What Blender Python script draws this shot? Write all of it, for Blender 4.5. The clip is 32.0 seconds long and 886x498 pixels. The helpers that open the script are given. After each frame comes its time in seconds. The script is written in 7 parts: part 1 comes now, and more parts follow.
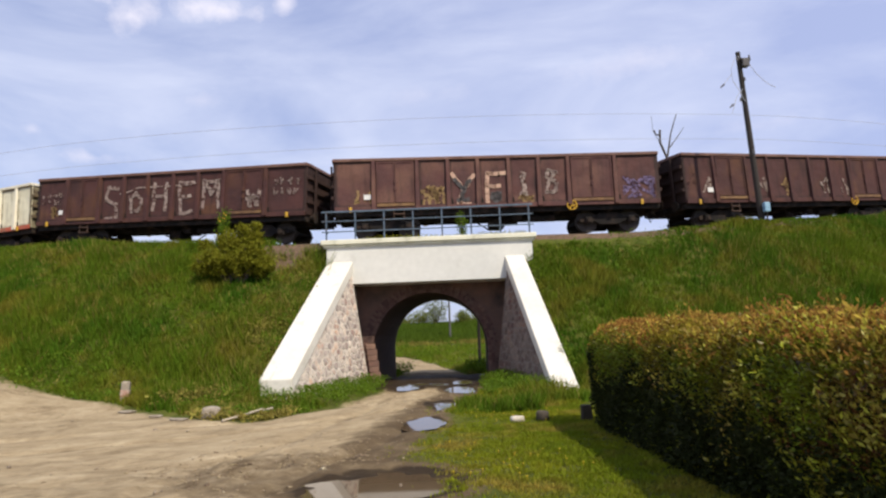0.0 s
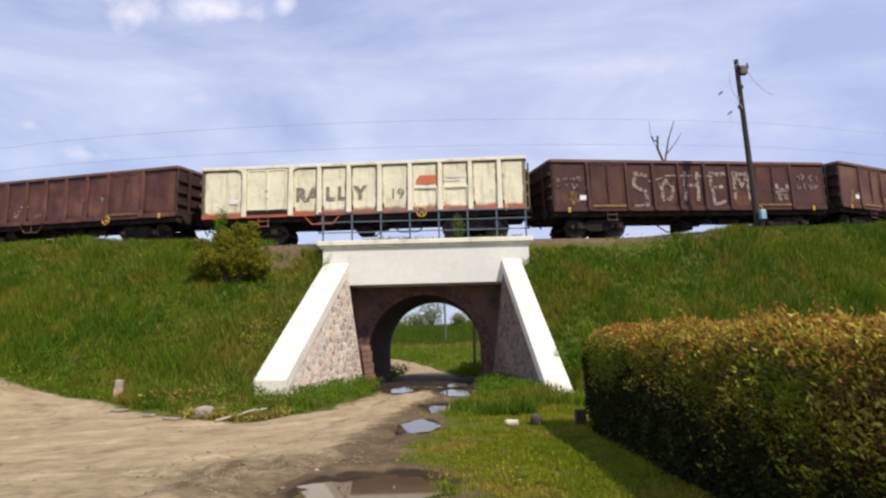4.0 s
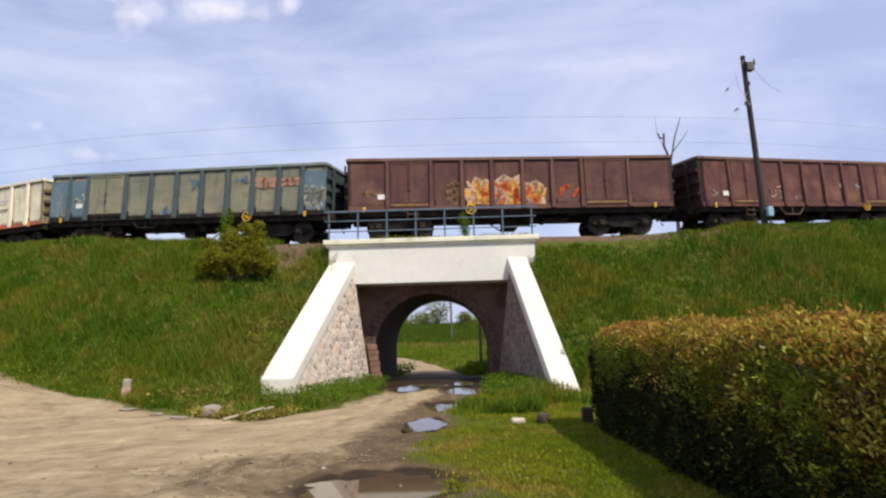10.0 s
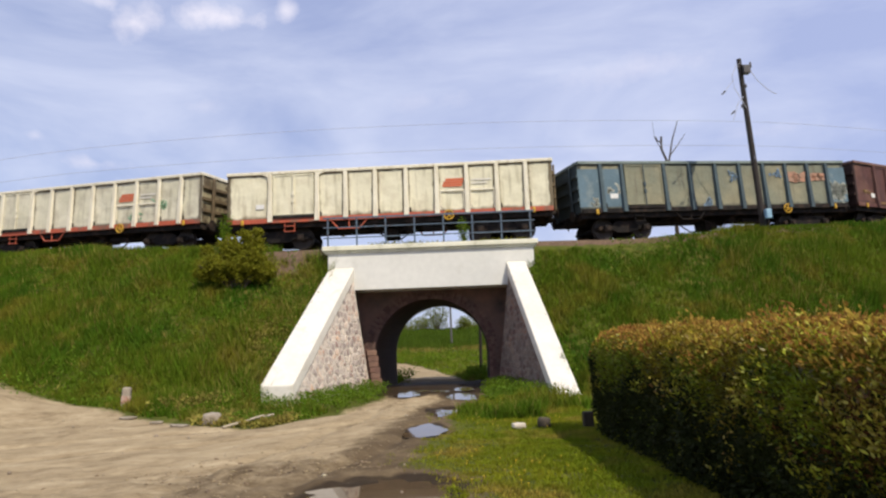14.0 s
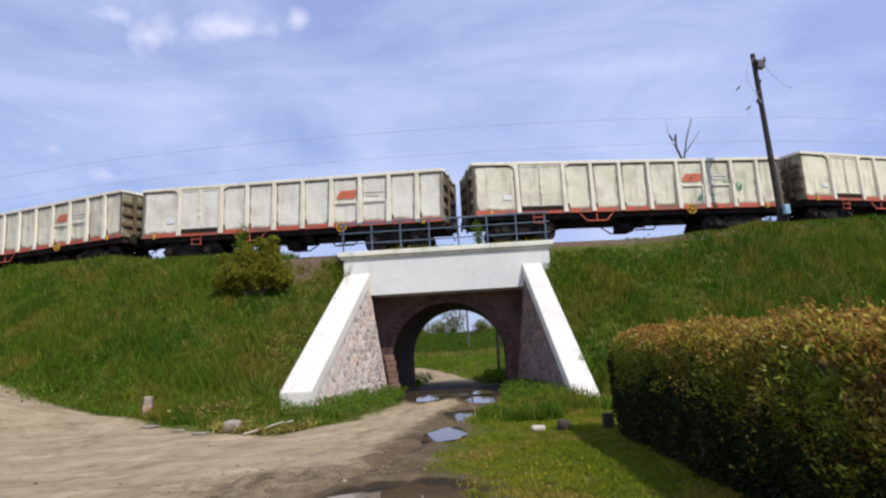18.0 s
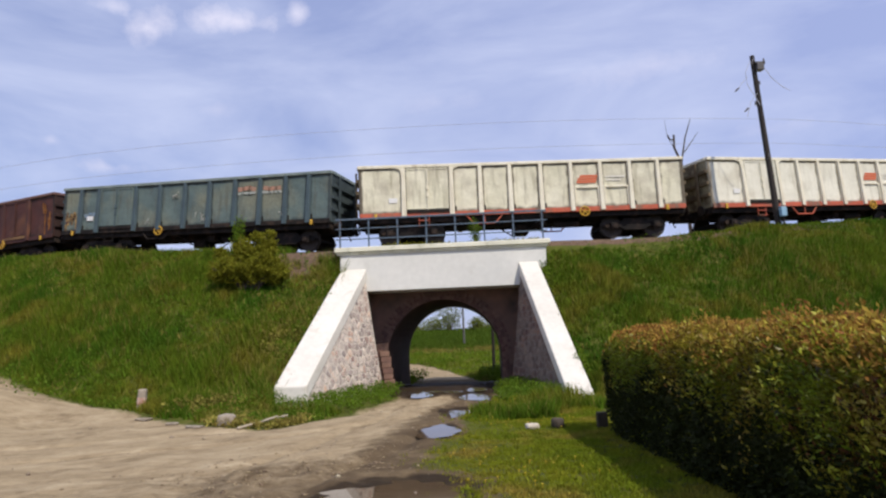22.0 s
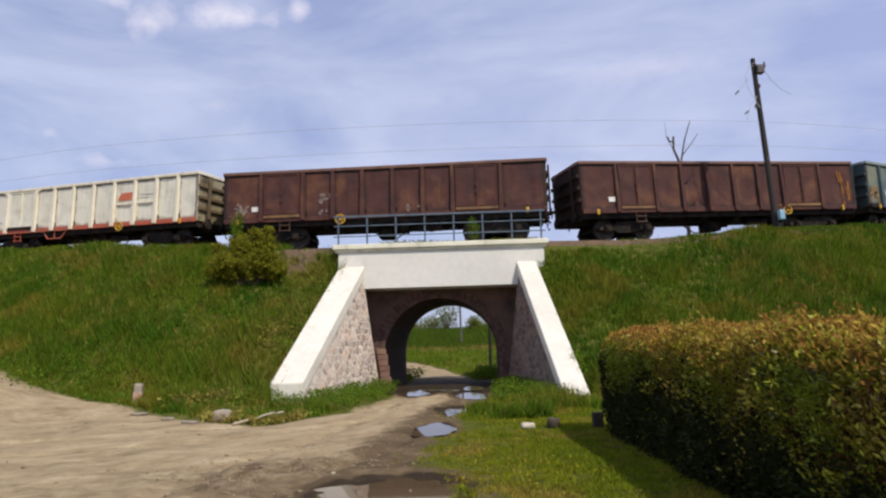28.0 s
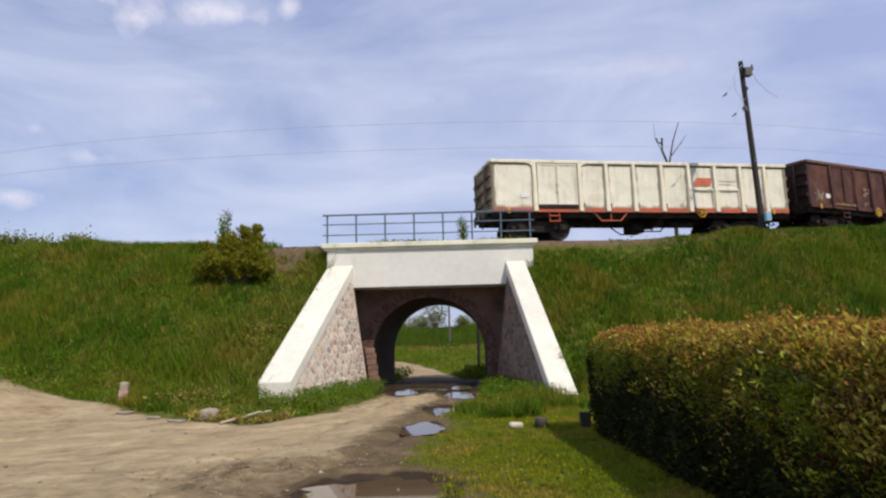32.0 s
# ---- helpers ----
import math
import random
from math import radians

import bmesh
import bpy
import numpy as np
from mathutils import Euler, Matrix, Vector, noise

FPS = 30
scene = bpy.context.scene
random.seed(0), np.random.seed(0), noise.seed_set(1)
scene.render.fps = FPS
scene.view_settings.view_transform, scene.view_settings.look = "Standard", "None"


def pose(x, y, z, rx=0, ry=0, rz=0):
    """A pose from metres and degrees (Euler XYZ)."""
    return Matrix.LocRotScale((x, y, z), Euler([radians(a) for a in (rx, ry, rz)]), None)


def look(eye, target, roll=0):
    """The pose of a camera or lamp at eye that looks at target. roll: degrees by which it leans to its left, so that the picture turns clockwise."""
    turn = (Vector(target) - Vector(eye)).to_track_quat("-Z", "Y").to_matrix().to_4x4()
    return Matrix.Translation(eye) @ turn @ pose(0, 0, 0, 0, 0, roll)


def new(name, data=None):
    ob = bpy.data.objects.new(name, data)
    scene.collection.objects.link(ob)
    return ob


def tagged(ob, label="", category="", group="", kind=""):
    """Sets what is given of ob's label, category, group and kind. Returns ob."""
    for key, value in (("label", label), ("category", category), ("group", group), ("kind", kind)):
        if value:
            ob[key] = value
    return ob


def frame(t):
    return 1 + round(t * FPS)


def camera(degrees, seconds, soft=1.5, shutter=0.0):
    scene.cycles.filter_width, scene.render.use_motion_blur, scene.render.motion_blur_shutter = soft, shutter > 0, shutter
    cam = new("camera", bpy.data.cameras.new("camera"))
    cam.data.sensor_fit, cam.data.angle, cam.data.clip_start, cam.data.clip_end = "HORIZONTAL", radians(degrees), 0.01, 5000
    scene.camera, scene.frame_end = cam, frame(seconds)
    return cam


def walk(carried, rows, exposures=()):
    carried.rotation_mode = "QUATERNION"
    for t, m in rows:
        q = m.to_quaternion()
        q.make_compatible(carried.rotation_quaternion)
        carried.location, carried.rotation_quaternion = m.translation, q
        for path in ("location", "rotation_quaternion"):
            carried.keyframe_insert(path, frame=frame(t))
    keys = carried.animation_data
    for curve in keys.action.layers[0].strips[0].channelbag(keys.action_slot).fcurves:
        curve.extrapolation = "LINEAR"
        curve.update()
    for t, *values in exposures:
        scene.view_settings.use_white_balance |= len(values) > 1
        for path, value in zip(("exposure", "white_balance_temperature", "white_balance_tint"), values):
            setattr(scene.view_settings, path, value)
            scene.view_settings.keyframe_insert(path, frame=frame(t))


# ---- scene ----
cam = camera(70.0, 32.0, soft=2.3)
EYE = (0.0, 0.0, 1.7)
# seconds, yaw, pitch, roll of the hand-held camera, which stays on one spot
TURNS = [
    (0, -2.03, 7.41, 2.23),
    (0.5, -2.20, 7.35, 2.25),
    (1, -2.39, 7.41, 2.04),
    (1.5, -2.43, 7.60, 1.86),
    (2, -2.50, 7.60, 1.85),
    (2.5, -2.57, 7.86, 1.79),
    (3, -2.65, 7.50, 1.68),
    (3.5, -2.57, 7.63, 1.50),
    (5.5, -1.91, 7.63, 1.74),
    (6, -1.64, 7.71, 1.85),
    (6.5, -1.52, 7.81, 2.11),
    (7, -1.66, 8.22, 2.34),
    (7.5, -1.57, 8.18, 2.28),
    (8, -1.81, 7.96, 2.15),
    (8.5, -1.82, 7.86, 1.96),
    (9, -1.87, 8.00, 2.06),
    (9.5, -1.90, 7.91, 1.91),
    (10, -1.89, 7.51, 1.60),
    (10.5, -1.78, 7.55, 1.53),
    (11, -1.39, 7.77, 1.86),
    (11.5, -1.20, 8.12, 2.10),
    (12, -1.10, 7.86, 2.10),
    (12.5, -1.54, 7.79, 1.78),
    (13, -1.73, 7.85, 1.81),
    (13.5, -2.25, 7.92, 1.94),
    (14, -1.91, 7.98, 2.15),
    (14.5, -1.46, 8.35, 2.30),
    (16.5, -0.15, 8.25, 2.89),
    (17, 0.29, 6.65, 4.21),
    (17.5, -0.16, 8.45, 3.96),
    (18, -0.37, 8.38, 3.22),
    (18.5, 0.03, 9.10, 3.09),
    (19, -0.08, 8.78, 2.88),
    (19.5, -0.48, 8.38, 2.72),
    (20, -0.52, 8.44, 2.61),
    (20.5, -0.61, 8.29, 2.67),
    (21, -0.91, 8.16, 2.44),
    (21.5, -0.83, 7.97, 2.33),
    (22, -0.78, 8.08, 2.41),
    (22.5, -0.57, 8.21, 2.57),
    (23, -0.65, 8.45, 2.68),
    (23.5, -0.98, 8.27, 2.25),
    (24, -0.92, 8.00, 1.90),
    (24.5, -0.88, 7.98, 1.89),
    (25, -0.82, 7.93, 1.81),
    (25.5, -0.90, 7.70, 1.97),
    (27.5, -0.68, 8.12, 1.95),
    (28, -1.05, 7.94, 1.66),
    (28.5, -1.22, 7.65, 1.48),
    (29, -1.56, 7.66, 1.38),
    (29.5, -1.60, 7.81, 1.45),
    (30, -1.56, 7.67, 1.50),
    (30.5, -1.67, 7.92, 1.33),
    (31, -1.71, 8.07, 1.57),
    (31.5, -1.90, 7.90, 1.56),
    (32, -2.07, 7.85, 1.44),
]
walk(cam, [(t, pose(*EYE, 90 + p, r, y)) for t, y, p, r in TURNS], exposures=[(0, 0.0, 6500, 10), (12.5, 0.0, 6500, 10), (14.2, -0.08, 6500, 10), (17, -0.10, 6220, 10), (17.9, -0.18, 5800, 12), (18.8, -0.22, 6080, 13), (20, -0.21, 6080, 13), (24, -0.23, 6200, 13), (32, -0.22, 6400, 10)])

# ---- light ----
SUN_TO = Vector((0.58, -0.86, 1.25)).normalized()
# fair-weather clouds: way, half width, half height, thickness
PUFFS = [((-0.376, 0.82, 0.440), 0.033, 0.030, 1.2), ((-0.259, 0.851, 0.458), 0.052, 0.025, 1.5), ((-0.181, 0.862, 0.476), 0.018, 0.020, 1.0), ((-0.410, 0.80, 0.460), 0.030, 0.014, 0.9), ((-0.443, 0.86, 0.254), 0.050, 0.014, 0.9), ((-0.499, 0.819, 0.283), 0.018, 0.010, 0.7), ((-0.529, 0.826, 0.194), 0.030, 0.014, 0.9), ((-0.309, 0.887, 0.344), 0.05, 0.020, 0.45), ((0.02, 0.93, 0.36), 0.12, 0.03, 0.35), ((0.33, 0.87, 0.38), 0.16, 0.03, 0.45), ((0.50, 0.83, 0.27), 0.10, 0.02, 0.4)]
world = bpy.data.worlds.new("sky")
scene.world = world
world.use_nodes = True
wn, wl = world.node_tree.nodes, world.node_tree.links
wn.clear()
w_out = wn.new("ShaderNodeOutputWorld")
w_bg = wn.new("ShaderNodeBackground")
w_sky = wn.new("ShaderNodeTexSky")
w_sky.sky_type, w_sky.sun_disc = "NISHITA", False
w_sky.sun_elevation = math.asin(SUN_TO.z)
w_sky.sun_rotation = math.atan2(SUN_TO.x, SUN_TO.y)
w_sky.air_density, w_sky.dust_density, w_sky.ozone_density = 1.0, 0.7, 2.2
w_co = wn.new("ShaderNodeTexCoord")
w_map = wn.new("ShaderNodeMapping")
w_map.inputs["Scale"].default_value = (1.0, 1.0, 3.2)
w_n = wn.new("ShaderNodeTexNoise")
w_n.inputs["Scale"].default_value, w_n.inputs["Detail"].default_value, w_n.inputs["Roughness"].default_value = 2.3, 7.0, 0.55
w_n.inputs["Distortion"].default_value = 0.5
w_r = wn.new("ShaderNodeMapRange")
w_r.inputs["From Min"].default_value, w_r.inputs["From Max"].default_value = 0.36, 0.74
w_r.inputs["To Min"].default_value, w_r.inputs["To Max"].default_value = 0.0, 0.9
w_mix = wn.new("ShaderNodeMix")
w_mix.data_type = "RGBA"
w_mix.inputs["B"].default_value = (6.9, 7.3, 8.9, 1)
wl.new(w_co.outputs["Generated"], w_map.inputs["Vector"])
wl.new(w_map.outputs["Vector"], w_n.inputs["Vector"])
wl.new(w_n.outputs["Fac"], w_r.inputs["Value"])
wl.new(w_r.outputs["Result"], w_mix.inputs["Factor"])
w_haze = wn.new("ShaderNodeMix")
w_haze.data_type = "RGBA"
w_haze.inputs["B"].default_value = (4.5, 5.08, 7.9, 1)
wl.new(w_sky.outputs["Color"], w_haze.inputs["A"])
wl.new(w_haze.outputs["Result"], w_mix.inputs["A"])
sky_col = w_mix.outputs["Result"]


def math_node(op, a, b=None, c=None):
    k = wn.new("ShaderNodeMath")
    k.operation = op
    for i, v in enumerate((a, b, c)):
        if v is None:
            continue
        if isinstance(v, (int, float)):
            k.inputs[i].default_value = v
        else:
            wl.new(v, k.inputs[i])
    return k.outputs[0]


# the veil thickens towards the sun
w_sep = wn.new("ShaderNodeSeparateXYZ")
wl.new(w_co.outputs["Generated"], w_sep.inputs[0])
wl.new(math_node("MULTIPLY_ADD", w_sep.outputs["X"], 0.16, 0.67), w_haze.inputs["Factor"])
# small fair-weather clouds, each a ragged patch of noise
w_n2 = wn.new("ShaderNodeTexNoise")
w_n2.inputs["Scale"].default_value, w_n2.inputs["Detail"].default_value, w_n2.inputs["Roughness"].default_value = 11.0, 7.0, 0.6
wl.new(w_co.outputs["Generated"], w_n2.inputs["Vector"])
def along_axis(axis):
    d = wn.new("ShaderNodeVectorMath")
    d.operation = "DOT_PRODUCT"
    wl.new(w_co.outputs["Generated"], d.inputs[0])
    d.inputs[1].default_value = axis
    return d.outputs["Value"]


for way, wide, high, thick in PUFFS:
    way = Vector(way).normalized()
    right = way.cross(Vector((0, 0, 1))).normalized()
    a = math_node("DIVIDE", along_axis(right), wide)
    b = math_node("DIVIDE", along_axis(right.cross(way)), high)
    front = math_node("MULTIPLY", math_node("GREATER_THAN", along_axis(way), 0.0), thick)
    far_off = math_node("SQRT", math_node("ADD", math_node("MULTIPLY", a, a), math_node("MULTIPLY", b, b)))
    near = math_node("SUBTRACT", 1.0, math_node("MULTIPLY", far_off, 0.75))
    edge = math_node("ADD", near, math_node("MULTIPLY", math_node("SUBTRACT", w_n2.outputs["Fac"], 0.5), 2.6))
    edge = math_node("MULTIPLY", math_node("MAXIMUM", edge, 0.0), front)
    k = wn.new("ShaderNodeMapRange")
    k.inputs["From Min"].default_value, k.inputs["From Max"].default_value = 0.24, 1.2
    k.inputs["To Max"].default_value = 0.9
    wl.new(edge, k.inputs["Value"])
    pm = wn.new("ShaderNodeMix")
    pm.data_type = "RGBA"
    pm.inputs["B"].default_value = (8.2, 7.9, 8.9, 1)
    wl.new(k.outputs["Result"], pm.inputs["Factor"])
    wl.new(sky_col, pm.inputs["A"])
    sky_col = pm.outputs["Result"]
wl.new(sky_col, w_bg.inputs["Color"])
w_bg.inputs["Strength"].default_value = 0.120
wl.new(w_bg.outputs["Background"], w_out.inputs["Surface"])
sun = new("sun", bpy.data.lights.new("sun", "SUN"))
sun.data.energy, sun.data.angle, sun.data.color = 4.5, radians(0.6), (1.0, 0.89, 0.71)
sun.matrix_world = look(SUN_TO * 60, (0, 0, 0))

# ---- materials ----
def surf(name, a, b, scale=4.0, rough=0.8, metal=0.0, bump=0.2, fine=40.0, c=None, c_scale=1.2, c_edge=(0.5, 0.68), island=0.0, by_object=0.0, stretch=(1, 1, 1), spec=0.4, dist=0.03, grain_amt=0.2, vary=False, streak=None, dent=0.0, grime=None):
    """Two colours mixed by a coarse noise, a third one in patches, fine grain and relief."""
    m = bpy.data.materials.new(name)
    m.use_nodes = True
    n, l = m.node_tree.nodes, m.node_tree.links
    p = n["Principled BSDF"]
    co = n.new("ShaderNodeTexCoord")
    mp = n.new("ShaderNodeMapping")
    mp.inputs["Scale"].default_value = stretch
    start = co.outputs["Object"]
    if vary:
        add = n.new("ShaderNodeVectorMath")
        add.operation = "ADD"
        sc = n.new("ShaderNodeMath")
        sc.operation = "MULTIPLY"
        sc.inputs[1].default_value = 70.0
        l.new(n.new("ShaderNodeObjectInfo").outputs["Random"], sc.inputs[0])
        l.new(start, add.inputs[0])
        l.new(sc.outputs[0], add.inputs[1])
        start = add.outputs[0]
    l.new(start, mp.inputs["Vector"])

    def noise_tex(s, detail=5.0, squeeze=None):
        t = n.new("ShaderNodeTexNoise")
        t.inputs["Scale"].default_value, t.inputs["Detail"].default_value = s, detail
        src = mp.outputs["Vector"]
        if squeeze:
            q = n.new("ShaderNodeMapping")
            q.inputs["Scale"].default_value = squeeze
            l.new(src, q.inputs["Vector"])
            src = q.outputs["Vector"]
        l.new(src, t.inputs["Vector"])
        return t.outputs["Fac"]

    def mixed(fac, x, y, kind="MIX"):
        k = n.new("ShaderNodeMix")
        k.data_type, k.blend_type = "RGBA", kind
        for sock, v in (("Factor", fac), ("A", x), ("B", y)):
            if isinstance(v, (int, float)):
                k.inputs[sock].default_value = v
            elif isinstance(v, tuple):
                k.inputs[sock].default_value = (*v, 1)
            else:
                l.new(v, k.inputs[sock])
        return k.outputs["Result"]

    def ranged(v, lo, hi, x=0.0, y=1.0):
        k = n.new("ShaderNodeMapRange")
        k.inputs["From Min"].default_value, k.inputs["From Max"].default_value = lo, hi
        k.inputs["To Min"].default_value, k.inputs["To Max"].default_value = x, y
        l.new(v, k.inputs["Value"])
        return k.outputs["Result"]

    big = noise_tex(scale)
    small = noise_tex(fine, 3.0)
    col = mixed(ranged(big, 0.33, 0.67), a, b)
    if c:
        col = mixed(ranged(noise_tex(c_scale, 7.0), *c_edge), col, c)
    if streak:
        col = mixed(ranged(noise_tex(1.0, 6.0, (5.0, 5.0, 0.7)), 0.52, 0.78, 0.0, streak[1]), col, streak[0])
    if grime:
        at = n.new("ShaderNodeAttribute")
        at.attribute_name = "grime"
        gm = n.new("ShaderNodeMath")
        gm.operation = "MULTIPLY_ADD"
        l.new(noise_tex(2.6, 7.0), gm.inputs[0])
        gm.inputs[1].default_value = 1.3
        l.new(at.outputs["Fac"], gm.inputs[2])
        col = mixed(ranged(gm.outputs[0], 0.95, 1.5, 0.0, grime[1]), col, grime[0])
    grain = n.new("ShaderNodeHueSaturation")
    l.new(col, grain.inputs["Color"])
    val = ranged(small, 0.25, 0.75, 1 - grain_amt, 1 + grain_amt)
    if island or by_object:
        rnd = n.new("ShaderNodeNewGeometry").outputs["Random Per Island"] if island else n.new("ShaderNodeObjectInfo").outputs["Random"]
        k = island or by_object
        mul = n.new("ShaderNodeMath")
        mul.operation = "MULTIPLY"
        l.new(val, mul.inputs[0])
        l.new(ranged(rnd, 0, 1, 1 - k, 1 + k), mul.inputs[1])
        val = mul.outputs[0]
        l.new(ranged(rnd, 0, 1, 0.5 - k * 0.05, 0.5 + k * 0.05), grain.inputs["Hue"])
    l.new(val, grain.inputs["Value"])
    l.new(grain.outputs["Color"], p.inputs["Base Color"])
    l.new(ranged(small, 0.3, 0.7, max(rough - 0.1, 0.02), min(rough + 0.1, 1)), p.inputs["Roughness"])
    p.inputs["Metallic"].default_value = metal
    p.inputs["Specular IOR Level"].default_value = spec
    if bump:
        bp = n.new("ShaderNodeBump")
        bp.inputs["Strength"].default_value, bp.inputs["Distance"].default_value = bump, dist
        l.new(small, bp.inputs["Height"])
        l.new(bp.outputs["Normal"], p.inputs["Normal"])
        if dent:
            b2 = n.new("ShaderNodeBump")
            b2.inputs["Strength"].default_value, b2.inputs["Distance"].default_value = dent, 0.12
            l.new(noise_tex(1.6, 2.0), b2.inputs["Height"])
            l.new(b2.outputs["Normal"], bp.inputs["Normal"])
    return m


def leafy(name, a, b, c=None, rough=0.65, through_leaf=0.35, spec=0.10, island=0.28):
    """Leaf or blade: colour from blade to blade and from patch to patch, some light through it."""
    m = surf(name, a, b, 0.35, rough, bump=0, fine=3.0, c=c, c_scale=0.8, island=island, spec=spec)
    n, l = m.node_tree.nodes, m.node_tree.links
    p, out = n["Principled BSDF"], n["Material Output"]
    tr = n.new("ShaderNodeBsdfTranslucent")
    mx = n.new("ShaderNodeMixShader")
    mx.inputs[0].default_value = through_leaf
    l.new(p.inputs["Base Color"].links[0].from_socket, tr.inputs["Color"])
    l.new(p.outputs[0], mx.inputs[1])
    l.new(tr.outputs[0], mx.inputs[2])
    l.new(mx.outputs[0], out.inputs["Surface"])
    return m


M = {}
M["white"] = surf("white_limewash", (0.71, 0.68, 0.61), (0.64, 0.61, 0.54), 1.1, 0.9, fine=7, bump=0.25, grain_amt=0.07, c=(0.52, 0.47, 0.37), c_scale=2.6, c_edge=(0.60, 0.90))
M["panel"] = surf("greyed_limewash", (0.72, 0.715, 0.67), (0.66, 0.66, 0.62), 0.7, 0.9, fine=5, bump=0.12, grain_amt=0.05, c=(0.50, 0.48, 0.42), c_scale=1.4, c_edge=(0.6, 0.9))
M["cornice"] = surf("cornice_limewash", (0.78, 0.76, 0.62), (0.66, 0.65, 0.52), 1.5, 0.9, fine=6, bump=0.2, grain_amt=0.08, c=(0.36, 0.35, 0.24), c_scale=3, c_edge=(0.6, 0.8))
M["mortar"] = surf("lime_mortar", (0.66, 0.60, 0.52), (0.54, 0.48, 0.41), 3, 0.95, fine=60, bump=0.5)
M["stone"] = surf("field_stone", (0.55, 0.46, 0.40), (0.37, 0.325, 0.30), 4.5, 0.88, fine=30, bump=0.6, by_object=0.36, c=(0.50, 0.30, 0.22), c_scale=2.2, grain_amt=0.3)
# darker mortar and redder stone; the right wing's shade is put into both colours
M["mortar_dark"] = surf("shade_toned_mortar", (0.24, 0.20, 0.17), (0.16, 0.135, 0.115), 3, 0.95, fine=60, bump=0.5)
M["stone_dark"] = surf("shade_toned_field_stone", (0.22, 0.16, 0.13), (0.14, 0.11, 0.10), 2.5, 0.9, fine=30, bump=0.8, by_object=0.35, c=(0.20, 0.10, 0.075), c_scale=1.3, grain_amt=0.3)
M["brick"] = surf("old_brick", (0.175, 0.095, 0.075), (0.125, 0.078, 0.066), 3, 0.9, fine=50, bump=0.5, island=0.3, c=(0.05, 0.042, 0.04), c_scale=0.9)
M["brick_obj"] = surf("quoin_brick", (0.26, 0.15, 0.115), (0.18, 0.11, 0.09), 3, 0.9, fine=50, bump=0.5, by_object=0.3)
M["vault_brick"] = surf("tunnel_brick", (0.12, 0.07, 0.055), (0.085, 0.058, 0.048), 2, 0.95, fine=40, bump=0.5)
M["ballast"] = surf("ballast", (0.20, 0.155, 0.115), (0.13, 0.105, 0.08), 3, 0.95, fine=22, bump=1.0, c=(0.24, 0.16, 0.11), c_scale=0.5, dist=0.06)
M["rail"] = surf("rail_steel", (0.16, 0.10, 0.075), (0.12, 0.08, 0.06), 6, 0.6, 0.6)
M["sleeper"] = surf("concrete_sleeper", (0.3, 0.28, 0.25), (0.22, 0.2, 0.18), 5, 0.9)
M["steel_blue"] = surf("blue_grey_paint", (0.10, 0.14, 0.19), (0.07, 0.10, 0.14), 5, 0.5, 0.0, c=(0.13, 0.07, 0.045), c_scale=6, c_edge=(0.6, 0.75))
M["black"] = surf("underframe_black", (0.014, 0.013, 0.013), (0.025, 0.021, 0.019), 3, 0.85, fine=25, c=(0.045, 0.032, 0.025), c_scale=3, spec=0.15)
M["wheel"] = surf("wheel_steel", (0.06, 0.05, 0.045), (0.04, 0.034, 0.03), 6, 0.6, 0.5)
M["brown"] = surf("rusty_brown_paint", (0.112, 0.049, 0.044), (0.080, 0.038, 0.037), 1.3, 0.72, fine=24, c=(0.150, 0.076, 0.058), c_scale=0.7, c_edge=(0.46, 0.66), vary=True, streak=((0.045, 0.026, 0.022), 0.7), spec=0.25, bump=0.3, dent=0.5, grime=((0.03, 0.02, 0.018), 0.8))
M["brown_dull"] = surf("dull_brown_paint", (0.088, 0.039, 0.036), (0.066, 0.033, 0.032), 0.9, 0.75, fine=24, c=(0.11, 0.052, 0.032), c_scale=0.8, c_edge=(0.5, 0.72), vary=True, streak=((0.035, 0.022, 0.02), 0.7), spec=0.2, bump=0.3, dent=0.5, grime=((0.03, 0.02, 0.018), 0.8))
M["brown_red"] = surf("red_brown_paint", (0.128, 0.050, 0.043), (0.088, 0.039, 0.038), 1.5, 0.7, fine=24, c=(0.185, 0.088, 0.062), c_scale=0.7, c_edge=(0.48, 0.68), vary=True, streak=((0.05, 0.027, 0.022), 0.7), spec=0.25, bump=0.3, dent=0.5, grime=((0.03, 0.02, 0.018), 0.8))
M["brown_dark"] = surf("dark_red_brown_paint", (0.088, 0.034, 0.028), (0.060, 0.027, 0.026), 1.3, 0.7, fine=24, c=(0.15, 0.066, 0.036), c_scale=0.8, c_edge=(0.52, 0.72), vary=True, streak=((0.035, 0.021, 0.018), 0.75), spec=0.25, bump=0.3, dent=0.5, grime=((0.025, 0.018, 0.016), 0.85))
M["door_rust"] = surf("bare_rusty_steel", (0.24, 0.14, 0.06), (0.13, 0.07, 0.04), 3, 0.8, fine=20, vary=True)
M["cream"] = surf("stained_cream_paint", (0.76, 0.725, 0.55), (0.70, 0.665, 0.49), 0.8, 0.65, fine=20, bump=0.15, grain_amt=0.06, c=(0.50, 0.44, 0.31), c_scale=1.1, c_edge=(0.52, 0.85), vary=True, streak=((0.27, 0.23, 0.13), 0.6), dent=0.5, grime=((0.12, 0.09, 0.05), 0.95))
M["cream_rib"] = surf("cream_rib_paint", (0.80, 0.76, 0.62), (0.72, 0.67, 0.52), 1.5, 0.65, fine=20, bump=0.15, grain_amt=0.08, vary=True, streak=((0.34, 0.27, 0.17), 0.55))
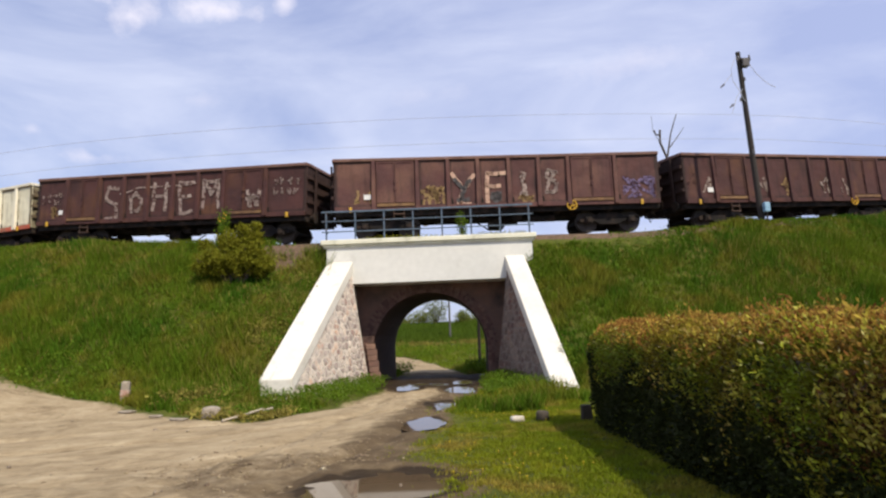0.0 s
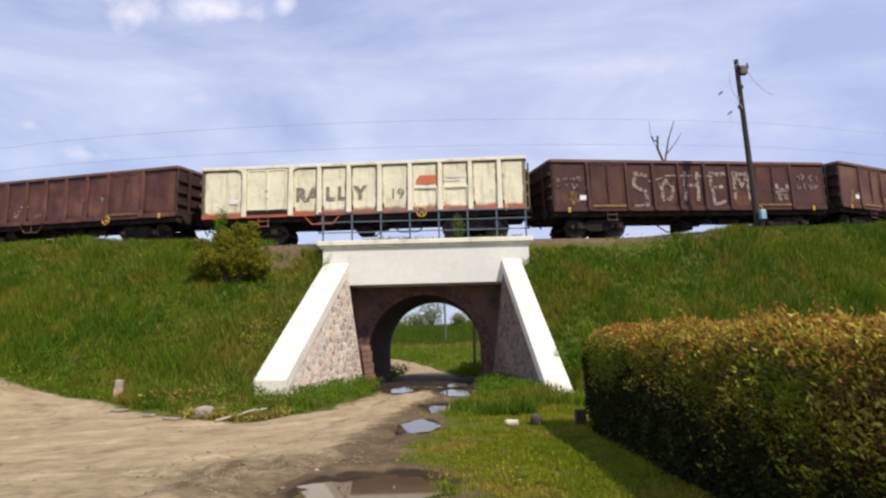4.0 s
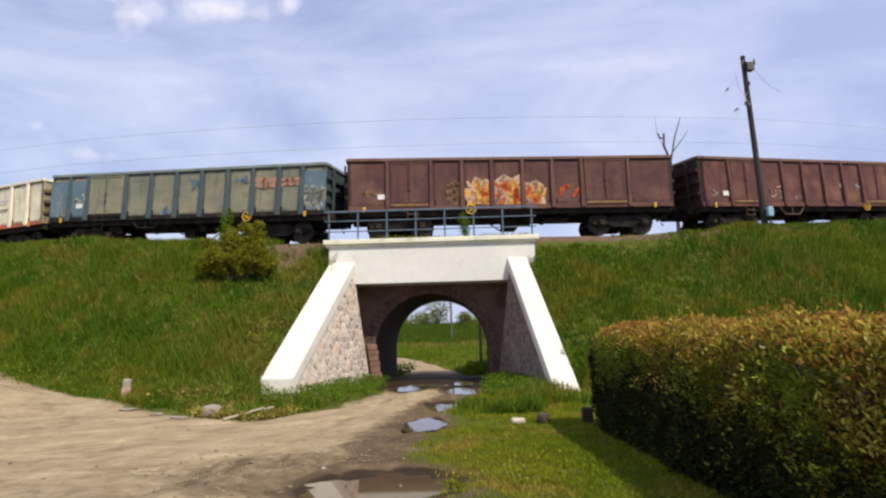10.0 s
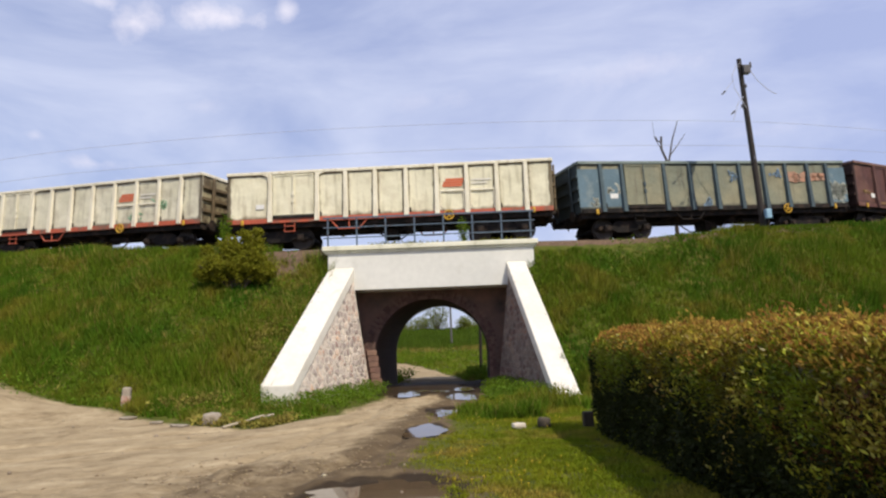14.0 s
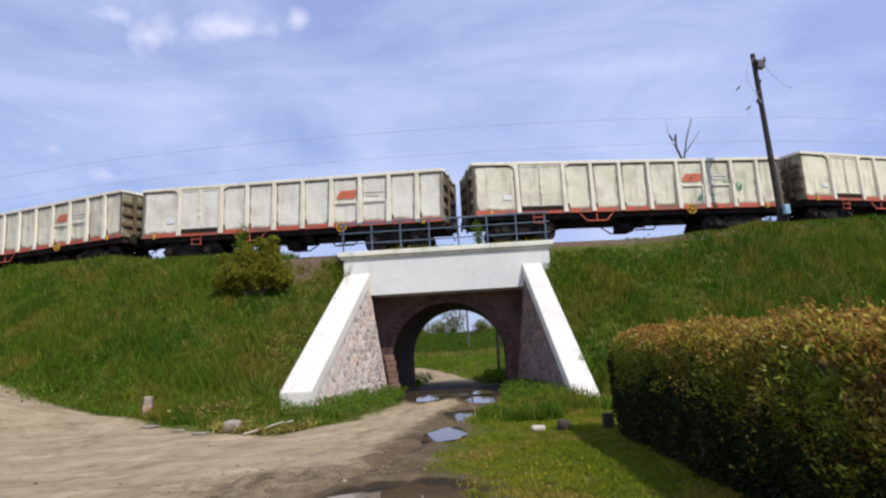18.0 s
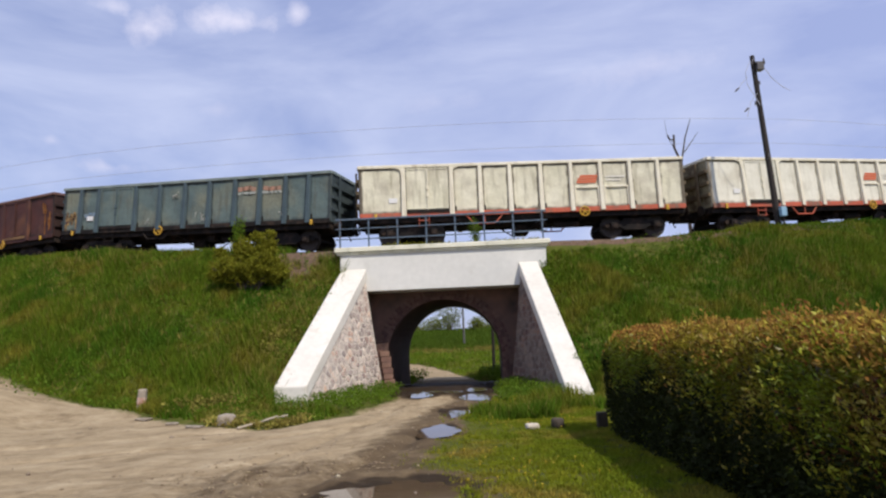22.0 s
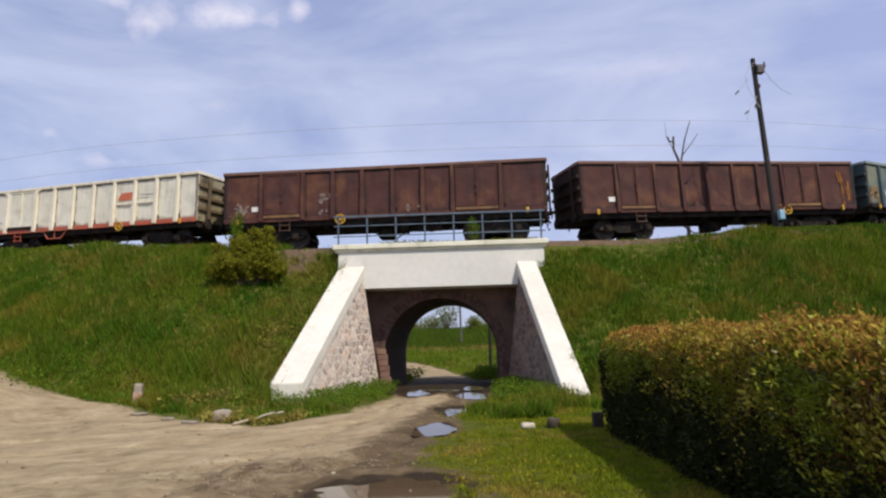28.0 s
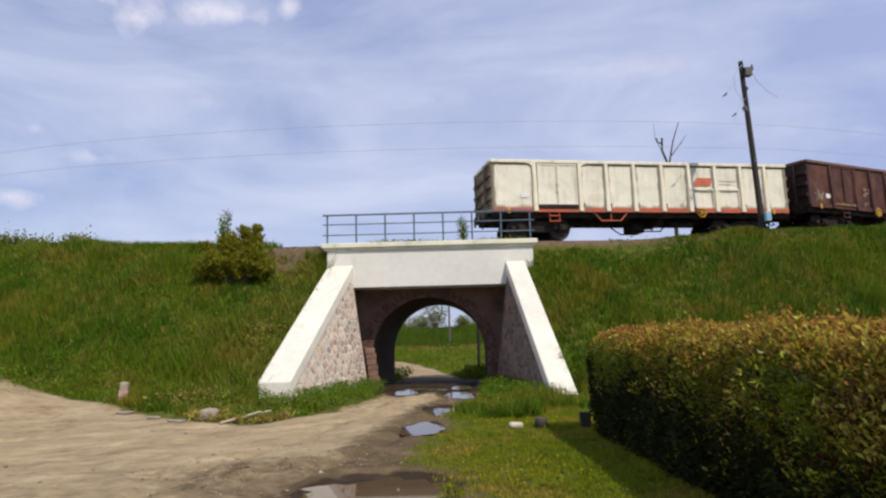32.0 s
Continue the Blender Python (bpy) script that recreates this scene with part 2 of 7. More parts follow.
M["cream_grimy"] = surf("grimy_cream_paint", (0.72, 0.69, 0.54), (0.63, 0.605, 0.45), 0.8, 0.65, fine=20, bump=0.15, grain_amt=0.08, c=(0.42, 0.38, 0.29), c_scale=1.1, c_edge=(0.48, 0.8), vary=True, streak=((0.20, 0.175, 0.10), 0.65), dent=0.5, grime=((0.10, 0.08, 0.055), 0.95))
M["cream_pale"] = surf("pale_cream_paint", (0.76, 0.74, 0.63), (0.69, 0.67, 0.56), 0.8, 0.65, fine=20, bump=0.15, grain_amt=0.06, c=(0.55, 0.51, 0.40), c_scale=1.1, c_edge=(0.54, 0.85), vary=True, streak=((0.36, 0.32, 0.23), 0.5), dent=0.4, grime=((0.16, 0.13, 0.09), 0.9))
M["red_sill"] = surf("faded_red_paint", (0.50, 0.11, 0.055), (0.40, 0.09, 0.05), 1.5, 0.65, fine=20, c=(0.20, 0.12, 0.08), c_scale=2.2, c_edge=(0.5, 0.68), vary=True)
M["slate"] = surf("grey_blue_paint", (0.135, 0.18, 0.165), (0.10, 0.14, 0.14), 0.8, 0.65, fine=20, bump=0.2, c=(0.20, 0.21, 0.155), c_scale=0.5, c_edge=(0.46, 0.64), vary=True, streak=((0.09, 0.075, 0.055), 0.6), spec=0.25, dent=0.5, grime=((0.035, 0.045, 0.05), 0.85))
M["slate_olive"] = surf("olive_grey_paint", (0.235, 0.235, 0.165), (0.185, 0.20, 0.155), 0.8, 0.65, fine=20, bump=0.2, c=(0.27, 0.25, 0.165), c_scale=0.5, c_edge=(0.46, 0.64), vary=True, streak=((0.12, 0.10, 0.07), 0.6), spec=0.25, dent=0.5, grime=((0.045, 0.05, 0.05), 0.85))
M["panel_blue"] = surf("blue_grey_panel", (0.13, 0.20, 0.25), (0.10, 0.155, 0.19), 1.2, 0.65, fine=20, bump=0, c=(0.22, 0.27, 0.28), c_scale=1.4, c_edge=(0.55, 0.7), spec=0.25)
M["slate_rib"] = surf("dark_slate_paint", (0.075, 0.11, 0.125), (0.06, 0.085, 0.10), 1.5, 0.65, fine=20, vary=True, spec=0.25)
# wagon ends darker than the sides, so the turned end faces stand out less
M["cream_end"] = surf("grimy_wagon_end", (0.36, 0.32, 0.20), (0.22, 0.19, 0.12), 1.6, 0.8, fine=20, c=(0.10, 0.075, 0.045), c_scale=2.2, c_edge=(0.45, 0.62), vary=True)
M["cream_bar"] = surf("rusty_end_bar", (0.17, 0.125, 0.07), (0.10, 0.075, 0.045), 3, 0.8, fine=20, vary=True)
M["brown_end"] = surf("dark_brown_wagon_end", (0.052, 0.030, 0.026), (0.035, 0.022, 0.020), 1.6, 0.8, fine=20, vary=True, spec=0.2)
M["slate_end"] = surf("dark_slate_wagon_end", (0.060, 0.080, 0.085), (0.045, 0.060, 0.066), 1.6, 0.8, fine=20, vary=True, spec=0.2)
M["slate_top"] = surf("worn_slate_edge", (0.24, 0.28, 0.26), (0.15, 0.19, 0.185), 2.0, 0.7, fine=20, vary=True, spec=0.25)
M["brown_top"] = surf("worn_brown_edge", (0.20, 0.115, 0.092), (0.13, 0.072, 0.060), 2.0, 0.75, fine=20, vary=True, spec=0.25)
M["yellow"] = surf("yellow_paint", (0.62, 0.36, 0.03), (0.5, 0.3, 0.03), 6, 0.5)
M["plate"] = surf("white_plate", (0.75, 0.75, 0.73), (0.68, 0.68, 0.66), 6, 0.5, bump=0)
M["dark_paint"] = surf("dark_spray_paint", (0.06, 0.055, 0.055), (0.08, 0.07, 0.07), 3, 0.6, bump=0)
M["worn_paint"] = surf("worn_dark_paint", (0.16, 0.145, 0.12), (0.24, 0.215, 0.17), 5, 0.7, bump=0, fine=14, grain_amt=0.3, c=(0.50, 0.46, 0.33), c_scale=4.0, c_edge=(0.52, 0.66))
M["pale_spray"] = surf("pale_spray_paint", (0.40, 0.33, 0.29), (0.26, 0.19, 0.17), 3.0, 0.75, bump=0, fine=30, grain_amt=0.3, c=(0.085, 0.036, 0.03), c_scale=7.0, c_edge=(0.50, 0.60), spec=0.2)
M["pink_spray"] = surf("pinkish_spray_paint", (0.58, 0.40, 0.30), (0.44, 0.28, 0.21), 3.0, 0.75, bump=0, fine=30, grain_amt=0.3, c=(0.085, 0.036, 0.03), c_scale=7.0, c_edge=(0.60, 0.70), spec=0.2)
M["orange_spray"] = surf("orange_spray_paint", (0.66, 0.26, 0.05), (0.60, 0.40, 0.12), 3.0, 0.75, bump=0, fine=30, grain_amt=0.3, c=(0.085, 0.036, 0.03), c_scale=7.0, c_edge=(0.60, 0.70), spec=0.2)
M["red_spray"] = surf("red_spray_paint", (0.55, 0.07, 0.03), (0.60, 0.16, 0.05), 3.0, 0.75, bump=0, fine=30, grain_amt=0.3, c=(0.085, 0.036, 0.03), c_scale=7.0, c_edge=(0.60, 0.70), spec=0.2)
M["violet_spray"] = surf("violet_spray_paint", (0.22, 0.18, 0.32), (0.16, 0.12, 0.22), 3.0, 0.75, bump=0, fine=30, grain_amt=0.3, c=(0.085, 0.036, 0.03), c_scale=7.0, c_edge=(0.50, 0.60), spec=0.2)
M["ochre_spray"] = surf("ochre_spray_paint", (0.36, 0.25, 0.11), (0.25, 0.16, 0.08), 3.0, 0.75, bump=0, fine=30, grain_amt=0.3, c=(0.085, 0.036, 0.03), c_scale=7.0, c_edge=(0.50, 0.60), spec=0.2)
M["blue_spray"] = surf("blue_spray_paint", (0.16, 0.26, 0.42), (0.22, 0.30, 0.38), 3.0, 0.75, bump=0, fine=30, grain_amt=0.3, c=(0.19, 0.22, 0.19), c_scale=7.0, c_edge=(0.50, 0.60), spec=0.2)
M["mint_spray"] = surf("mint_spray_paint", (0.28, 0.48, 0.30), (0.36, 0.52, 0.36), 3.0, 0.75, bump=0, fine=30, grain_amt=0.3, spec=0.2)
M["grey_spray"] = surf("light_grey_spray_paint", (0.45, 0.46, 0.40), (0.34, 0.36, 0.33), 3.0, 0.75, bump=0, fine=30, grain_amt=0.3, c=(0.19, 0.22, 0.19), c_scale=7.0, c_edge=(0.50, 0.60), spec=0.2)
M["logo_red"] = surf("orange_red_mark", (0.62, 0.16, 0.07), (0.52, 0.14, 0.07), 3, 0.6, bump=0)
M["faded_orange"] = surf("faded_orange_mark", (0.46, 0.23, 0.15), (0.32, 0.21, 0.15), 4, 0.7, bump=0, grain_amt=0.3)
M["rust_run"] = surf("rust_run", (0.40, 0.17, 0.03), (0.26, 0.10, 0.03), 5, 0.8, bump=0, grain_amt=0.35)
M["logo_pale"] = surf("pale_mark", (0.72, 0.70, 0.62), (0.66, 0.63, 0.55), 3, 0.6, bump=0)
M["wood"] = surf("tarred_pole_wood", (0.040, 0.031, 0.027), (0.024, 0.020, 0.018), 3, 0.85, fine=30, stretch=(1, 1, 0.1))
# near black: the shade inside the hedge is put into the twig colour
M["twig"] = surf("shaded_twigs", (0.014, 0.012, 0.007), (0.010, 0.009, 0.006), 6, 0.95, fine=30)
M["bark"] = surf("bark", (0.09, 0.07, 0.055), (0.06, 0.048, 0.04), 4, 0.9, fine=30)
M["wire"] = surf("wire", (0.50, 0.51, 0.58), (0.44, 0.45, 0.52), 4, 0.6, bump=0)
M["ceramic"] = surf("insulator", (0.12, 0.11, 0.11), (0.08, 0.075, 0.075), 4, 0.4, bump=0)
M["concrete"] = surf("weathered_concrete", (0.42, 0.39, 0.33), (0.30, 0.28, 0.24), 4, 0.9, fine=40, bump=0.5)
M["grass"] = leafy("tall_grass", (0.060, 0.135, 0.008), (0.140, 0.190, 0.013), c=(0.20, 0.19, 0.022), island=0.30)
M["grass_dry"] = leafy("dry_grass", (0.30, 0.25, 0.06), (0.22, 0.20, 0.04))
M["lawn"] = leafy("short_grass", (0.135, 0.195, 0.010), (0.27, 0.27, 0.018), c=(0.34, 0.25, 0.05))
M["weed"] = leafy("broad_weeds", (0.13, 0.20, 0.014), (0.10, 0.17, 0.014))
M["hedge"] = leafy("hedge_leaf", (0.22, 0.245, 0.016), (0.14, 0.165, 0.011), c=(0.23, 0.17, 0.016), rough=0.42, through_leaf=0.28, spec=0.3, island=0.6)
# raised leaf colour: glints and light through leaves are painted into it
M["hedge_glint"] = leafy("glint_hedge_leaf", (0.44, 0.38, 0.045), (0.32, 0.31, 0.03), c=(0.48, 0.32, 0.08), rough=0.36, through_leaf=0.42, spec=0.35, island=0.6)
M["brown_leaf"] = leafy("brownish_hedge_leaf", (0.14, 0.055, 0.022), (0.10, 0.05, 0.018), through_leaf=0.2)
# dark leaf colour that holds the shade of the hedge's lower flank
M["shade_leaf"] = leafy("shaded_hedge_leaf", (0.030, 0.036, 0.007), (0.020, 0.026, 0.006), rough=0.6, through_leaf=0.15, spec=0.15)
M["shoot"] = leafy("young_hedge_leaf", (0.40, 0.155, 0.05), (0.36, 0.21, 0.045), c=(0.30, 0.26, 0.03), island=0.5)
M["meadow"] = leafy("meadow_grass_blade", (0.12, 0.20, 0.014), (0.19, 0.25, 0.020), c=(0.24, 0.23, 0.05), island=0.3)
M["far_grass"] = leafy("far_bank_blade", (0.075, 0.125, 0.012), (0.095, 0.15, 0.014), island=0.2)
M["far_leaf"] = leafy("fresh_far_leaf", (0.15, 0.185, 0.035), (0.21, 0.225, 0.05), through_leaf=0.45)
M["bush"] = leafy("bush_leaf", (0.17, 0.18, 0.015), (0.23, 0.22, 0.02))
M["dandelion"] = surf("yellow_petals", (0.75, 0.52, 0.02), (0.65, 0.45, 0.02), 3, 0.6, bump=0)


def glossy_water():
    m = surf("muddy_water", (0.105, 0.072, 0.042), (0.085, 0.06, 0.036), 2, 0.05, bump=0)
    p = m.node_tree.nodes["Principled BSDF"]
    for k in list(p.inputs["Roughness"].links):
        m.node_tree.links.remove(k)
    p.inputs["Roughness"].default_value, p.inputs["IOR"].default_value, p.inputs["Specular IOR Level"].default_value = 0.03, 1.33, 0.5
    return m


M["water"] = glossy_water()


def ground_material():
    """Sandy track, wet mud, bare gravel and turf soil, mixed by the plan's own masks."""
    m = bpy.data.materials.new("ground_cover")
    m.use_nodes = True
    n, l = m.node_tree.nodes, m.node_tree.links
    p = n["Principled BSDF"]
    co = n.new("ShaderNodeTexCoord").outputs["Object"]

    def tex(s, detail=6.0, rough=0.55, stretch=None):
        t = n.new("ShaderNodeTexNoise")
        t.inputs["Scale"].default_value, t.inputs["Detail"].default_value, t.inputs["Roughness"].default_value = s, detail, rough
        if stretch:
            mp = n.new("ShaderNodeMapping")
            mp.inputs["Scale"].default_value = stretch
            mp.inputs["Rotation"].default_value = (0, 0, radians(-12))
            l.new(co, mp.inputs["Vector"])
            l.new(mp.outputs["Vector"], t.inputs["Vector"])
        else:
            l.new(co, t.inputs["Vector"])
        return t.outputs["Fac"]

    def ramp(v, *stops):
        k = n.new("ShaderNodeValToRGB")
        while len(k.color_ramp.elements) < len(stops):
            k.color_ramp.elements.new(0.5)
        for e, (pos, c) in zip(k.color_ramp.elements, stops):
            e.position, e.color = pos, (*c, 1)
        l.new(v, k.inputs["Fac"])
        return k.outputs["Color"]

    def mask(name, edge=0.35):
        a = n.new("ShaderNodeAttribute")
        a.attribute_name = name
        add = n.new("ShaderNodeMath")
        add.operation = "MULTIPLY_ADD"
        l.new(tex(3.0, 8.0, 0.65), add.inputs[0])
        add.inputs[1].default_value = 0.9
        l.new(a.outputs["Fac"], add.inputs[2])
        r = n.new("ShaderNodeMapRange")
        r.inputs["From Min"].default_value, r.inputs["From Max"].default_value = 0.95 - edge / 2, 0.95 + edge / 2
        l.new(add.outputs[0], r.inputs["Value"])
        return r.outputs["Result"]

    def mix(f, a, b):
        k = n.new("ShaderNodeMix")
        k.data_type = "RGBA"
        l.new(f, k.inputs["Factor"]), l.new(a, k.inputs["A"]), l.new(b, k.inputs["B"])
        return k.outputs["Result"]

    turf = ramp(tex(2.2), (0.3, (0.055, 0.07, 0.012)), (0.55, (0.09, 0.10, 0.017)), (0.75, (0.14, 0.115, 0.035)))
    sand = ramp(tex(2.2, 14.0, 0.86, (0.9, 1.2, 1.0)), (0.28, (0.150, 0.110, 0.063)), (0.40, (0.260, 0.197, 0.115)), (0.53, (0.360, 0.285, 0.175)), (0.74, (0.47, 0.39, 0.255)))
    lane = n.new("ShaderNodeAttribute")
    lane.attribute_name = "lane"

    def lane_tex(scale, detail, rough, stretch):
        mp = n.new("ShaderNodeMapping")
        mp.inputs["Scale"].default_value = stretch
        l.new(lane.outputs["Vector"], mp.inputs["Vector"])
        t = n.new("ShaderNodeTexNoise")
        t.inputs["Scale"].default_value, t.inputs["Detail"].default_value, t.inputs["Roughness"].default_value = scale, detail, rough
        t.inputs["Distortion"].default_value = 0.25
        l.new(mp.outputs["Vector"], t.inputs["Vector"])
        return t.outputs["Fac"]

    worn = lane_tex(1.1, 14.0, 0.86, (1.5, 0.6, 1.0))
    streaks = ramp(worn, (0.36, (0.085, 0.060, 0.036)), (0.45, (0.225, 0.168, 0.102)), (0.53, (0.375, 0.296, 0.185)), (0.66, (0.57, 0.485, 0.345)))
    both = n.new("ShaderNodeMix")
    both.data_type = "RGBA"
    both.inputs["Factor"].default_value = 0.55
    l.new(sand, both.inputs["A"])
    l.new(streaks, both.inputs["B"])
    sand = both.outputs["Result"]
    mud = ramp(tex(1.6, 8.0, 0.65), (0.3, (0.075, 0.052, 0.030)), (0.55, (0.125, 0.09, 0.052)), (0.75, (0.2, 0.15, 0.086)))
    bare = ramp(tex(6.0, 8.0, 0.7), (0.3, (0.085, 0.060, 0.040)), (0.6, (0.155, 0.105, 0.070)), (0.8, (0.20, 0.15, 0.10)))
    col = mix(mask("bare"), turf, bare)
    col = mix(mask("road"), col, sand)
    col = mix(mask("mud"), col, mud)
    # darkens wet puddle rims and paints the shade on the underpass floor
    wet = mask("soaked_shade", 0.25)
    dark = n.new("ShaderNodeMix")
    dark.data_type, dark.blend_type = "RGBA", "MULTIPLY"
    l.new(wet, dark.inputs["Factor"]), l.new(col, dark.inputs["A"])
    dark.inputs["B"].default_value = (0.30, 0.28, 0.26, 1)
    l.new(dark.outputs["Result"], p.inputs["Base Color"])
    gloss = n.new("ShaderNodeMapRange")
    gloss.inputs["To Min"].default_value, gloss.inputs["To Max"].default_value = 0.92, 0.68
    l.new(wet, gloss.inputs["Value"])
    l.new(gloss.outputs["Result"], p.inputs["Roughness"])
    p.inputs["Specular IOR Level"].default_value = 0.12
    bp = n.new("ShaderNodeBump")
    bp.inputs["Strength"].default_value, bp.inputs["Distance"].default_value = 0.7, 0.05
    l.new(tex(9.0, 9.0, 0.7), bp.inputs["Height"])
    b2 = n.new("ShaderNodeBump")
    b2.inputs["Strength"].default_value, b2.inputs["Distance"].default_value = 0.12, 0.08
    l.new(lane_tex(1.5, 7.0, 0.66, (1.8, 0.6, 1.0)), b2.inputs["Height"])
    l.new(b2.outputs["Normal"], bp.inputs["Normal"])
    l.new(bp.outputs["Normal"], p.inputs["Normal"])
    return m


M["ground"] = ground_material()

# ---- helpers for building ----
rng = np.random.default_rng(7)


def part(name, bm, material, parent=None, label="", m=None):
    """One mesh object from a bmesh (or a ready mesh), under parent."""
    if isinstance(bm, bpy.types.Mesh):
        me = bm
    else:
        me = bpy.data.meshes.new(name)
        bm.to_mesh(me)
        bm.free()
    if material and not me.materials:
        me.materials.append(material)
    ob = new(name, me)
    if parent:
        ob.parent = parent
    if m is not None:
        ob.matrix_basis = m
    return tagged(ob, label)


def group_of(name, label, category, group="", m=None):
    ob = new(name)
    ob.empty_display_size = 0.2
    if m is not None:
        ob.matrix_basis = m
    return tagged(ob, label, category, group)


def mesh_of(name, verts, faces, material):
    me = bpy.data.meshes.new(name)
    me.from_pydata([tuple(map(float, v)) for v in verts], [], faces)
    me.materials.append(material)
    return me


def box(bm, x0, x1, y0, y1, z0, z1, bevel=0.0):
    r = bmesh.ops.create_cube(bm, size=1.0, matrix=Matrix.LocRotScale(((x0 + x1) / 2, (y0 + y1) / 2, (z0 + z1) / 2), None, (abs(x1 - x0), abs(y1 - y0), abs(z1 - z0))))
    if bevel:
        es = {e for v in r["verts"] for e in v.link_edges}
        bmesh.ops.bevel(bm, geom=list(es), offset=bevel, segments=2, affect="EDGES", profile=0.5)
    return bm


def boxed(*a, bevel=0.0):
    return box(bmesh.new(), *a, bevel=bevel)


def rod(bm, a, b, r0, r1=None, n=8):
    a, b = Vector(a), Vector(b)
    d = b - a
    m = Matrix.Translation((a + b) / 2) @ d.to_track_quat("Z", "Y").to_matrix().to_4x4()
    bmesh.ops.create_cone(bm, cap_ends=True, segments=n, radius1=r0, radius2=r0 if r1 is None else r1, depth=d.length, matrix=m)
    return bm


def prism(bm, pts, y0, y1):
    """Outline in x and z, drawn from y0 to y1."""
    a = [bm.verts.new((x, y0, z)) for x, z in pts]
    b = [bm.verts.new((x, y1, z)) for x, z in pts]
    k = len(pts)
    bm.faces.new(a)
    bm.faces.new(b[::-1])
    for i in range(k):
        bm.faces.new((a[i], b[i], b[(i + 1) % k], a[(i + 1) % k]))
    bmesh.ops.recalc_face_normals(bm, faces=bm.faces)
    return bm


def smooth(x, a, b):
    t = np.clip((np.asarray(x, float) - a) / (b - a), 0, 1)
    return t * t * (3 - 2 * t)


# ---- plan: the line of the track, the bridge, the lie of the land ----
BEND, APEX, TRACK_Y, RAIL_Z = 0.0108, 2.85, 26.77, 5.66
STRAIGHT = 22.0


def track_y(x):
    u = np.asarray(x, float) - APEX
    e = np.clip(u, -STRAIGHT, STRAIGHT)
    return TRACK_Y + BEND * e * e + 2 * BEND * e * (u - e)


def track_slope(x):
    return 2 * BEND * np.clip(np.asarray(x, float) - APEX, -STRAIGHT, STRAIGHT)


_X = np.linspace(-330, 330, 66001)
_S = np.concatenate([[0], np.cumsum(np.hypot(np.diff(_X), np.diff(track_y(_X))))])
_S -= np.interp(0, _X, _S)


def climb(x):
    """The line dips a little at the bridge."""
    return 0.60 * smooth(-np.asarray(x, float), 2, 21) + 0.47 * smooth(x, 9, 24) - 0.08


def on_track(s, z=RAIL_Z, off=0.0):
    """The pose of a thing that stands s metres along the track from x = 0."""
    x = float(np.interp(s, _S, _X))
    k = float(track_slope(x))
    h = math.hypot(1, k)
    up = float(climb(x + 0.5) - climb(x - 0.5)) / h
    m = pose(x - off * k / h, float(track_y(x)) + off / h, z + float(climb(x)), 0, 0, math.degrees(math.atan(k)))
    return m @ pose(0, 0, 0, 0, -math.degrees(math.atan(up)), 0)


BRIDGE_X, BRIDGE_Y, BRIDGE_TURN, TUNNEL_LEN = 0.38, 21.8, -2.7, 7.6
BR = pose(BRIDGE_X, BRIDGE_Y, 0, 0, 0, BRIDGE_TURN)
_c, _s = math.cos(radians(BRIDGE_TURN)), math.sin(radians(BRIDGE_TURN))


def bridge_uv(x, y):
    dx, dy = x - BRIDGE_X, y - BRIDGE_Y
    return dx * _c + dy * _s, -dx * _s + dy * _c


def wavy(x, y, k, seed=0.0):
    return (np.sin(x * k + 1.3 * np.sin(y * k * 0.7 + seed) + seed) + np.sin(y * k * 1.13 + 1.7 * np.sin(x * k * 0.61 - seed))) * 0.5


ROAD_LEFT = [(-60, 30), (-20, 22), (-12.7, 18.9), (-11, 17.9), (-9.3, 17.2), (-7.65, 16.2), (-6.3, 15.1), (-4.5, 13.95), (-3.3, 13.8), (-2.5, 14.6), (-1.6, 16.9), (-1.2, 19), (-1.0, 30), (-0.9, 33.5), (-2.0, 37), (-6, 41), (-30, 50)]
ROAD_RIGHT = [(-30, 53), (-6, 45), (-1.0, 41.5), (0.7, 38.5), (1.5, 35), (1.9, 31), (1.9, 19), (0.9, 16.5), (0.3, 13.5), (-0.3, 10.3), (-0.5, 8.8), (-0.1, 7.5), (0.2, 4), (0.2, -4), (-4, -12), (-60, -14)]
ROAD = np.array(ROAD_LEFT + ROAD_RIGHT)


def road_depth(x, y):
    """Distance inside the road's outline (negative outside it)."""
    x, y = np.asarray(x, float), np.asarray(y, float)
    inside = np.zeros(x.shape, bool)
    best = np.full(x.shape, 1e9)
    for (ax, ay), (bx, by) in zip(ROAD, np.roll(ROAD, -1, 0)):
        if by != ay:
            hit = ((ay > y) != (by > y)) & (x < (bx - ax) * (y - ay) / (by - ay) + ax)
            inside ^= hit
        t = np.clip(((x - ax) * (bx - ax) + (y - ay) * (by - ay)) / ((bx - ax) ** 2 + (by - ay) ** 2), 0, 1)
        best = np.minimum(best, np.hypot(x - ax - t * (bx - ax), y - ay - t * (by - ay)))
    return np.where(inside, best, -best)


PUDDLES = [(0.03, 12.3, 0.36, 0.95, 0.3), (0.55, 15.6, 0.50, 0.85, 0.2), (-0.50, 20.2, 0.42, 0.8, 0.2), (-0.1, 22.0, 0.40, 0.5, 0.1), (1.12, 19.2, 0.45, 1.2, 0.1), (0.55, 21.2, 0.3, 0.4, 0.0), (1.35, 21.6, 0.35, 0.7, 0.1), (-0.5, 7.55, 0.88, 0.78, 0.0)]


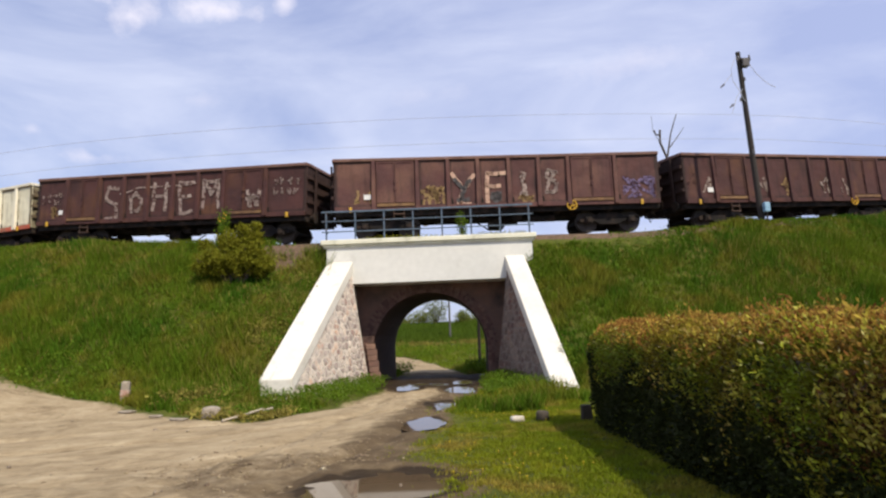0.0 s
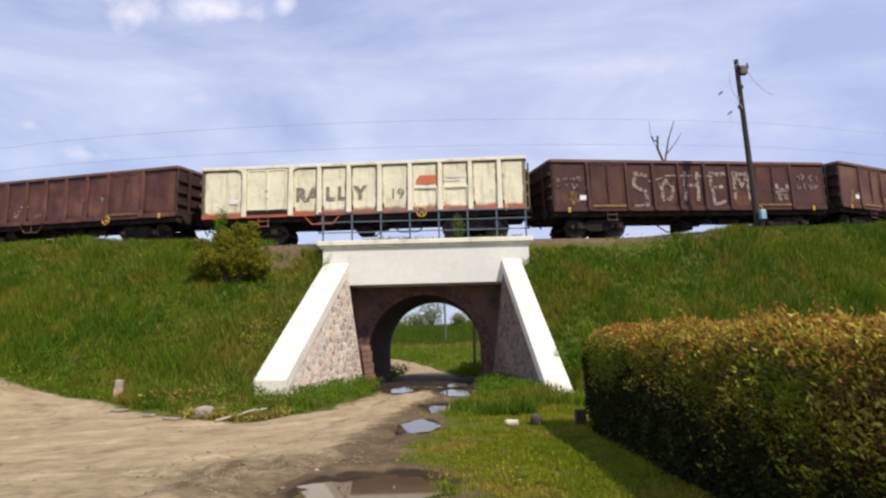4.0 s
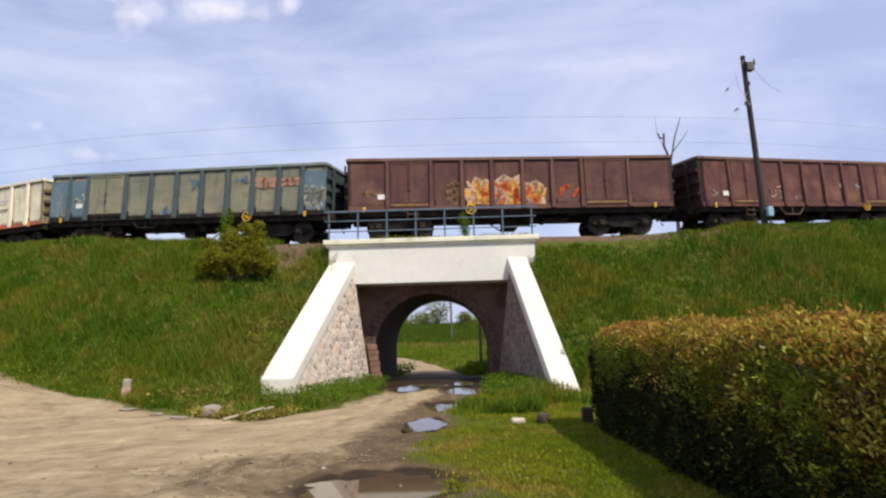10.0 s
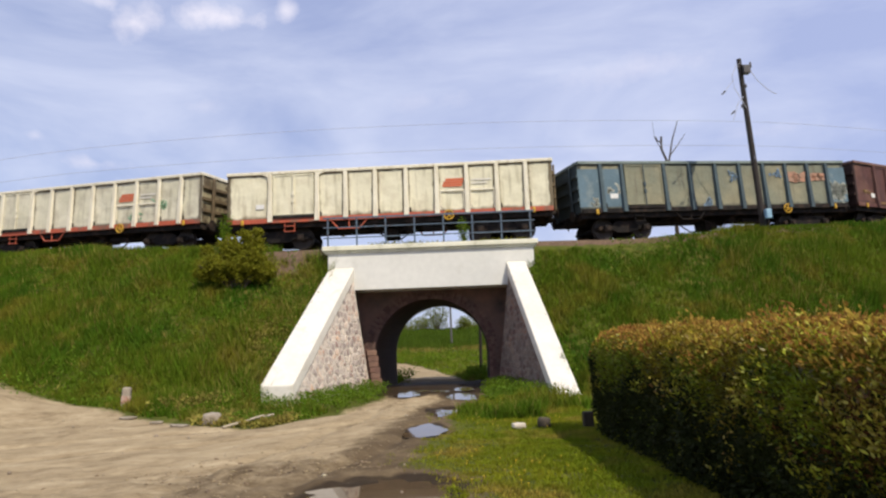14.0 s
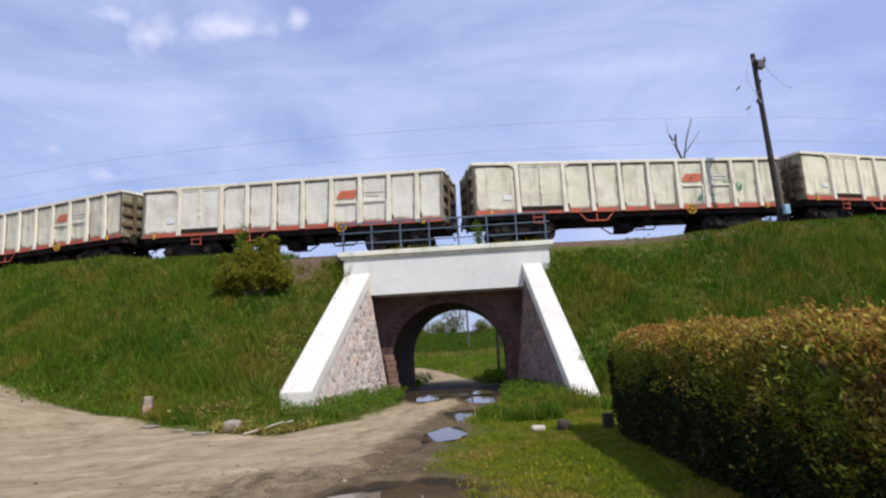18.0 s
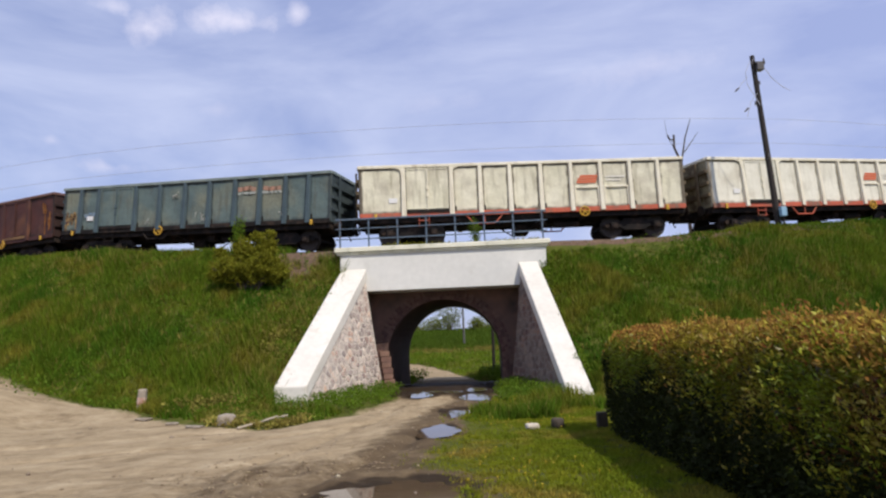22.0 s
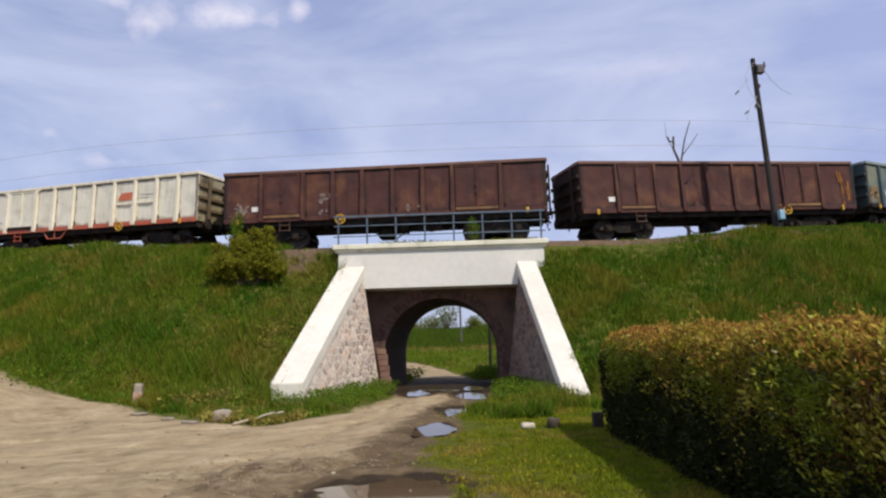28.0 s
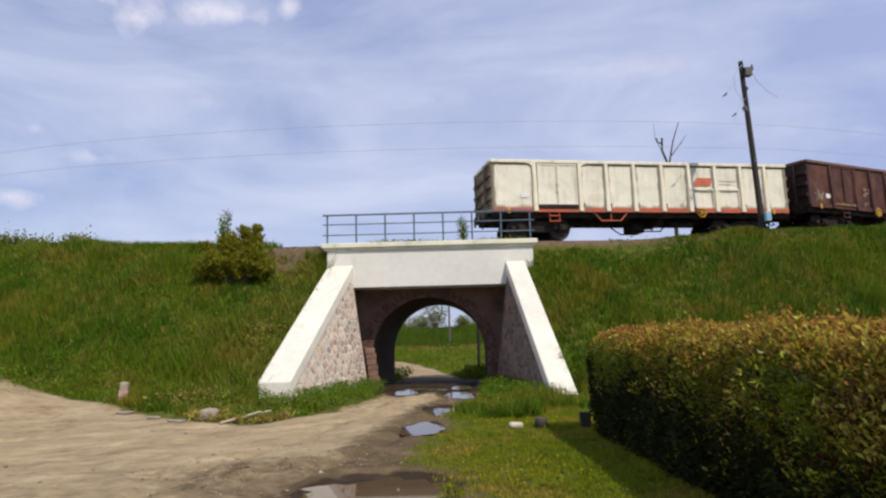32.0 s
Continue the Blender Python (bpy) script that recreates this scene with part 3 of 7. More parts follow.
def wing_edge(v, side):
    """Across the bridge's axis, where a wing wall's middle runs, v metres behind the portal."""
    if side < 0:
        return -3.05 - 0.19 * np.maximum(-v, 0) - 0.19 * np.maximum(v - TUNNEL_LEN, 0)
    return 3.05 + 0.11 * np.maximum(-v, 0) + 0.11 * np.maximum(v - TUNNEL_LEN, 0)


RUT = np.array([(0.5, 30), (0.3, 24), (0.0, 19.5), (-1.0, 15.6), (-3.6, 12.9), (-7.5, 11.5), (-14, 11.2), (-40, 14)])
RUT_NEAR = np.array([(0.2, 19), (-0.6, 14), (-1.6, 10.5), (-2.6, 7.5), (-3.2, 3), (-3.4, -6)])


def rut_depth(x, y):
    """1 in the wheel tracks, 0 away from them."""
    x, y = np.asarray(x, float), np.asarray(y, float)
    x = x + 0.10 * wavy(x, y, 1.3, 4.0)
    out = np.zeros(x.shape)
    for line in (RUT, RUT_NEAR):
        best = np.full(x.shape, 1e9)
        for (ax, ay), (bx, by) in zip(line, line[1:]):
            t = np.clip(((x - ax) * (bx - ax) + (y - ay) * (by - ay)) / ((bx - ax) ** 2 + (by - ay) ** 2), 0, 1)
            best = np.minimum(best, np.hypot(x - ax - t * (bx - ax), y - ay - t * (by - ay)))
        out = np.maximum(out, np.exp(-((best - 0.78) / 0.17) ** 2))
    return out


def dip(y):
    """The lane sinks a little under the bridge and behind it."""
    return -0.32 * smooth(y, 23.5, 31) * (1 - smooth(y, 35, 43))


def lane_coords(x, y):
    """Offset from the worn lane's middle and distance along it."""
    line = RUT[:]
    t = np.linspace(0, len(line) - 1, 90)
    line = np.stack([np.interp(t, np.arange(len(line)), line[:, k]) for k in (0, 1)], 1)
    for _ in range(14):
        line[1:-1] = (line[:-2] + 2 * line[1:-1] + line[2:]) / 4
    run = np.concatenate([[0], np.cumsum(np.hypot(*np.diff(line, axis=0).T))])
    best = np.full(x.shape, 1e9)
    off, along = np.zeros(x.shape), np.zeros(x.shape)
    for (ax, ay), (bx, by), s in zip(line, line[1:], run):
        h = math.hypot(bx - ax, by - ay)
        q = np.clip(((x - ax) * (bx - ax) + (y - ay) * (by - ay)) / h ** 2, 0, 1)
        d = np.hypot(x - ax - q * (bx - ax), y - ay - q * (by - ay))
        k = d < best
        best = np.where(k, d, best)
        off = np.where(k, d * np.sign((bx - ax) * (y - ay) - (by - ay) * (x - ax)), off)
        along = np.where(k, s + q * h, along)
    return off, along


def land(x, y):
    """Height of the ground at x, y."""
    x, y = np.asarray(x, float), np.asarray(y, float)
    z = 0.05 * smooth(-x, 2, 6) * wavy(x, y, 0.5)
    rise = 0.05 * np.clip(-x - 8, 0, 3) ** 2 + 0.24 * np.clip(-x - 11, 0, 5)
    z = z + rise * smooth(y, 6, 15) * (1 - smooth(y, 32, 45))
    z = z + 2.2 * smooth(y, 38, 62) + 2.4 * smooth(y, 120, 600) + dip(y)
    z = z + 0.25 * smooth(-x, 3.4, 4.6) * smooth(y, 14.5, 17) * (1 - smooth(y, 24, 34))
    z = z + 0.02 * wavy(x, y, 2.3, 1.0) + 0.010 * wavy(x, y, 7.1, 2.0) - 0.065 * rut_depth(x, y) * (np.abs(y) < 40) + (0.012 * wavy(x, y, 12.0, 5.0) + 0.022 * wavy(x + 0.3 * y, y, 5.3, 8.0) * smooth(-x, 0.6, 1.4)) * (1 - smooth(y, 9, 12))
    churn = np.exp(-((x + 2.3) / 1.9) ** 2 - ((y - 9.0) / 1.5) ** 2)
    q = x * 0.55 + y * 1.0 + 0.25 * wavy(x, y, 1.9, 3.0)
    z = z + churn * (0.030 * wavy(q * 2.2, x * 0.8, 4.2, 1.0) + 0.018 * wavy(q * 2.0, x, 9.0, 2.0))
    for px, py, a, b, turn in PUDDLES:
        r = np.hypot((x - px) / (a * 1.25), (y - py) / (b * 1.25))
        z = z - 0.07 * (1 - smooth(r, 0.3, 1.15))
    d = (y - track_y(x)) / np.hypot(1, track_slope(x))
    top = 5.08 + 0.40 * smooth(np.abs(x - 0.5), 6, 16) + 0.5 * climb(x)
    bank = top - 0.79 * np.maximum(np.abs(d) - 4.2, 0) + 0.10 * wavy(x, y, 0.9, 3.0) * smooth(np.abs(d), 4.6, 6)
    u, v = bridge_uv(x, y)
    out = np.minimum(np.abs(u - wing_edge(v, -1)), np.abs(u - wing_edge(v, 1)))
    bank = bank - 0.5 * np.exp(-(out / 0.7) ** 2) * smooth(-v, -0.6, 0.3)
    soft = 0.35
    z = np.where(bank > z + soft, bank, np.where(bank < z - soft, z, z + (bank - z + soft) ** 2 / (4 * soft)))
    return z


def ground_height(x, y):
    z = land(x, y)
    u, v = bridge_uv(np.asarray(x, float), np.asarray(y, float))
    cut = (u > wing_edge(v, -1)) & (u < wing_edge(v, 1)) & (v > -7) & (v < TUNNEL_LEN + 10)
    flat = dip(y) + 0.022 * wavy(x, y, 2.3, 1.0) + 0.016 * wavy(x, y, 7.1, 2.0) + 0.012 * wavy(x, y, 13.0, 6.0) + 0.10 * smooth(np.abs(u - 0.0), 1.3, 2.6) * (v < 0)
    for px, py, a, b, turn in PUDDLES:
        r = np.hypot((x - px) / (a * 1.25), (y - py) / (b * 1.25))
        flat = flat - 0.07 * (1 - smooth(r, 0.3, 1.15))
    low = np.minimum(land(np.full(np.shape(x), 0.4), np.full(np.shape(y), 12.0)) + flat, z)
    return np.where(cut, low, z)


def ground():
    xs = np.concatenate([-np.geomspace(900, 19, 34), np.arange(-18.5, -3, 0.16), np.arange(-3, 2.5, 0.07), np.arange(2.5, 21.5, 0.16), np.geomspace(22, 900, 34)])
    ys = np.concatenate([-np.geomspace(500, 4, 18), np.arange(-3, 4, 0.7), np.arange(4.2, 24, 0.08), np.arange(24, 31, 0.16), np.arange(31.2, 64, 0.6), np.geomspace(65, 1800, 26)])
    X, Y = np.meshgrid(xs, ys)
    Z = ground_height(X, Y)
    nx, ny = len(xs), len(ys)
    me = bpy.data.meshes.new("ground")
    me.vertices.add(nx * ny)
    me.vertices.foreach_set("co", np.stack([X, Y, Z], -1).astype(np.float32).ravel())
    i = (np.arange(ny - 1)[:, None] * nx + np.arange(nx - 1)[None]).ravel()
    quads = np.stack([i, i + 1, i + nx + 1, i + nx], 1)
    me.loops.add(quads.size)
    me.loops.foreach_set("vertex_index", quads.ravel().astype(np.int32))
    me.polygons.add(len(quads))
    me.polygons.foreach_set("loop_start", (np.arange(len(quads)) * 4).astype(np.int32))
    me.polygons.foreach_set("use_smooth", np.ones(len(quads), bool))
    me.update(calc_edges=True)
    x, y = X.ravel(), Y.ravel()
    u, v = bridge_uv(x, y)
    r = road_depth(x, y)
    east = x - np.interp(y, [6, 7.5, 8.8, 10.3, 13.5, 16.5, 19, 30], [0.1, -0.1, -0.5, -0.3, 0.3, 0.9, 1.9, 2.1])
    wet = 0.72 * (1 - smooth(np.abs(east + 0.35), 0.25, 1.25)) * (1 - smooth(y, 21, 23)) * smooth(y, 5, 7)
    wet = np.maximum(wet, 0.56 * (1 - smooth(np.hypot((x + 1.7) / 2.4, (y - 8.4) / 1.9), 0.5, 1.2)))
    wet = np.maximum(wet, 0.43 * (1 - smooth(y, 7, 11.5)) * smooth(-x, 1, 2.5))
    for px, py, a, b, turn in PUDDLES:
        wet = np.maximum(wet, 0.95 * (1 - smooth(np.hypot((x - px) / (a * 1.5), (y - py) / (b * 1.5)), 0.75, 1.25)))
    # under and behind the arch the mud also darkens the floor for shade
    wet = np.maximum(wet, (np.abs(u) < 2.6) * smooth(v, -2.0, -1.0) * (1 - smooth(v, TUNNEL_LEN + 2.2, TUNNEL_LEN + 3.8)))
    wet = np.maximum(wet, 0.42 * np.exp(-((y - 9.6 - 0.22 * x) / 0.7) ** 2) * smooth(-x, -0.5, 1.0) * (1 - smooth(-x, 4, 6.5)))
    wet = np.maximum(wet, 0.40 * rut_depth(x, y))
    d = (y - track_y(x)) / np.hypot(1, track_slope(x))
    bare = 0.9 * (np.abs(d) < 4.5) + 0.85 * np.exp(-((u + 5.2) / 1.7) ** 2) * smooth(d, -6.0, -5.0)
    # first the shade on the underpass floor, then wet rims round the puddles
    soaked_shade = (np.abs(u) < 2.3) * smooth(v, -3.4, -1.0) * (1 - smooth(v, TUNNEL_LEN + 0.4, TUNNEL_LEN + 1.6)) * 0.95
    for px, py, a, b, turn in PUDDLES:
        soaked_shade = np.maximum(soaked_shade, 0.8 * (1 - smooth(np.hypot((x - px) / (a * 1.15), (y - py) / (b * 1.15)), 0.8, 1.25)))
    for name, val in (("road", smooth(r, -0.45, 0.45)), ("soaked_shade", soaked_shade), ("mud", np.clip(wet, 0, 1)), ("bare", np.clip(bare, 0, 1))):
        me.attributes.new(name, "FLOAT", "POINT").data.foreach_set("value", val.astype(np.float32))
    off, along = lane_coords(x, y)
    me.attributes.new("lane", "FLOAT_VECTOR", "POINT").data.foreach_set("vector", np.stack([off, along, np.zeros(len(x))], 1).astype(np.float32).ravel())
    me.materials.append(M["ground"])
    return tagged(new("ground", me), "sandy track, mud and grassy railway embankment", "ground", kind="structure")


ground()


def puddle(px, py, a, b, turn, seed):
    bm = bmesh.new()
    k = 40
    vs = []
    for i in range(k):
        t = 2 * math.pi * i / k
        r = 1.04 + 0.10 * math.sin(2 * t + seed) + 0.05 * math.sin(3 * t + 2 * seed) + 0.07 * math.sin(7 * t + seed) + 0.04 * math.sin(11 * t + 2 * seed)
        vs.append(bm.verts.new((px + a * r * math.cos(t) + turn * b * 0.4 * math.sin(t), py + b * r * math.sin(t), 0)))
    bm.faces.new(vs)
    ob = part("puddle", bm, M["water"])
    ob.location.z = float(ground_height(np.array([px]), np.array([py]))[0]) + 0.052
    tagged(ob, "shallow muddy puddle lying in the dirt track", "puddle", "puddles on the track", kind="structure")


for i, q in enumerate(PUDDLES):
    puddle(*q, 1.0 + i * 1.7)


# ---- bridge: block with the vault, wings, cornice ----
ARCH_R, SPRING, RECESS = 2.06, 1.06, 1.2


def skewed(bm):
    """The barrel runs slightly askew to the face."""
    for v in bm.verts:
        v.co.x += 0.040 * (v.co.y - RECESS) - 0.095
    return bm


def arch_outline(r, n=24, spring=SPRING, base=-0.4):
    pts = [(-r, base)]
    pts += [(-r * math.cos(math.pi * i / n), spring + r * math.sin(math.pi * i / n)) for i in range(n + 1)]
    return pts + [(r, base)]


def wall_with_arch(u0, u1, z0, z1, r, y0, y1):
    """A wall with an arched opening cut right through it."""
    bm = bmesh.new()
    arc = arch_outline(r, base=z0)
    outer = []
    for x, z in arc:
        if z <= SPRING:
            outer.append((u0 if x < 0 else u1, z))
        else:
            ang = math.atan2(z - SPRING, x)
            k = min((u1 if x > 0 else -u0) / max(abs(math.cos(ang)), 1e-6), (z1 - SPRING) / math.sin(ang))
            outer.append((k * math.cos(ang), SPRING + k * math.sin(ang)))
    rows = [[bm.verts.new((x, y, z)) for x, z in o] for y in (y0, y1) for o in (arc, outer)]
    ai, ao, bi, bo = rows
    for i in range(len(arc) - 1):
        bm.faces.new((ai[i], ai[i + 1], ao[i + 1], ao[i]))
        bm.faces.new((bi[i], bo[i], bo[i + 1], bi[i + 1]))
        bm.faces.new((ai[i], bi[i], bi[i + 1], ai[i + 1]))
        bm.faces.new((ao[i], ao[i + 1], bo[i + 1], bo[i]))
    bmesh.ops.recalc_face_normals(bm, faces=bm.faces)
    return bm


bridge = group_of("railway_bridge", "small arched railway bridge with whitewashed parapet and wing walls", "bridge", m=BR)
tagged(bridge, kind="structure")
part("barrel_vault", skewed(wall_with_arch(-3.2, 3.2, -0.4, 3.46, ARCH_R, RECESS + 0.25, TUNNEL_LEN - 0.25)), M["vault_brick"], bridge, "dark brick barrel of the underpass")
for front in (True, False):
    y0, y1 = (RECESS, RECESS + 0.25) if front else (TUNNEL_LEN - 0.25, TUNNEL_LEN)
    part("spandrel_wall", skewed(wall_with_arch(-3.3, 3.3, -0.4, 3.46, ARCH_R + 0.38, y0, y1)), M["brick"], bridge, "dark weathered brick wall round the arch")
    p0, p1 = (-0.03, RECESS + 0.25) if front else (TUNNEL_LEN - 0.25, TUNNEL_LEN + 0.03)
    part("parapet_wall", boxed(-3.55, 3.6, p0, p1, 3.43 if front else 3.464, 4.72, bevel=0.015), M["panel"], bridge, "whitewashed plaster band over the arch")
    c0, c1 = (-0.17, 0.55) if front else (TUNNEL_LEN - 0.55, TUNNEL_LEN + 0.17)
    part("cornice_base", boxed(-3.66, 3.68, c0 + 0.08, c1, 4.722, 4.81, bevel=0.02), M["cornice"], bridge)
    part("cornice", boxed(-3.73, 3.75, c0, c1, 4.812, 4.98, bevel=0.025), M["cornice"], bridge, "yellowed whitewashed cornice slab")
for side in (-1, 1):
    x0, x1 = sorted((side * 2.69, side * 3.45))
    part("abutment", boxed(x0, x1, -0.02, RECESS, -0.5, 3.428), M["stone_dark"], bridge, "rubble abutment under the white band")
part("deck", boxed(-3.75, 3.75, RECESS + 0.26, TUNNEL_LEN - 0.56, 3.464, 4.9), M["concrete"], bridge)


def arch_ring(y0, y1):
    """Three courses of bricks set on end round the opening."""
    bm = bmesh.new()
    for course in range(3):
        r0 = ARCH_R + 0.004 + course * 0.127
        r1 = r0 + 0.117
        n = int(math.pi * r0 / 0.085)
        for i in range(n):
            a0, a1 = math.pi * (i + 0.06) / n, math.pi * (i + 0.94) / n
            pr = 0.015 + 0.012 * random.random()
            pts = [(-r * math.cos(a), SPRING + r * math.sin(a)) for a, r in ((a0, r0), (a0, r1), (a1, r1), (a1, r0))]
            prism(bm, pts, y0 - pr if y0 < 3 else y0, y1 if y0 < 3 else y1 + pr)
        for side in (-1, 1):
            zz = SPRING - 0.01
            while zz > -0.3:
                x0, x1 = sorted((side * r0, side * r1))
                prism(bm, [(x0, zz - 0.078), (x1, zz - 0.078), (x1, zz), (x0, zz)], y0 - 0.015 if y0 < 3 else y0, y1 if y0 < 3 else y1 + 0.015)
                zz -= 0.088
    return bm


part("arch_ring", skewed(arch_ring(RECESS, RECESS + 0.24)), M["brick"], bridge, "three courses of reddish brick round the arch")
part("arch_ring", skewed(arch_ring(TUNNEL_LEN - 0.24, TUNNEL_LEN)), M["brick"], bridge)


WING_RUN = {-1: 4.9, 1: 5.45}
BATTER = 0.137   # how far a wing's face leans out for each metre below its cap


def wing_line(side, v):
    return float(wing_edge(np.array(v), side))


def wing(side, far=False):
    """A sloping wing wall: rubble core, whitewashed cap. Built in the bridge's space."""
    run = WING_RUN[side]
    z_top, z_end = 4.22, (0.62 if side < 0 else 0.05)
    v0 = TUNNEL_LEN + 0.004 if far else -0.034
    v1 = TUNNEL_LEN + run if far else -run
    half, batter = 0.40, 0.0 if far else BATTER
    mid0, mid1 = wing_line(side, v0), wing_line(side, v1)

    def slab(z_lo0, z_hi0, z_lo1, z_hi1, inner, outer, v_end=None, lean=0.0):
        bm = bmesh.new()
        ve = v1 if v_end is None else v_end
        rows = []
        for v, mid, lo, hi in ((v0, mid0, z_lo0, z_hi0), (ve, mid1, z_lo1, z_hi1)):
            a, b = mid - side * inner, mid + side * outer
            rows.append([bm.verts.new(q) for q in ((a - side * lean * (hi - lo), v, lo), (b, v, lo), (b, v, hi), (a, v, hi))])
        A, B = rows
        bm.faces.new(A), bm.faces.new(B[::-1])
        for i in range(4):
            bm.faces.new((A[i], B[i], B[(i + 1) % 4], A[(i + 1) % 4]))
        bmesh.ops.recalc_face_normals(bm, faces=bm.faces)
        return bm

    # the right wing takes the mortar that has its shade mixed in
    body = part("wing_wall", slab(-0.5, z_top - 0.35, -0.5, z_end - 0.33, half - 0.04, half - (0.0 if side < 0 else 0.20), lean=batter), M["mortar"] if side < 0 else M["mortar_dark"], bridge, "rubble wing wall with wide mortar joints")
    cap = slab(z_top - 0.42, z_top, z_end - 0.42, z_end, half + 0.02, half + (0.05 if side < 0 else -0.16), v1 + (0.06 if far else -0.06))
    bmesh.ops.bevel(cap, geom=cap.edges[:], offset=0.03, segments=2, affect="EDGES", profile=0.5)
    part("wing_cap", cap, M["white"], bridge, "thick sloping whitewashed cap with worn edges")
    return body, v0, v1, mid0, mid1, z_top, z_end


WINGS = {(s, f): wing(s, f) for s in (-1, 1) for f in (False, True)}


# ---- railing on the bridge ----
railing = group_of("bridge_railing", "blue-grey steel railing with three bars on the bridge", "railing", m=BR)
for i in range(8):
    x = -3.62 + i * 1.03
    part("post", boxed(x - 0.028, x + 0.028, 0.36, 0.41, 4.985, 6.06, bevel=0.006), M["steel_blue"], railing)
for z, t in ((6.06, 0.032), (5.72, 0.02), (5.34, 0.02)):
    part("bar", boxed(-3.78, 3.74, 0.335, 0.359, z - t, z + t, bevel=0.006), M["steel_blue"], railing)


# ---- fieldstone facing of the wing walls, quoins by the arch ----
def stone_piece(pts, origin, along_v, depth, out, cap0, cap_slope):
    """A rounded flat stone: outline pts (a, z) on the wall's face, proud by depth."""
    bm = bmesh.new()
    ca = sum(p[0] for p in pts) / len(pts)
    cz = sum(p[1] for p in pts) / len(pts)

    def at(a, z, o):
        q = origin + along_v * a + out * (o + BATTER * max(cap0 + cap_slope * a - z, 0.0))
        return (q.x, q.y, z)

    base = [bm.verts.new(at(a, z, -0.03)) for a, z in pts]
    rim = [bm.verts.new(at(ca + (a - ca) * 0.97, cz + (z - cz) * 0.97, depth * 0.6)) for a, z in pts]
    top = [bm.verts.new(at(ca + (a - ca) * 0.72, cz + (z - cz) * 0.72, depth)) for a, z in pts]
    k = len(pts)
    for A, B in ((base, rim), (rim, top)):
        for i in range(k):
            bm.faces.new((A[i], A[(i + 1) % k], B[(i + 1) % k], B[i]))
    bm.faces.new(top)
    bmesh.ops.recalc_face_normals(bm, faces=bm.faces)
    return bm


def face_wing(side):
    body, v0, v1, mid0, mid1, z_top, z_end = WINGS[(side, False)]
    r = random.Random(11 + side)
    a0 = Vector((mid0 - side * 0.36, v0, 0))
    a1 = Vector((mid1 - side * 0.36, v1, 0))
    length = (a1 - a0).length
    d = (a1 - a0).normalized()
    out = Vector((-side * 1.0, 0, 0))
    out = (out - d * out.dot(d)).normalized()
    cell = 0.235
    seeds = []
    for i in range(-1, int(length / cell) + 2):
        for k in range(-2, int(z_top / cell) + 2):
            seeds.append(((i + 0.5 * (k % 2) + r.uniform(-0.38, 0.38)) * cell * 1.15, (k + r.uniform(-0.36, 0.36)) * cell * 0.85))

    def clip(poly, nx, nz, c):
        """The part of poly where nx * a + nz * z < c."""
        res = []
        for p, q in zip(poly, poly[1:] + poly[:1]):
            dp, dq = nx * p[0] + nz * p[1] - c, nx * q[0] + nz * q[1] - c
            if dp <= 0:
                res.append(p)
            if dp * dq < 0:
                t = dp / (dp - dq)
                res.append((p[0] + (q[0] - p[0]) * t, p[1] + (q[1] - p[1]) * t))
        return res

    slope = (z_end - z_top) / length
    for sa, sz in seeds:
        poly = [(sa - 0.4, sz - 0.4), (sa + 0.4, sz - 0.4), (sa + 0.4, sz + 0.4), (sa - 0.4, sz + 0.4)]
        for oa, oz in seeds:
            if (oa, oz) == (sa, sz) or abs(oa - sa) > 0.9 or abs(oz - sz) > 0.9:
                continue
            nx, nz = oa - sa, oz - sz
            h = math.hypot(nx, nz)
            nx, nz = nx / h, nz / h
            poly = clip(poly, nx, nz, nx * (sa + oa) / 2 + nz * (sz + oz) / 2 - 0.028)
            if len(poly) < 3:
                break
        for nx, nz, c in ((-1, 0, 0.0), (1, 0, length - 0.02), (0, -1, 0.15), (-slope, 1, z_top - 0.44)):
            if len(poly) >= 3:
                poly = clip(poly, nx, nz, c)
        if len(poly) < 3:
            continue
        area = abs(sum(p[0] * q[1] - q[0] * p[1] for p, q in zip(poly, poly[1:] + poly[:1]))) / 2
        if area > 0.005:
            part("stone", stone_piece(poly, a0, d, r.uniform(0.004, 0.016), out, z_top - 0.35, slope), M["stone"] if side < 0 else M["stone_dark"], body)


for side in (-1, 1):
    face_wing(side)
    z = -0.05
    for k in range(7 if side < 0 else 0):
        w = 0.37 if k % 2 else 0.34
        lean = BATTER * (3.87 - z)
        x0, x1 = sorted((side * (2.78 - lean), side * (2.78 - lean - w)))
        part("quoin_block", boxed(x0, x1, RECESS - 0.10 + 0.012 * (k % 2), RECESS, z + 0.006, z + 0.195, bevel=0.015), M["brick_obj"], bridge)
        z += 0.2
# ---- track: ballast, sleepers, rails ----
def along(s0, s1, step):
    return np.arange(s0, s1 + step * 0.5, step)


def swept(name, profile, s0, s1, step, material, closed=True):
    """A profile (across, z) drawn along the track."""
    verts, faces = [], []
    k = len(profile)
    ss = along(s0, s1, step)
    for s in ss:
        m = on_track(s, 0.0)
        verts += [m @ Vector((0, o, z)) for o, z in profile]
    for i in range(len(ss) - 1):
        for j in range(k if closed else k - 1):
            a, b = i * k + j, i * k + (j + 1) % k
            faces.append((a, a + k, b + k, b))
    if closed:
        faces += [tuple(range(k))[::-1], tuple((len(ss) - 1) * k + j for j in range(k))]
    me = mesh_of(name, verts, faces, material)
    bm = bmesh.new()
    bm.from_mesh(me)
    bmesh.ops.recalc_face_normals(bm, faces=bm.faces)
    bm.to_mesh(me)
    bm.free()
    return me


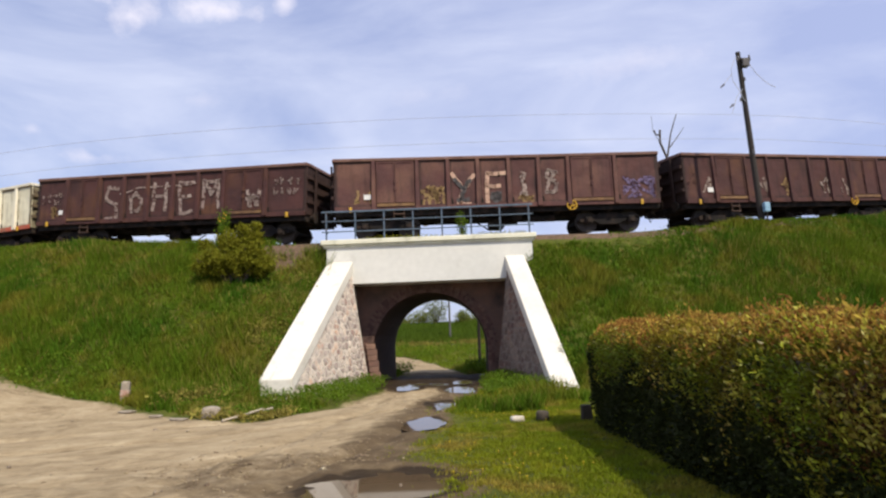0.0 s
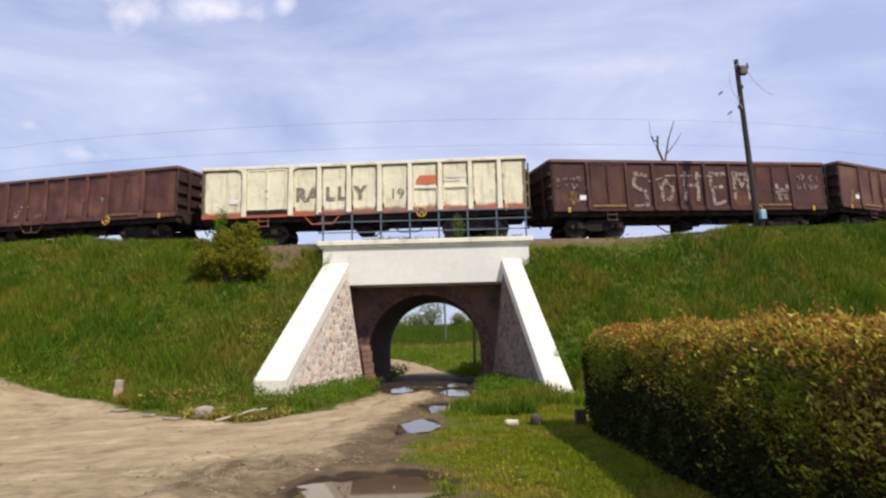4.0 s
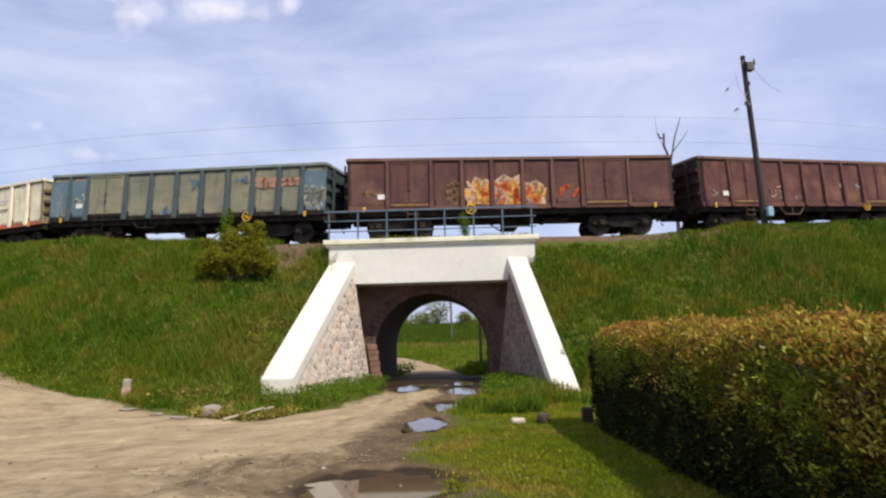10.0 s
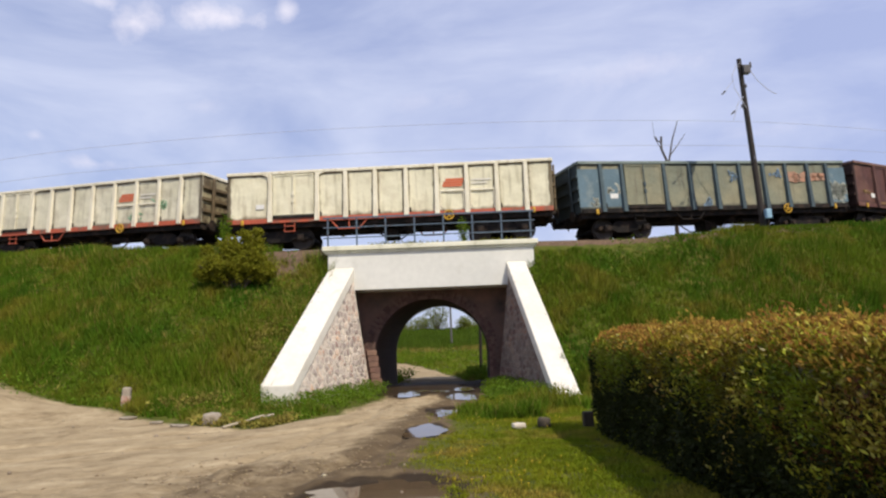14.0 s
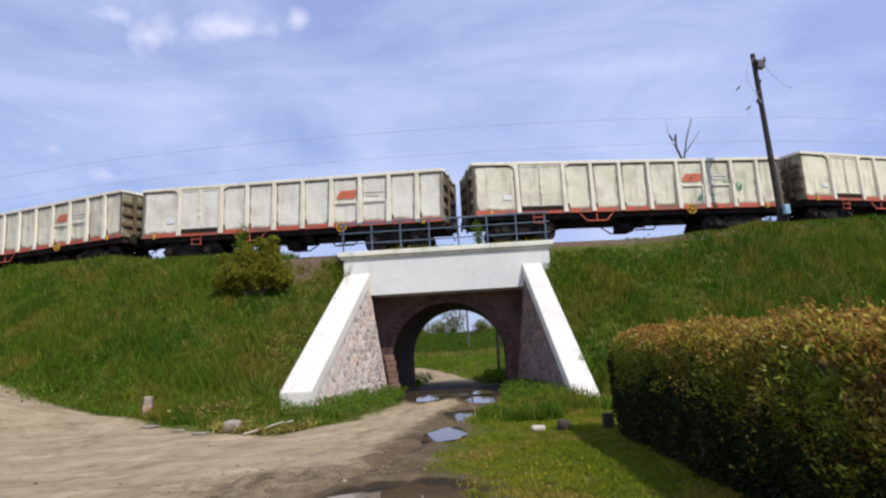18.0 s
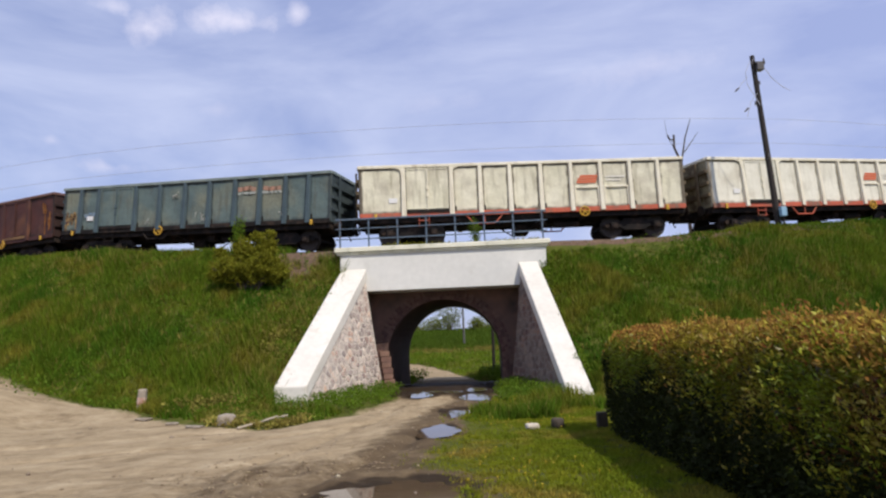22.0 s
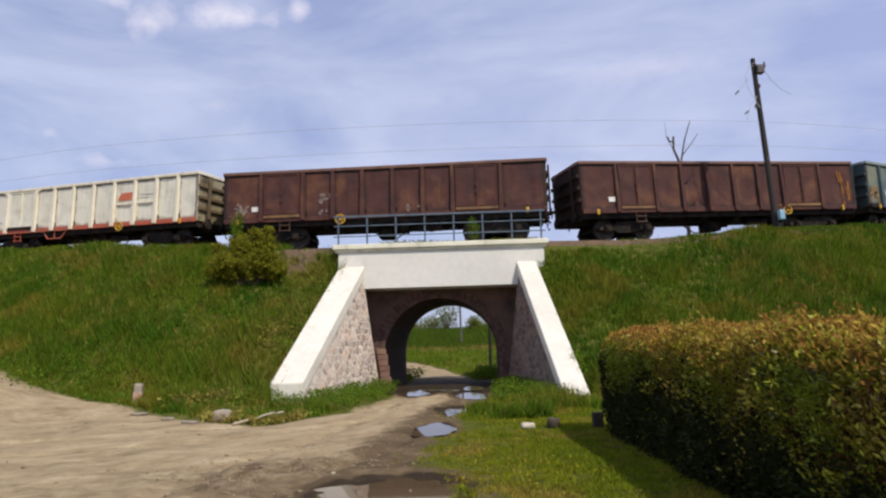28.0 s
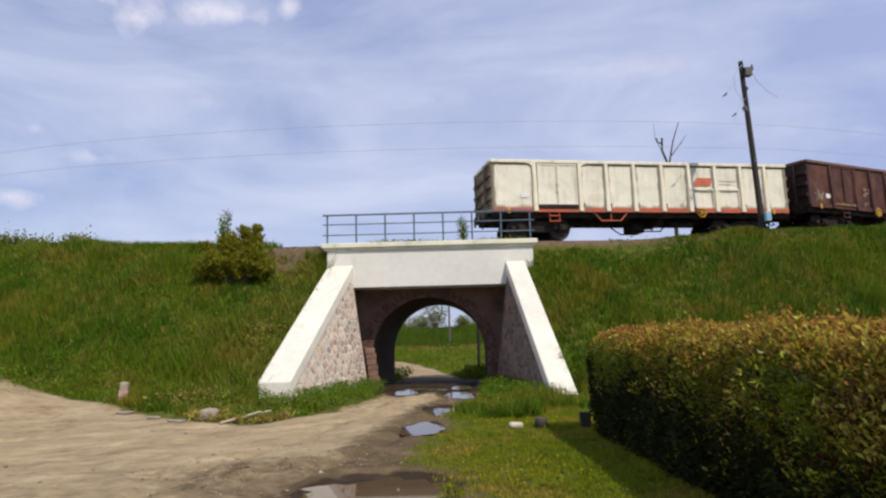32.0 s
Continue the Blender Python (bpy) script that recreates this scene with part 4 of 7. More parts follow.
tagged(part("track_bed", swept("track_bed", [(-3.3, 4.92), (-2.0, 5.36), (2.0, 5.36), (3.3, 4.92)], -150, 150, 1.0, M["ballast"]), None), "brownish crushed-stone ballast bed under the rails", "track bed", kind="structure")
for off in (-0.75, 0.75):
    tagged(part("rail", swept("rail", [(off - 0.07, 5.462), (off - 0.07, 5.48), (off - 0.012, 5.50), (off - 0.035, 5.6), (off - 0.035, 5.63), (off + 0.035, 5.63), (off + 0.035, 5.6), (off + 0.012, 5.50), (off + 0.07, 5.48), (off + 0.07, 5.462)], -150, 150, 1.0, M["rail"]), None), "rusty steel rail with a worn head", "rail", "rails of the track", kind="structure")
sl = boxed(-0.13, 0.13, -1.3, 1.3, 5.28, 5.46, bevel=0.02)
me_sleeper = bpy.data.meshes.new("sleeper")
sl.to_mesh(me_sleeper)
sl.free()
me_sleeper.materials.append(M["sleeper"])
for s in along(-30, 32, 0.62):
    tagged(part("sleeper", me_sleeper, None, None, m=on_track(s, 0.0)), "concrete railway sleeper bedded in ballast", "sleeper", "sleepers of the track")
# ---- the goods train ----
HALF_LEN, HALF_W, SIDE_Z0, SIDE_Z1 = 6.55, 1.38, 1.12, 3.25
RIBS = {
    "brown": [-4.98, -3.25, -2.02, -0.82, 0.42, 1.63, 2.83, 4.74],
    "cream": [-4.78, -2.88, -1.72, -0.52, 0.72, 1.95, 3.15, 4.35, 5.5],
    "slate": [-5.58, -4.63, -2.68, -1.45, -0.2, 1.0, 2.22, 3.38, 4.54, 5.57],
}
DOORS = {"brown": [(-4.98, -3.25), (2.83, 4.74)], "cream": [(-4.78, -2.88)], "slate": [(-4.63, -2.68)]}
_cache = {}


def shared(key, make):
    """One mesh for alike parts."""
    if key not in _cache:
        bm = make()
        if isinstance(bm, bpy.types.Mesh):
            me = bm
        else:
            me = bpy.data.meshes.new(key[0] if isinstance(key, tuple) else key)
            bm.to_mesh(me)
            bm.free()
        _cache[key] = me
    return _cache[key]


def dressed(key, make, material):
    """A shared mesh with its own material."""
    k = (key, material.name)
    if k not in _cache:
        me = shared(key, make).copy()
        me.materials.append(material)
        _cache[k] = me
    return _cache[k]


def side_wall(kind, seed):
    """Steel sheet bowed in and dented between the ribs; grime gathers along ribs, top and sill."""
    xs = np.arange(-HALF_LEN, HALF_LEN + 0.01, 2 * HALF_LEN / 130)
    zs = np.linspace(SIDE_Z0, SIDE_Z1 - 0.05, 20)
    X, Z = np.meshgrid(xs, zs)
    posts = np.array([-HALF_LEN] + RIBS[kind] + [HALF_LEN])
    k = np.clip(np.searchsorted(posts, X, side="right") - 1, 0, len(posts) - 2)
    u = np.clip((X - posts[k]) / (posts[k + 1] - posts[k]), 0, 1)
    v = (Z - zs[0]) / (zs[-1] - zs[0])
    hold = np.sin(np.pi * u) ** 0.7 * np.sin(np.pi * v) ** 0.8
    hold = np.clip(np.nan_to_num(hold), 0, 1)
    dents = 0.012 * wavy(X + 3.1 * seed, Z * 1.3 + k * 1.7, 3.1, seed) + 0.006 * wavy(X, Z + k, 7.3, seed + 2.0)
    Y = np.clip(hold * (0.026 + dents), 0, 0.046)
    verts = np.stack([X, Y, Z], -1).reshape(-1, 3)
    nx, nz = len(xs), len(zs)
    idx = np.arange(nx * nz).reshape(nz, nx)
    faces = np.stack([idx[:-1, :-1], idx[:-1, 1:], idx[1:, 1:], idx[1:, :-1]], -1).reshape(-1, 4).tolist()
    rim = np.concatenate([idx[0], idx[1:, -1], idx[-1, -2::-1], idx[-2:0:-1, 0]])
    back = verts[rim].copy()
    back[:, 1] = 0.06
    b0, n = len(verts), len(rim)
    faces += [[int(rim[i]), b0 + i, b0 + (i + 1) % n, int(rim[(i + 1) % n])] for i in range(n)]
    faces.append([b0 + i for i in range(n)])
    me = bpy.data.meshes.new("side_wall")
    me.from_pydata(np.concatenate([verts, back]).tolist(), [], faces)
    edge = np.abs(X[..., None] - posts).min(-1)
    grime = np.maximum(np.maximum(np.exp(-(np.maximum(edge - 0.10, 0) / 0.055) ** 2), np.exp(-(np.maximum(zs[-1] - 0.10 - Z, 0) / 0.08) ** 2)), 0.9 * np.exp(-(np.maximum(Z - zs[0] - 0.14, 0) / 0.09) ** 2))
    me.attributes.new("grime", "FLOAT", "POINT").data.foreach_set("value", np.concatenate([grime.ravel(), np.zeros(n)]).astype(np.float32))
    me.polygons.foreach_set("use_smooth", np.concatenate([np.ones((nx - 1) * (nz - 1)), np.zeros(n + 1)]).astype(bool))
    return me


def end_wall():
    return boxed(-0.05, 0.0, -HALF_W + 0.05, HALF_W - 0.05, SIDE_Z0, SIDE_Z1 - 0.05)


def wagon_floor():
    return boxed(-HALF_LEN + 0.05, HALF_LEN - 0.05, -HALF_W + 0.05, HALF_W - 0.05, SIDE_Z0, SIDE_Z0 + 0.08)


def rib_mesh():
    """Pressed-steel upright, wider at its foot, with sloping flanks."""
    bm = bmesh.new()
    rows = []
    for z, w, d in ((SIDE_Z0 - 0.02, 0.085, 0.13), (SIDE_Z0 + 0.5, 0.075, 0.12), (SIDE_Z1 - 0.12, 0.06, 0.075)):
        rows.append([bm.verts.new((x, y, z)) for x, y in ((-w - 0.03, 0.0), (-w, -d), (w, -d), (w + 0.03, 0.0))])
    for a, b in zip(rows, rows[1:]):
        for i in range(3):
            bm.faces.new((a[i], a[i + 1], b[i + 1], b[i]))
    bm.faces.new(rows[0][::-1]), bm.faces.new(rows[-1])
    for a, b in zip(rows, rows[1:]):
        bm.faces.new((a[0], b[0], b[3], a[3]))
    bmesh.ops.recalc_face_normals(bm, faces=bm.faces)
    return bm


def top_rail(L=HALF_LEN):
    bm = bmesh.new()
    w = HALF_W
    for s in (-1, 1):
        box(bm, -L - 0.02, L + 0.02, s * w - 0.07, s * w + 0.07, SIDE_Z1 - 0.13, SIDE_Z1, bevel=0.02)
        box(bm, s * L - 0.06, s * L + 0.06, -w + 0.072, w - 0.072, SIDE_Z1 - 0.13, SIDE_Z1, bevel=0.02)
    return bm


def door_mesh(w):
    """One leaf of a side door: sheet with a pressed border."""
    bm = bmesh.new()
    h0, h1 = SIDE_Z0 + 0.26, SIDE_Z1 - 0.16
    box(bm, -w / 2, w / 2, -0.035, 0, h0, h1)
    for x in (-w / 2 + 0.03, w / 2 - 0.03):
        box(bm, x - 0.03, x + 0.03, -0.06, -0.036, h0, h1)
    for z in (h0 + 0.03, h1 - 0.03):
        box(bm, -w / 2 + 0.061, w / 2 - 0.061, -0.06, -0.036, z - 0.03, z + 0.03)
    return bm


def latch_mesh():
    bm = bmesh.new()
    rod(bm, (0, -0.085, SIDE_Z0 + 0.22), (0, -0.085, SIDE_Z1 - 0.2), 0.018, n=6)
    for z in (SIDE_Z0 + 0.75, SIDE_Z0 + 1.05):
        box(bm, -0.05, 0.05, -0.11, -0.06, z, z + 0.16, bevel=0.01)
    return bm


def end_bar():
    return boxed(0, 0.10, -HALF_W + 0.02, HALF_W - 0.02, 0, 0.14, bevel=0.015)


def end_post():
    return boxed(0.101, 0.17, -0.08, 0.08, SIDE_Z0 - 0.1, SIDE_Z1 - 0.15, bevel=0.015)


def underframe():
    bm = bmesh.new()
    box(bm, -6.3, 6.3, -0.3, 0.3, 0.78, 1.1, bevel=0.02)
    for s in (-1, 1):
        box(bm, -6.5, 6.5, s * 1.22 - 0.06, s * 1.22 + 0.06, 0.86, 1.1, bevel=0.015)
        box(bm, s * 6.38, s * 6.5, -1.15, 1.15, 0.84, 1.1, bevel=0.015)
    for x in (-4.5, -2.4, -0.8, 0.8, 2.4, 4.5):
        box(bm, x - 0.1, x + 0.1, -1.15, -0.31, 0.84, 1.09)
        box(bm, x - 0.1, x + 0.1, 0.31, 1.15, 0.84, 1.09)
    return bm


def air_tank():
    bm = bmesh.new()
    rod(bm, (1.3, -0.7, 0.68), (2.3, -0.7, 0.68), 0.16, n=12)
    box(bm, 0.6, 0.95, -0.85, -0.55, 0.58, 0.84, bevel=0.03)
    return bm


def brake_linkage():
    bm = bmesh.new()
    rod(bm, (-0.75, 0, 0.85), (-0.2, 0, 0.48), 0.03, n=6)
    rod(bm, (0.75, 0, 0.85), (0.2, 0, 0.48), 0.03, n=6)
    rod(bm, (-0.22, 0, 0.48), (0.22, 0, 0.48), 0.03, n=6)
    return bm


def brake_cylinder():
    bm = boxed(-0.32, 0.28, -0.5, 0.3, 0.36, 0.79, bevel=0.04)
    rod(bm, (0.2, 0, 0.68), (0.9, 0, 0.68), 0.11, n=12)
    return bm


def side_brace():
    """The V-shaped guard rod under the side sill."""
    bm = bmesh.new()
    pts = [(-0.75, 1.1), (-0.42, 0.72), (0.42, 0.72), (0.75, 1.1)]
    for a, b in zip(pts, pts[1:]):
        rod(bm, (a[0], -1.36, a[1]), (b[0], -1.36, b[1]), 0.032, n=6)
    rod(bm, (0, -1.36, 0.72), (0, -1.36, 1.1), 0.028, n=6)
    return bm


def step_mesh():
    bm = bmesh.new()
    for x in (-0.2, 0.2):
        rod(bm, (x, -1.37, 0.66), (x, -1.37, 1.12), 0.02, n=6)
    for z in (0.68, 0.9):
        box(bm, -0.22, 0.22, -1.43, -1.31, z, z + 0.03)
    return bm


def handwheel():
    bm = bmesh.new()
    n = 14
    r = 0.19
    pts = [(r * math.cos(2 * math.pi * i / n), r * math.sin(2 * math.pi * i / n)) for i in range(n)]
    for i in range(n):
        a, b = pts[i], pts[(i + 1) % n]
        rod(bm, (a[0], -1.47, 1.06 + a[1]), (b[0], -1.47, 1.06 + b[1]), 0.026, n=6)
    for i in range(0, n, 3):
        rod(bm, (0, -1.47, 1.06), (pts[i][0], -1.47, 1.06 + pts[i][1]), 0.02, n=6)
    rod(bm, (0, -1.48, 1.06), (0, -1.28, 1.06), 0.035, n=8)
    return bm


def buffer_mesh():
    bm = bmesh.new()
    rod(bm, (-0.05, 0, 0), (0.30, 0, 0), 0.10, n=12)
    rod(bm, (0.30, 0, 0), (0.42, 0, 0), 0.075, n=12)
    rod(bm, (0.42, 0, 0), (0.46, 0, 0), 0.23, 0.225, n=16)
    return bm


def coupler_mesh():
    bm = bmesh.new()
    box(bm, -0.05, 0.25, -0.05, 0.05, -0.06, 0.06, bevel=0.015)
    prism(bm, [(0.251, -0.07), (0.36, -0.09), (0.44, 0.0), (0.40, 0.10), (0.36, 0.09), (0.37, 0.0), (0.30, -0.01), (0.251, 0.07)], -0.035, 0.035)
    for y in (-0.12, 0.12):
        rod(bm, (0.12, y, -0.02), (0.5, y, -0.22), 0.022, n=6)
    rod(bm, (0.5, -0.12, -0.22), (0.5, 0.12, -0.22), 0.03, n=6)
    return bm


def hose_mesh():
    bm = bmesh.new()
    pts = [(0, 0, 0), (0.18, 0, -0.06), (0.30, 0, -0.26), (0.40, 0, -0.38), (0.47, 0, -0.30)]
    for a, b in zip(pts, pts[1:]):
        rod(bm, a, b, 0.028, n=6)
    return bm


def bogie_frame():
    """Pressed side frames with axle boxes, a bolster and brake beams."""
    bm = bmesh.new()
    side = [(-1.25, 0.52), (-1.1, 0.62), (-0.62, 0.60), (-0.40, 0.78), (0.40, 0.78), (0.62, 0.60), (1.1, 0.62), (1.25, 0.52), (1.2, 0.40), (0.62, 0.42), (0.42, 0.30), (-0.42, 0.30), (-0.62, 0.42), (-1.2, 0.40)]
    for y in (-1.05, 0.95):
        prism(bm, side, y, y + 0.10)
    box(bm, -0.22, 0.22, -0.95, 0.95, 0.42, 0.76, bevel=0.03)
    for x in (-1.28, 1.28):
        box(bm, x - 0.05, x + 0.05, -0.95, 0.95, 0.42, 0.52)
    return bm


def axle_box():
    bm = bmesh.new()
    box(bm, -0.14, 0.14, -0.08, 0.08, -0.14, 0.14, bevel=0.03)
    rod(bm, (0, -0.14, 0), (0, -0.08, 0), 0.09, n=10)
    return bm


def wheelset_mesh():
    bm = bmesh.new()
    rod(bm, (0, -1.0, 0), (0, 1.0, 0), 0.075, n=10)
    for s in (-1, 1):
        rod(bm, (0, s * 0.68, 0), (0, s * 0.71, 0), 0.49, n=28)
        rod(bm, (0, s * 0.71, 0), (0, s * 0.82, 0), 0.46, n=28)
        rod(bm, (0, s * 0.82, 0), (0, s * 0.88, 0), 0.14, n=12)
        for k in range(3):
            a = k * 2.1
            rod(bm, (0.28 * math.cos(a), s * 0.819, 0.28 * math.sin(a)), (0.28 * math.cos(a), s * 0.83, 0.28 * math.sin(a)), 0.05, n=8)
    return bm


def strokes(lines, w):
    """Flat brush strokes on the side sheet, a few millimetres thick."""
    bm = bmesh.new()
    for a, b in lines:
        a, b = Vector((a[0], 0, a[1])), Vector((b[0], 0, b[1]))
        d = (b - a).normalized()
        nrm = Vector((-d.z, 0, d.x)) * w / 2
        e = d * w * 0.35
        q = [a - e + nrm, a - e - nrm, b + e - nrm, b + e + nrm]
        vs = [bm.verts.new(p) for p in q]
        bm.faces.new(vs)
    bmesh.ops.recalc_face_normals(bm, faces=bm.faces)
    for f in bm.faces:
        if f.normal.y > 0:
            f.normal_flip()
    return bm


GLYPH = {
    "Y": [((0, 1), (0.5, 0.5)), ((1, 1), (0.5, 0.5)), ((0.5, 0.5), (0.35, 0)), ((0.2, 0), (0.8, 0))],
    "F": [((0.2, 0), (0.2, 1)), ((0.2, 1), (1, 1)), ((0.2, 0.55), (0.8, 0.55))],
    "I": [((0.5, 0), (0.5, 1)), ((0.2, 0), (0.8, 0)), ((0.25, 0.85), (0.5, 1))],
    "S": [((0.9, 0.9), (0.2, 1)), ((0.2, 1), (0.1, 0.6)), ((0.1, 0.6), (0.8, 0.45)), ((0.8, 0.45), (0.8, 0.1)), ((0.8, 0.1), (0.1, 0))],
    "O": [((0.2, 0.1), (0.1, 0.7)), ((0.1, 0.7), (0.5, 0.95)), ((0.5, 0.95), (0.85, 0.6)), ((0.85, 0.6), (0.7, 0.1)), ((0.7, 0.1), (0.2, 0.1))],
    "H": [((0.1, 0), (0.15, 1)), ((0.85, 0), (0.85, 1)), ((0.1, 0.5), (0.85, 0.55))],
    "E": [((0.15, 0), (0.1, 1)), ((0.1, 1), (1, 1)), ((0.1, 0.5), (0.8, 0.55)), ((0.15, 0), (0.9, 0.05))],
    "M": [((0.05, 0), (0.1, 1)), ((0.1, 1), (0.5, 0.5)), ((0.5, 0.5), (0.9, 1)), ((0.9, 1), (0.95, 0)), ((0.05, 1), (0.95, 1))],
    "U": [((0.1, 1), (0.1, 0.2)), ((0.1, 0.2), (0.6, 0)), ((0.6, 0), (0.9, 0.3)), ((0.9, 0.3), (0.9, 1))],
    "W": [((0.0, 1), (0.25, 0)), ((0.25, 0), (0.5, 0.7)), ((0.5, 0.7), (0.75, 0)), ((0.75, 0), (1, 1)), ((0, 0.5), (1, 0.5))],
    "B": [((0.1, 0), (0.15, 1)), ((0.15, 1), (0.8, 0.9)), ((0.8, 0.9), (0.3, 0.55)), ((0.3, 0.55), (0.9, 0.4)), ((0.9, 0.4), (0.7, 0)), ((0.7, 0), (0.1, 0))],
}


def scrawl(seed, n, w=1.0, h=1.0):
    """A tangle of sprayed lines that cannot be read."""
    r = random.Random(seed)
    out = []
    x, z = r.random() * w, r.random() * h
    for i in range(n):
        a, b = min(max(x + r.uniform(-0.4, 0.5) * w * 0.7, 0), w), r.random() * h
        out.append(((x, z), (a, b)))
        x, z = (a, b) if r.random() < 0.75 else (r.random() * w, r.random() * h)
    return out


def spray(wagon, name, lines, at, size, w, material, label, y=-HALF_W - 0.006):
    r = random.Random(name + str(at))
    moved = []
    for a, b in lines:
        pts = [(at[0] + (a[0] + (b[0] - a[0]) * i / 3) * size[0] + r.uniform(-0.3, 0.3) * w, at[1] + (a[1] + (b[1] - a[1]) * i / 3) * size[1] + r.uniform(-0.3, 0.3) * w) for i in range(4)]
        moved += list(zip(pts, pts[1:]))
    part(name, strokes(moved, w), material, wagon, label, m=Matrix.Translation((0, y, 0)))


def lettering(wagon, text, x, z, size, material, label, bold=0.02):
    cu = bpy.data.curves.new("lettering", "FONT")
    cu.body, cu.size, cu.extrude, cu.offset = text, size, 0.002, bold
    tmp = bpy.data.objects.new("lettering_tmp", cu)
    me = bpy.data.meshes.new_from_object(tmp)
    bpy.data.objects.remove(tmp)
    part("lettering", me, material, wagon, label, m=pose(x, -HALF_W - 0.008, z, 90, 0, 0))


def wagon(kind, sheet, rib, sill, label, plate=True, wheel_x=3.6, steps=(-4.0,), step_mat=None, brace=True, brace_x=-1.6):
    """A four-axle open wagon with all its parts, standing on the rails at the origin."""
    w = group_of("open_goods_wagon", label, "goods wagon", "wagons of the goods train")
    part("floor", dressed("wagon_floor", wagon_floor, M["rail"]), None, w)
    part("top_rail", dressed("top_rail", top_rail, M["brown_top"] if kind == "brown" else (M["slate_top"] if kind == "slate" else rib)), None, w)
    for s in (-1, 1):
        side = Matrix.Translation((0, -HALF_W, 0)) if s < 0 else pose(0, HALF_W, 0, 0, 0, 180)
        part("side_wall", dressed(("side_wall", kind, len(WAGONS) % 4), lambda: side_wall(kind, 1.0 + len(WAGONS) % 4), sheet), None, w, m=side)
        for x in RIBS[kind]:
            part("rib", dressed("rib", rib_mesh, rib), None, w, m=side @ Matrix.Translation((x, 0, 0)))
        for x in RIBS[kind]:
            part("stake_lug", dressed("stake_lug", lambda: boxed(-0.035, 0.035, -0.03, -0.001, SIDE_Z0 + 0.15, SIDE_Z0 + 0.34, bevel=0.01), M["black"]), None, w, m=side @ Matrix.Translation((x + 0.15, 0, 0)))
        if kind == "cream":
            for x, k in ((-4.78, -1), (-2.88, 1)):
                part("corner_gusset", dressed(("corner_gusset", k), lambda: prism(bmesh.new(), [(0.0, SIDE_Z1 - 0.13), (k * 0.34, SIDE_Z1 - 0.13), (k * 0.16, SIDE_Z1 - 0.19), (k * 0.10, SIDE_Z1 - 0.26), (k * 0.085, SIDE_Z1 - 0.45), (0.0, SIDE_Z1 - 0.45)], -0.07, -0.002), rib), None, w, m=side @ Matrix.Translation((x, 0, 0)))
        for a, b in DOORS[kind]:
            lw = (b - a - 0.26) / 2
            for k in (-1, 1):
                d = part("door", dressed(("door", round(lw, 3)), lambda: door_mesh(lw), sheet), None, w, m=side @ Matrix.Translation(((a + b) / 2 + k * (lw / 2 + 0.006), -0.002, 0)))
            part("door_latch", dressed("door_latch", latch_mesh, rib), None, w, m=side @ Matrix.Translation(((a + b) / 2, 0, 0)))
            part("door_sill", dressed(("door_sill", round(b - a, 2)), lambda: boxed(-(b - a) / 2 + 0.12, (b - a) / 2 - 0.12, -0.10, -0.002, SIDE_Z0 + 0.1, SIDE_Z0 + 0.22, bevel=0.012), M["door_rust"] if kind == "brown" else M["black"]), None, w, m=side @ Matrix.Translation(((a + b) / 2, 0, 0)))
        part("side_sill", dressed("side_sill", lambda: boxed(-6.52, 6.52, -0.055, -0.001, SIDE_Z0 - 0.06, SIDE_Z0 + 0.13, bevel=0.01), sill), None, w, m=side)
        end = Matrix.Translation((HALF_LEN, 0, 0)) if s > 0 else pose(-HALF_LEN, 0, 0, 0, 0, 180)
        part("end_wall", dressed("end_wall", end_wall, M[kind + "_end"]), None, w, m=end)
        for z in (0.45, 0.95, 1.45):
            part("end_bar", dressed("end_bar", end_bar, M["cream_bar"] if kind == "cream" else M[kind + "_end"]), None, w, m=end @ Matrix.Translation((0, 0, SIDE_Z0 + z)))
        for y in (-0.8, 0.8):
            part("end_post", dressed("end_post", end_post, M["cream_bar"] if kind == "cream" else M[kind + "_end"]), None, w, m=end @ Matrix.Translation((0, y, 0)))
        for x in steps:
            part("step", dressed("step", step_mesh, step_mat or M["black"]), None, w, m=pose(x, 0, 0) if s < 0 else pose(-x, 0, 0, 0, 0, 180))
        part("brake_handwheel", dressed("handwheel", handwheel, M["yellow"]), None, w, "yellow brake handwheel", m=pose(wheel_x, 0, 0) if s < 0 else pose(-wheel_x, 0, 0, 0, 0, 180))
        if brace:
            part("guard_rod", dressed("guard_rod", side_brace, step_mat or M["black"]), None, w, m=pose(brace_x, 0, 0) if s < 0 else pose(-brace_x, 0, 0, 0, 0, 180))
        for x in (-5.9, 5.75):
            part("rope_hook", dressed("rope_hook", lambda: boxed(-0.06, 0.06, -0.12, -0.056, SIDE_Z0 - 0.12, SIDE_Z0 + 0.10, bevel=0.03), M["yellow"]), None, w, "yellow rope hook", m=side @ Matrix.Translation((x, 0, 0)))
        if plate:
            part("data_plate", dressed("data_plate", lambda: boxed(-0.17, 0.17, -0.012, -0.002, 0, 0.2), M["plate"]), None, w, "blank white data plate", m=side @ Matrix.Translation((-5.2 if kind != "slate" else -5.05, -0.004, SIDE_Z0 + (0.55 if kind != "brown" else 0.42))))
        e = HALF_LEN - 0.05
        for y in (-0.875, 0.875):
            part("buffer", dressed("buffer", buffer_mesh, M["black"]), None, w, m=pose(s * e, y, 1.02, 0, 0, 0 if s > 0 else 180))
        part("coupler", dressed("coupler", coupler_mesh, M["black"]), None, w, m=pose(s * e, 0, 1.0, 0, 0, 0 if s > 0 else 180))
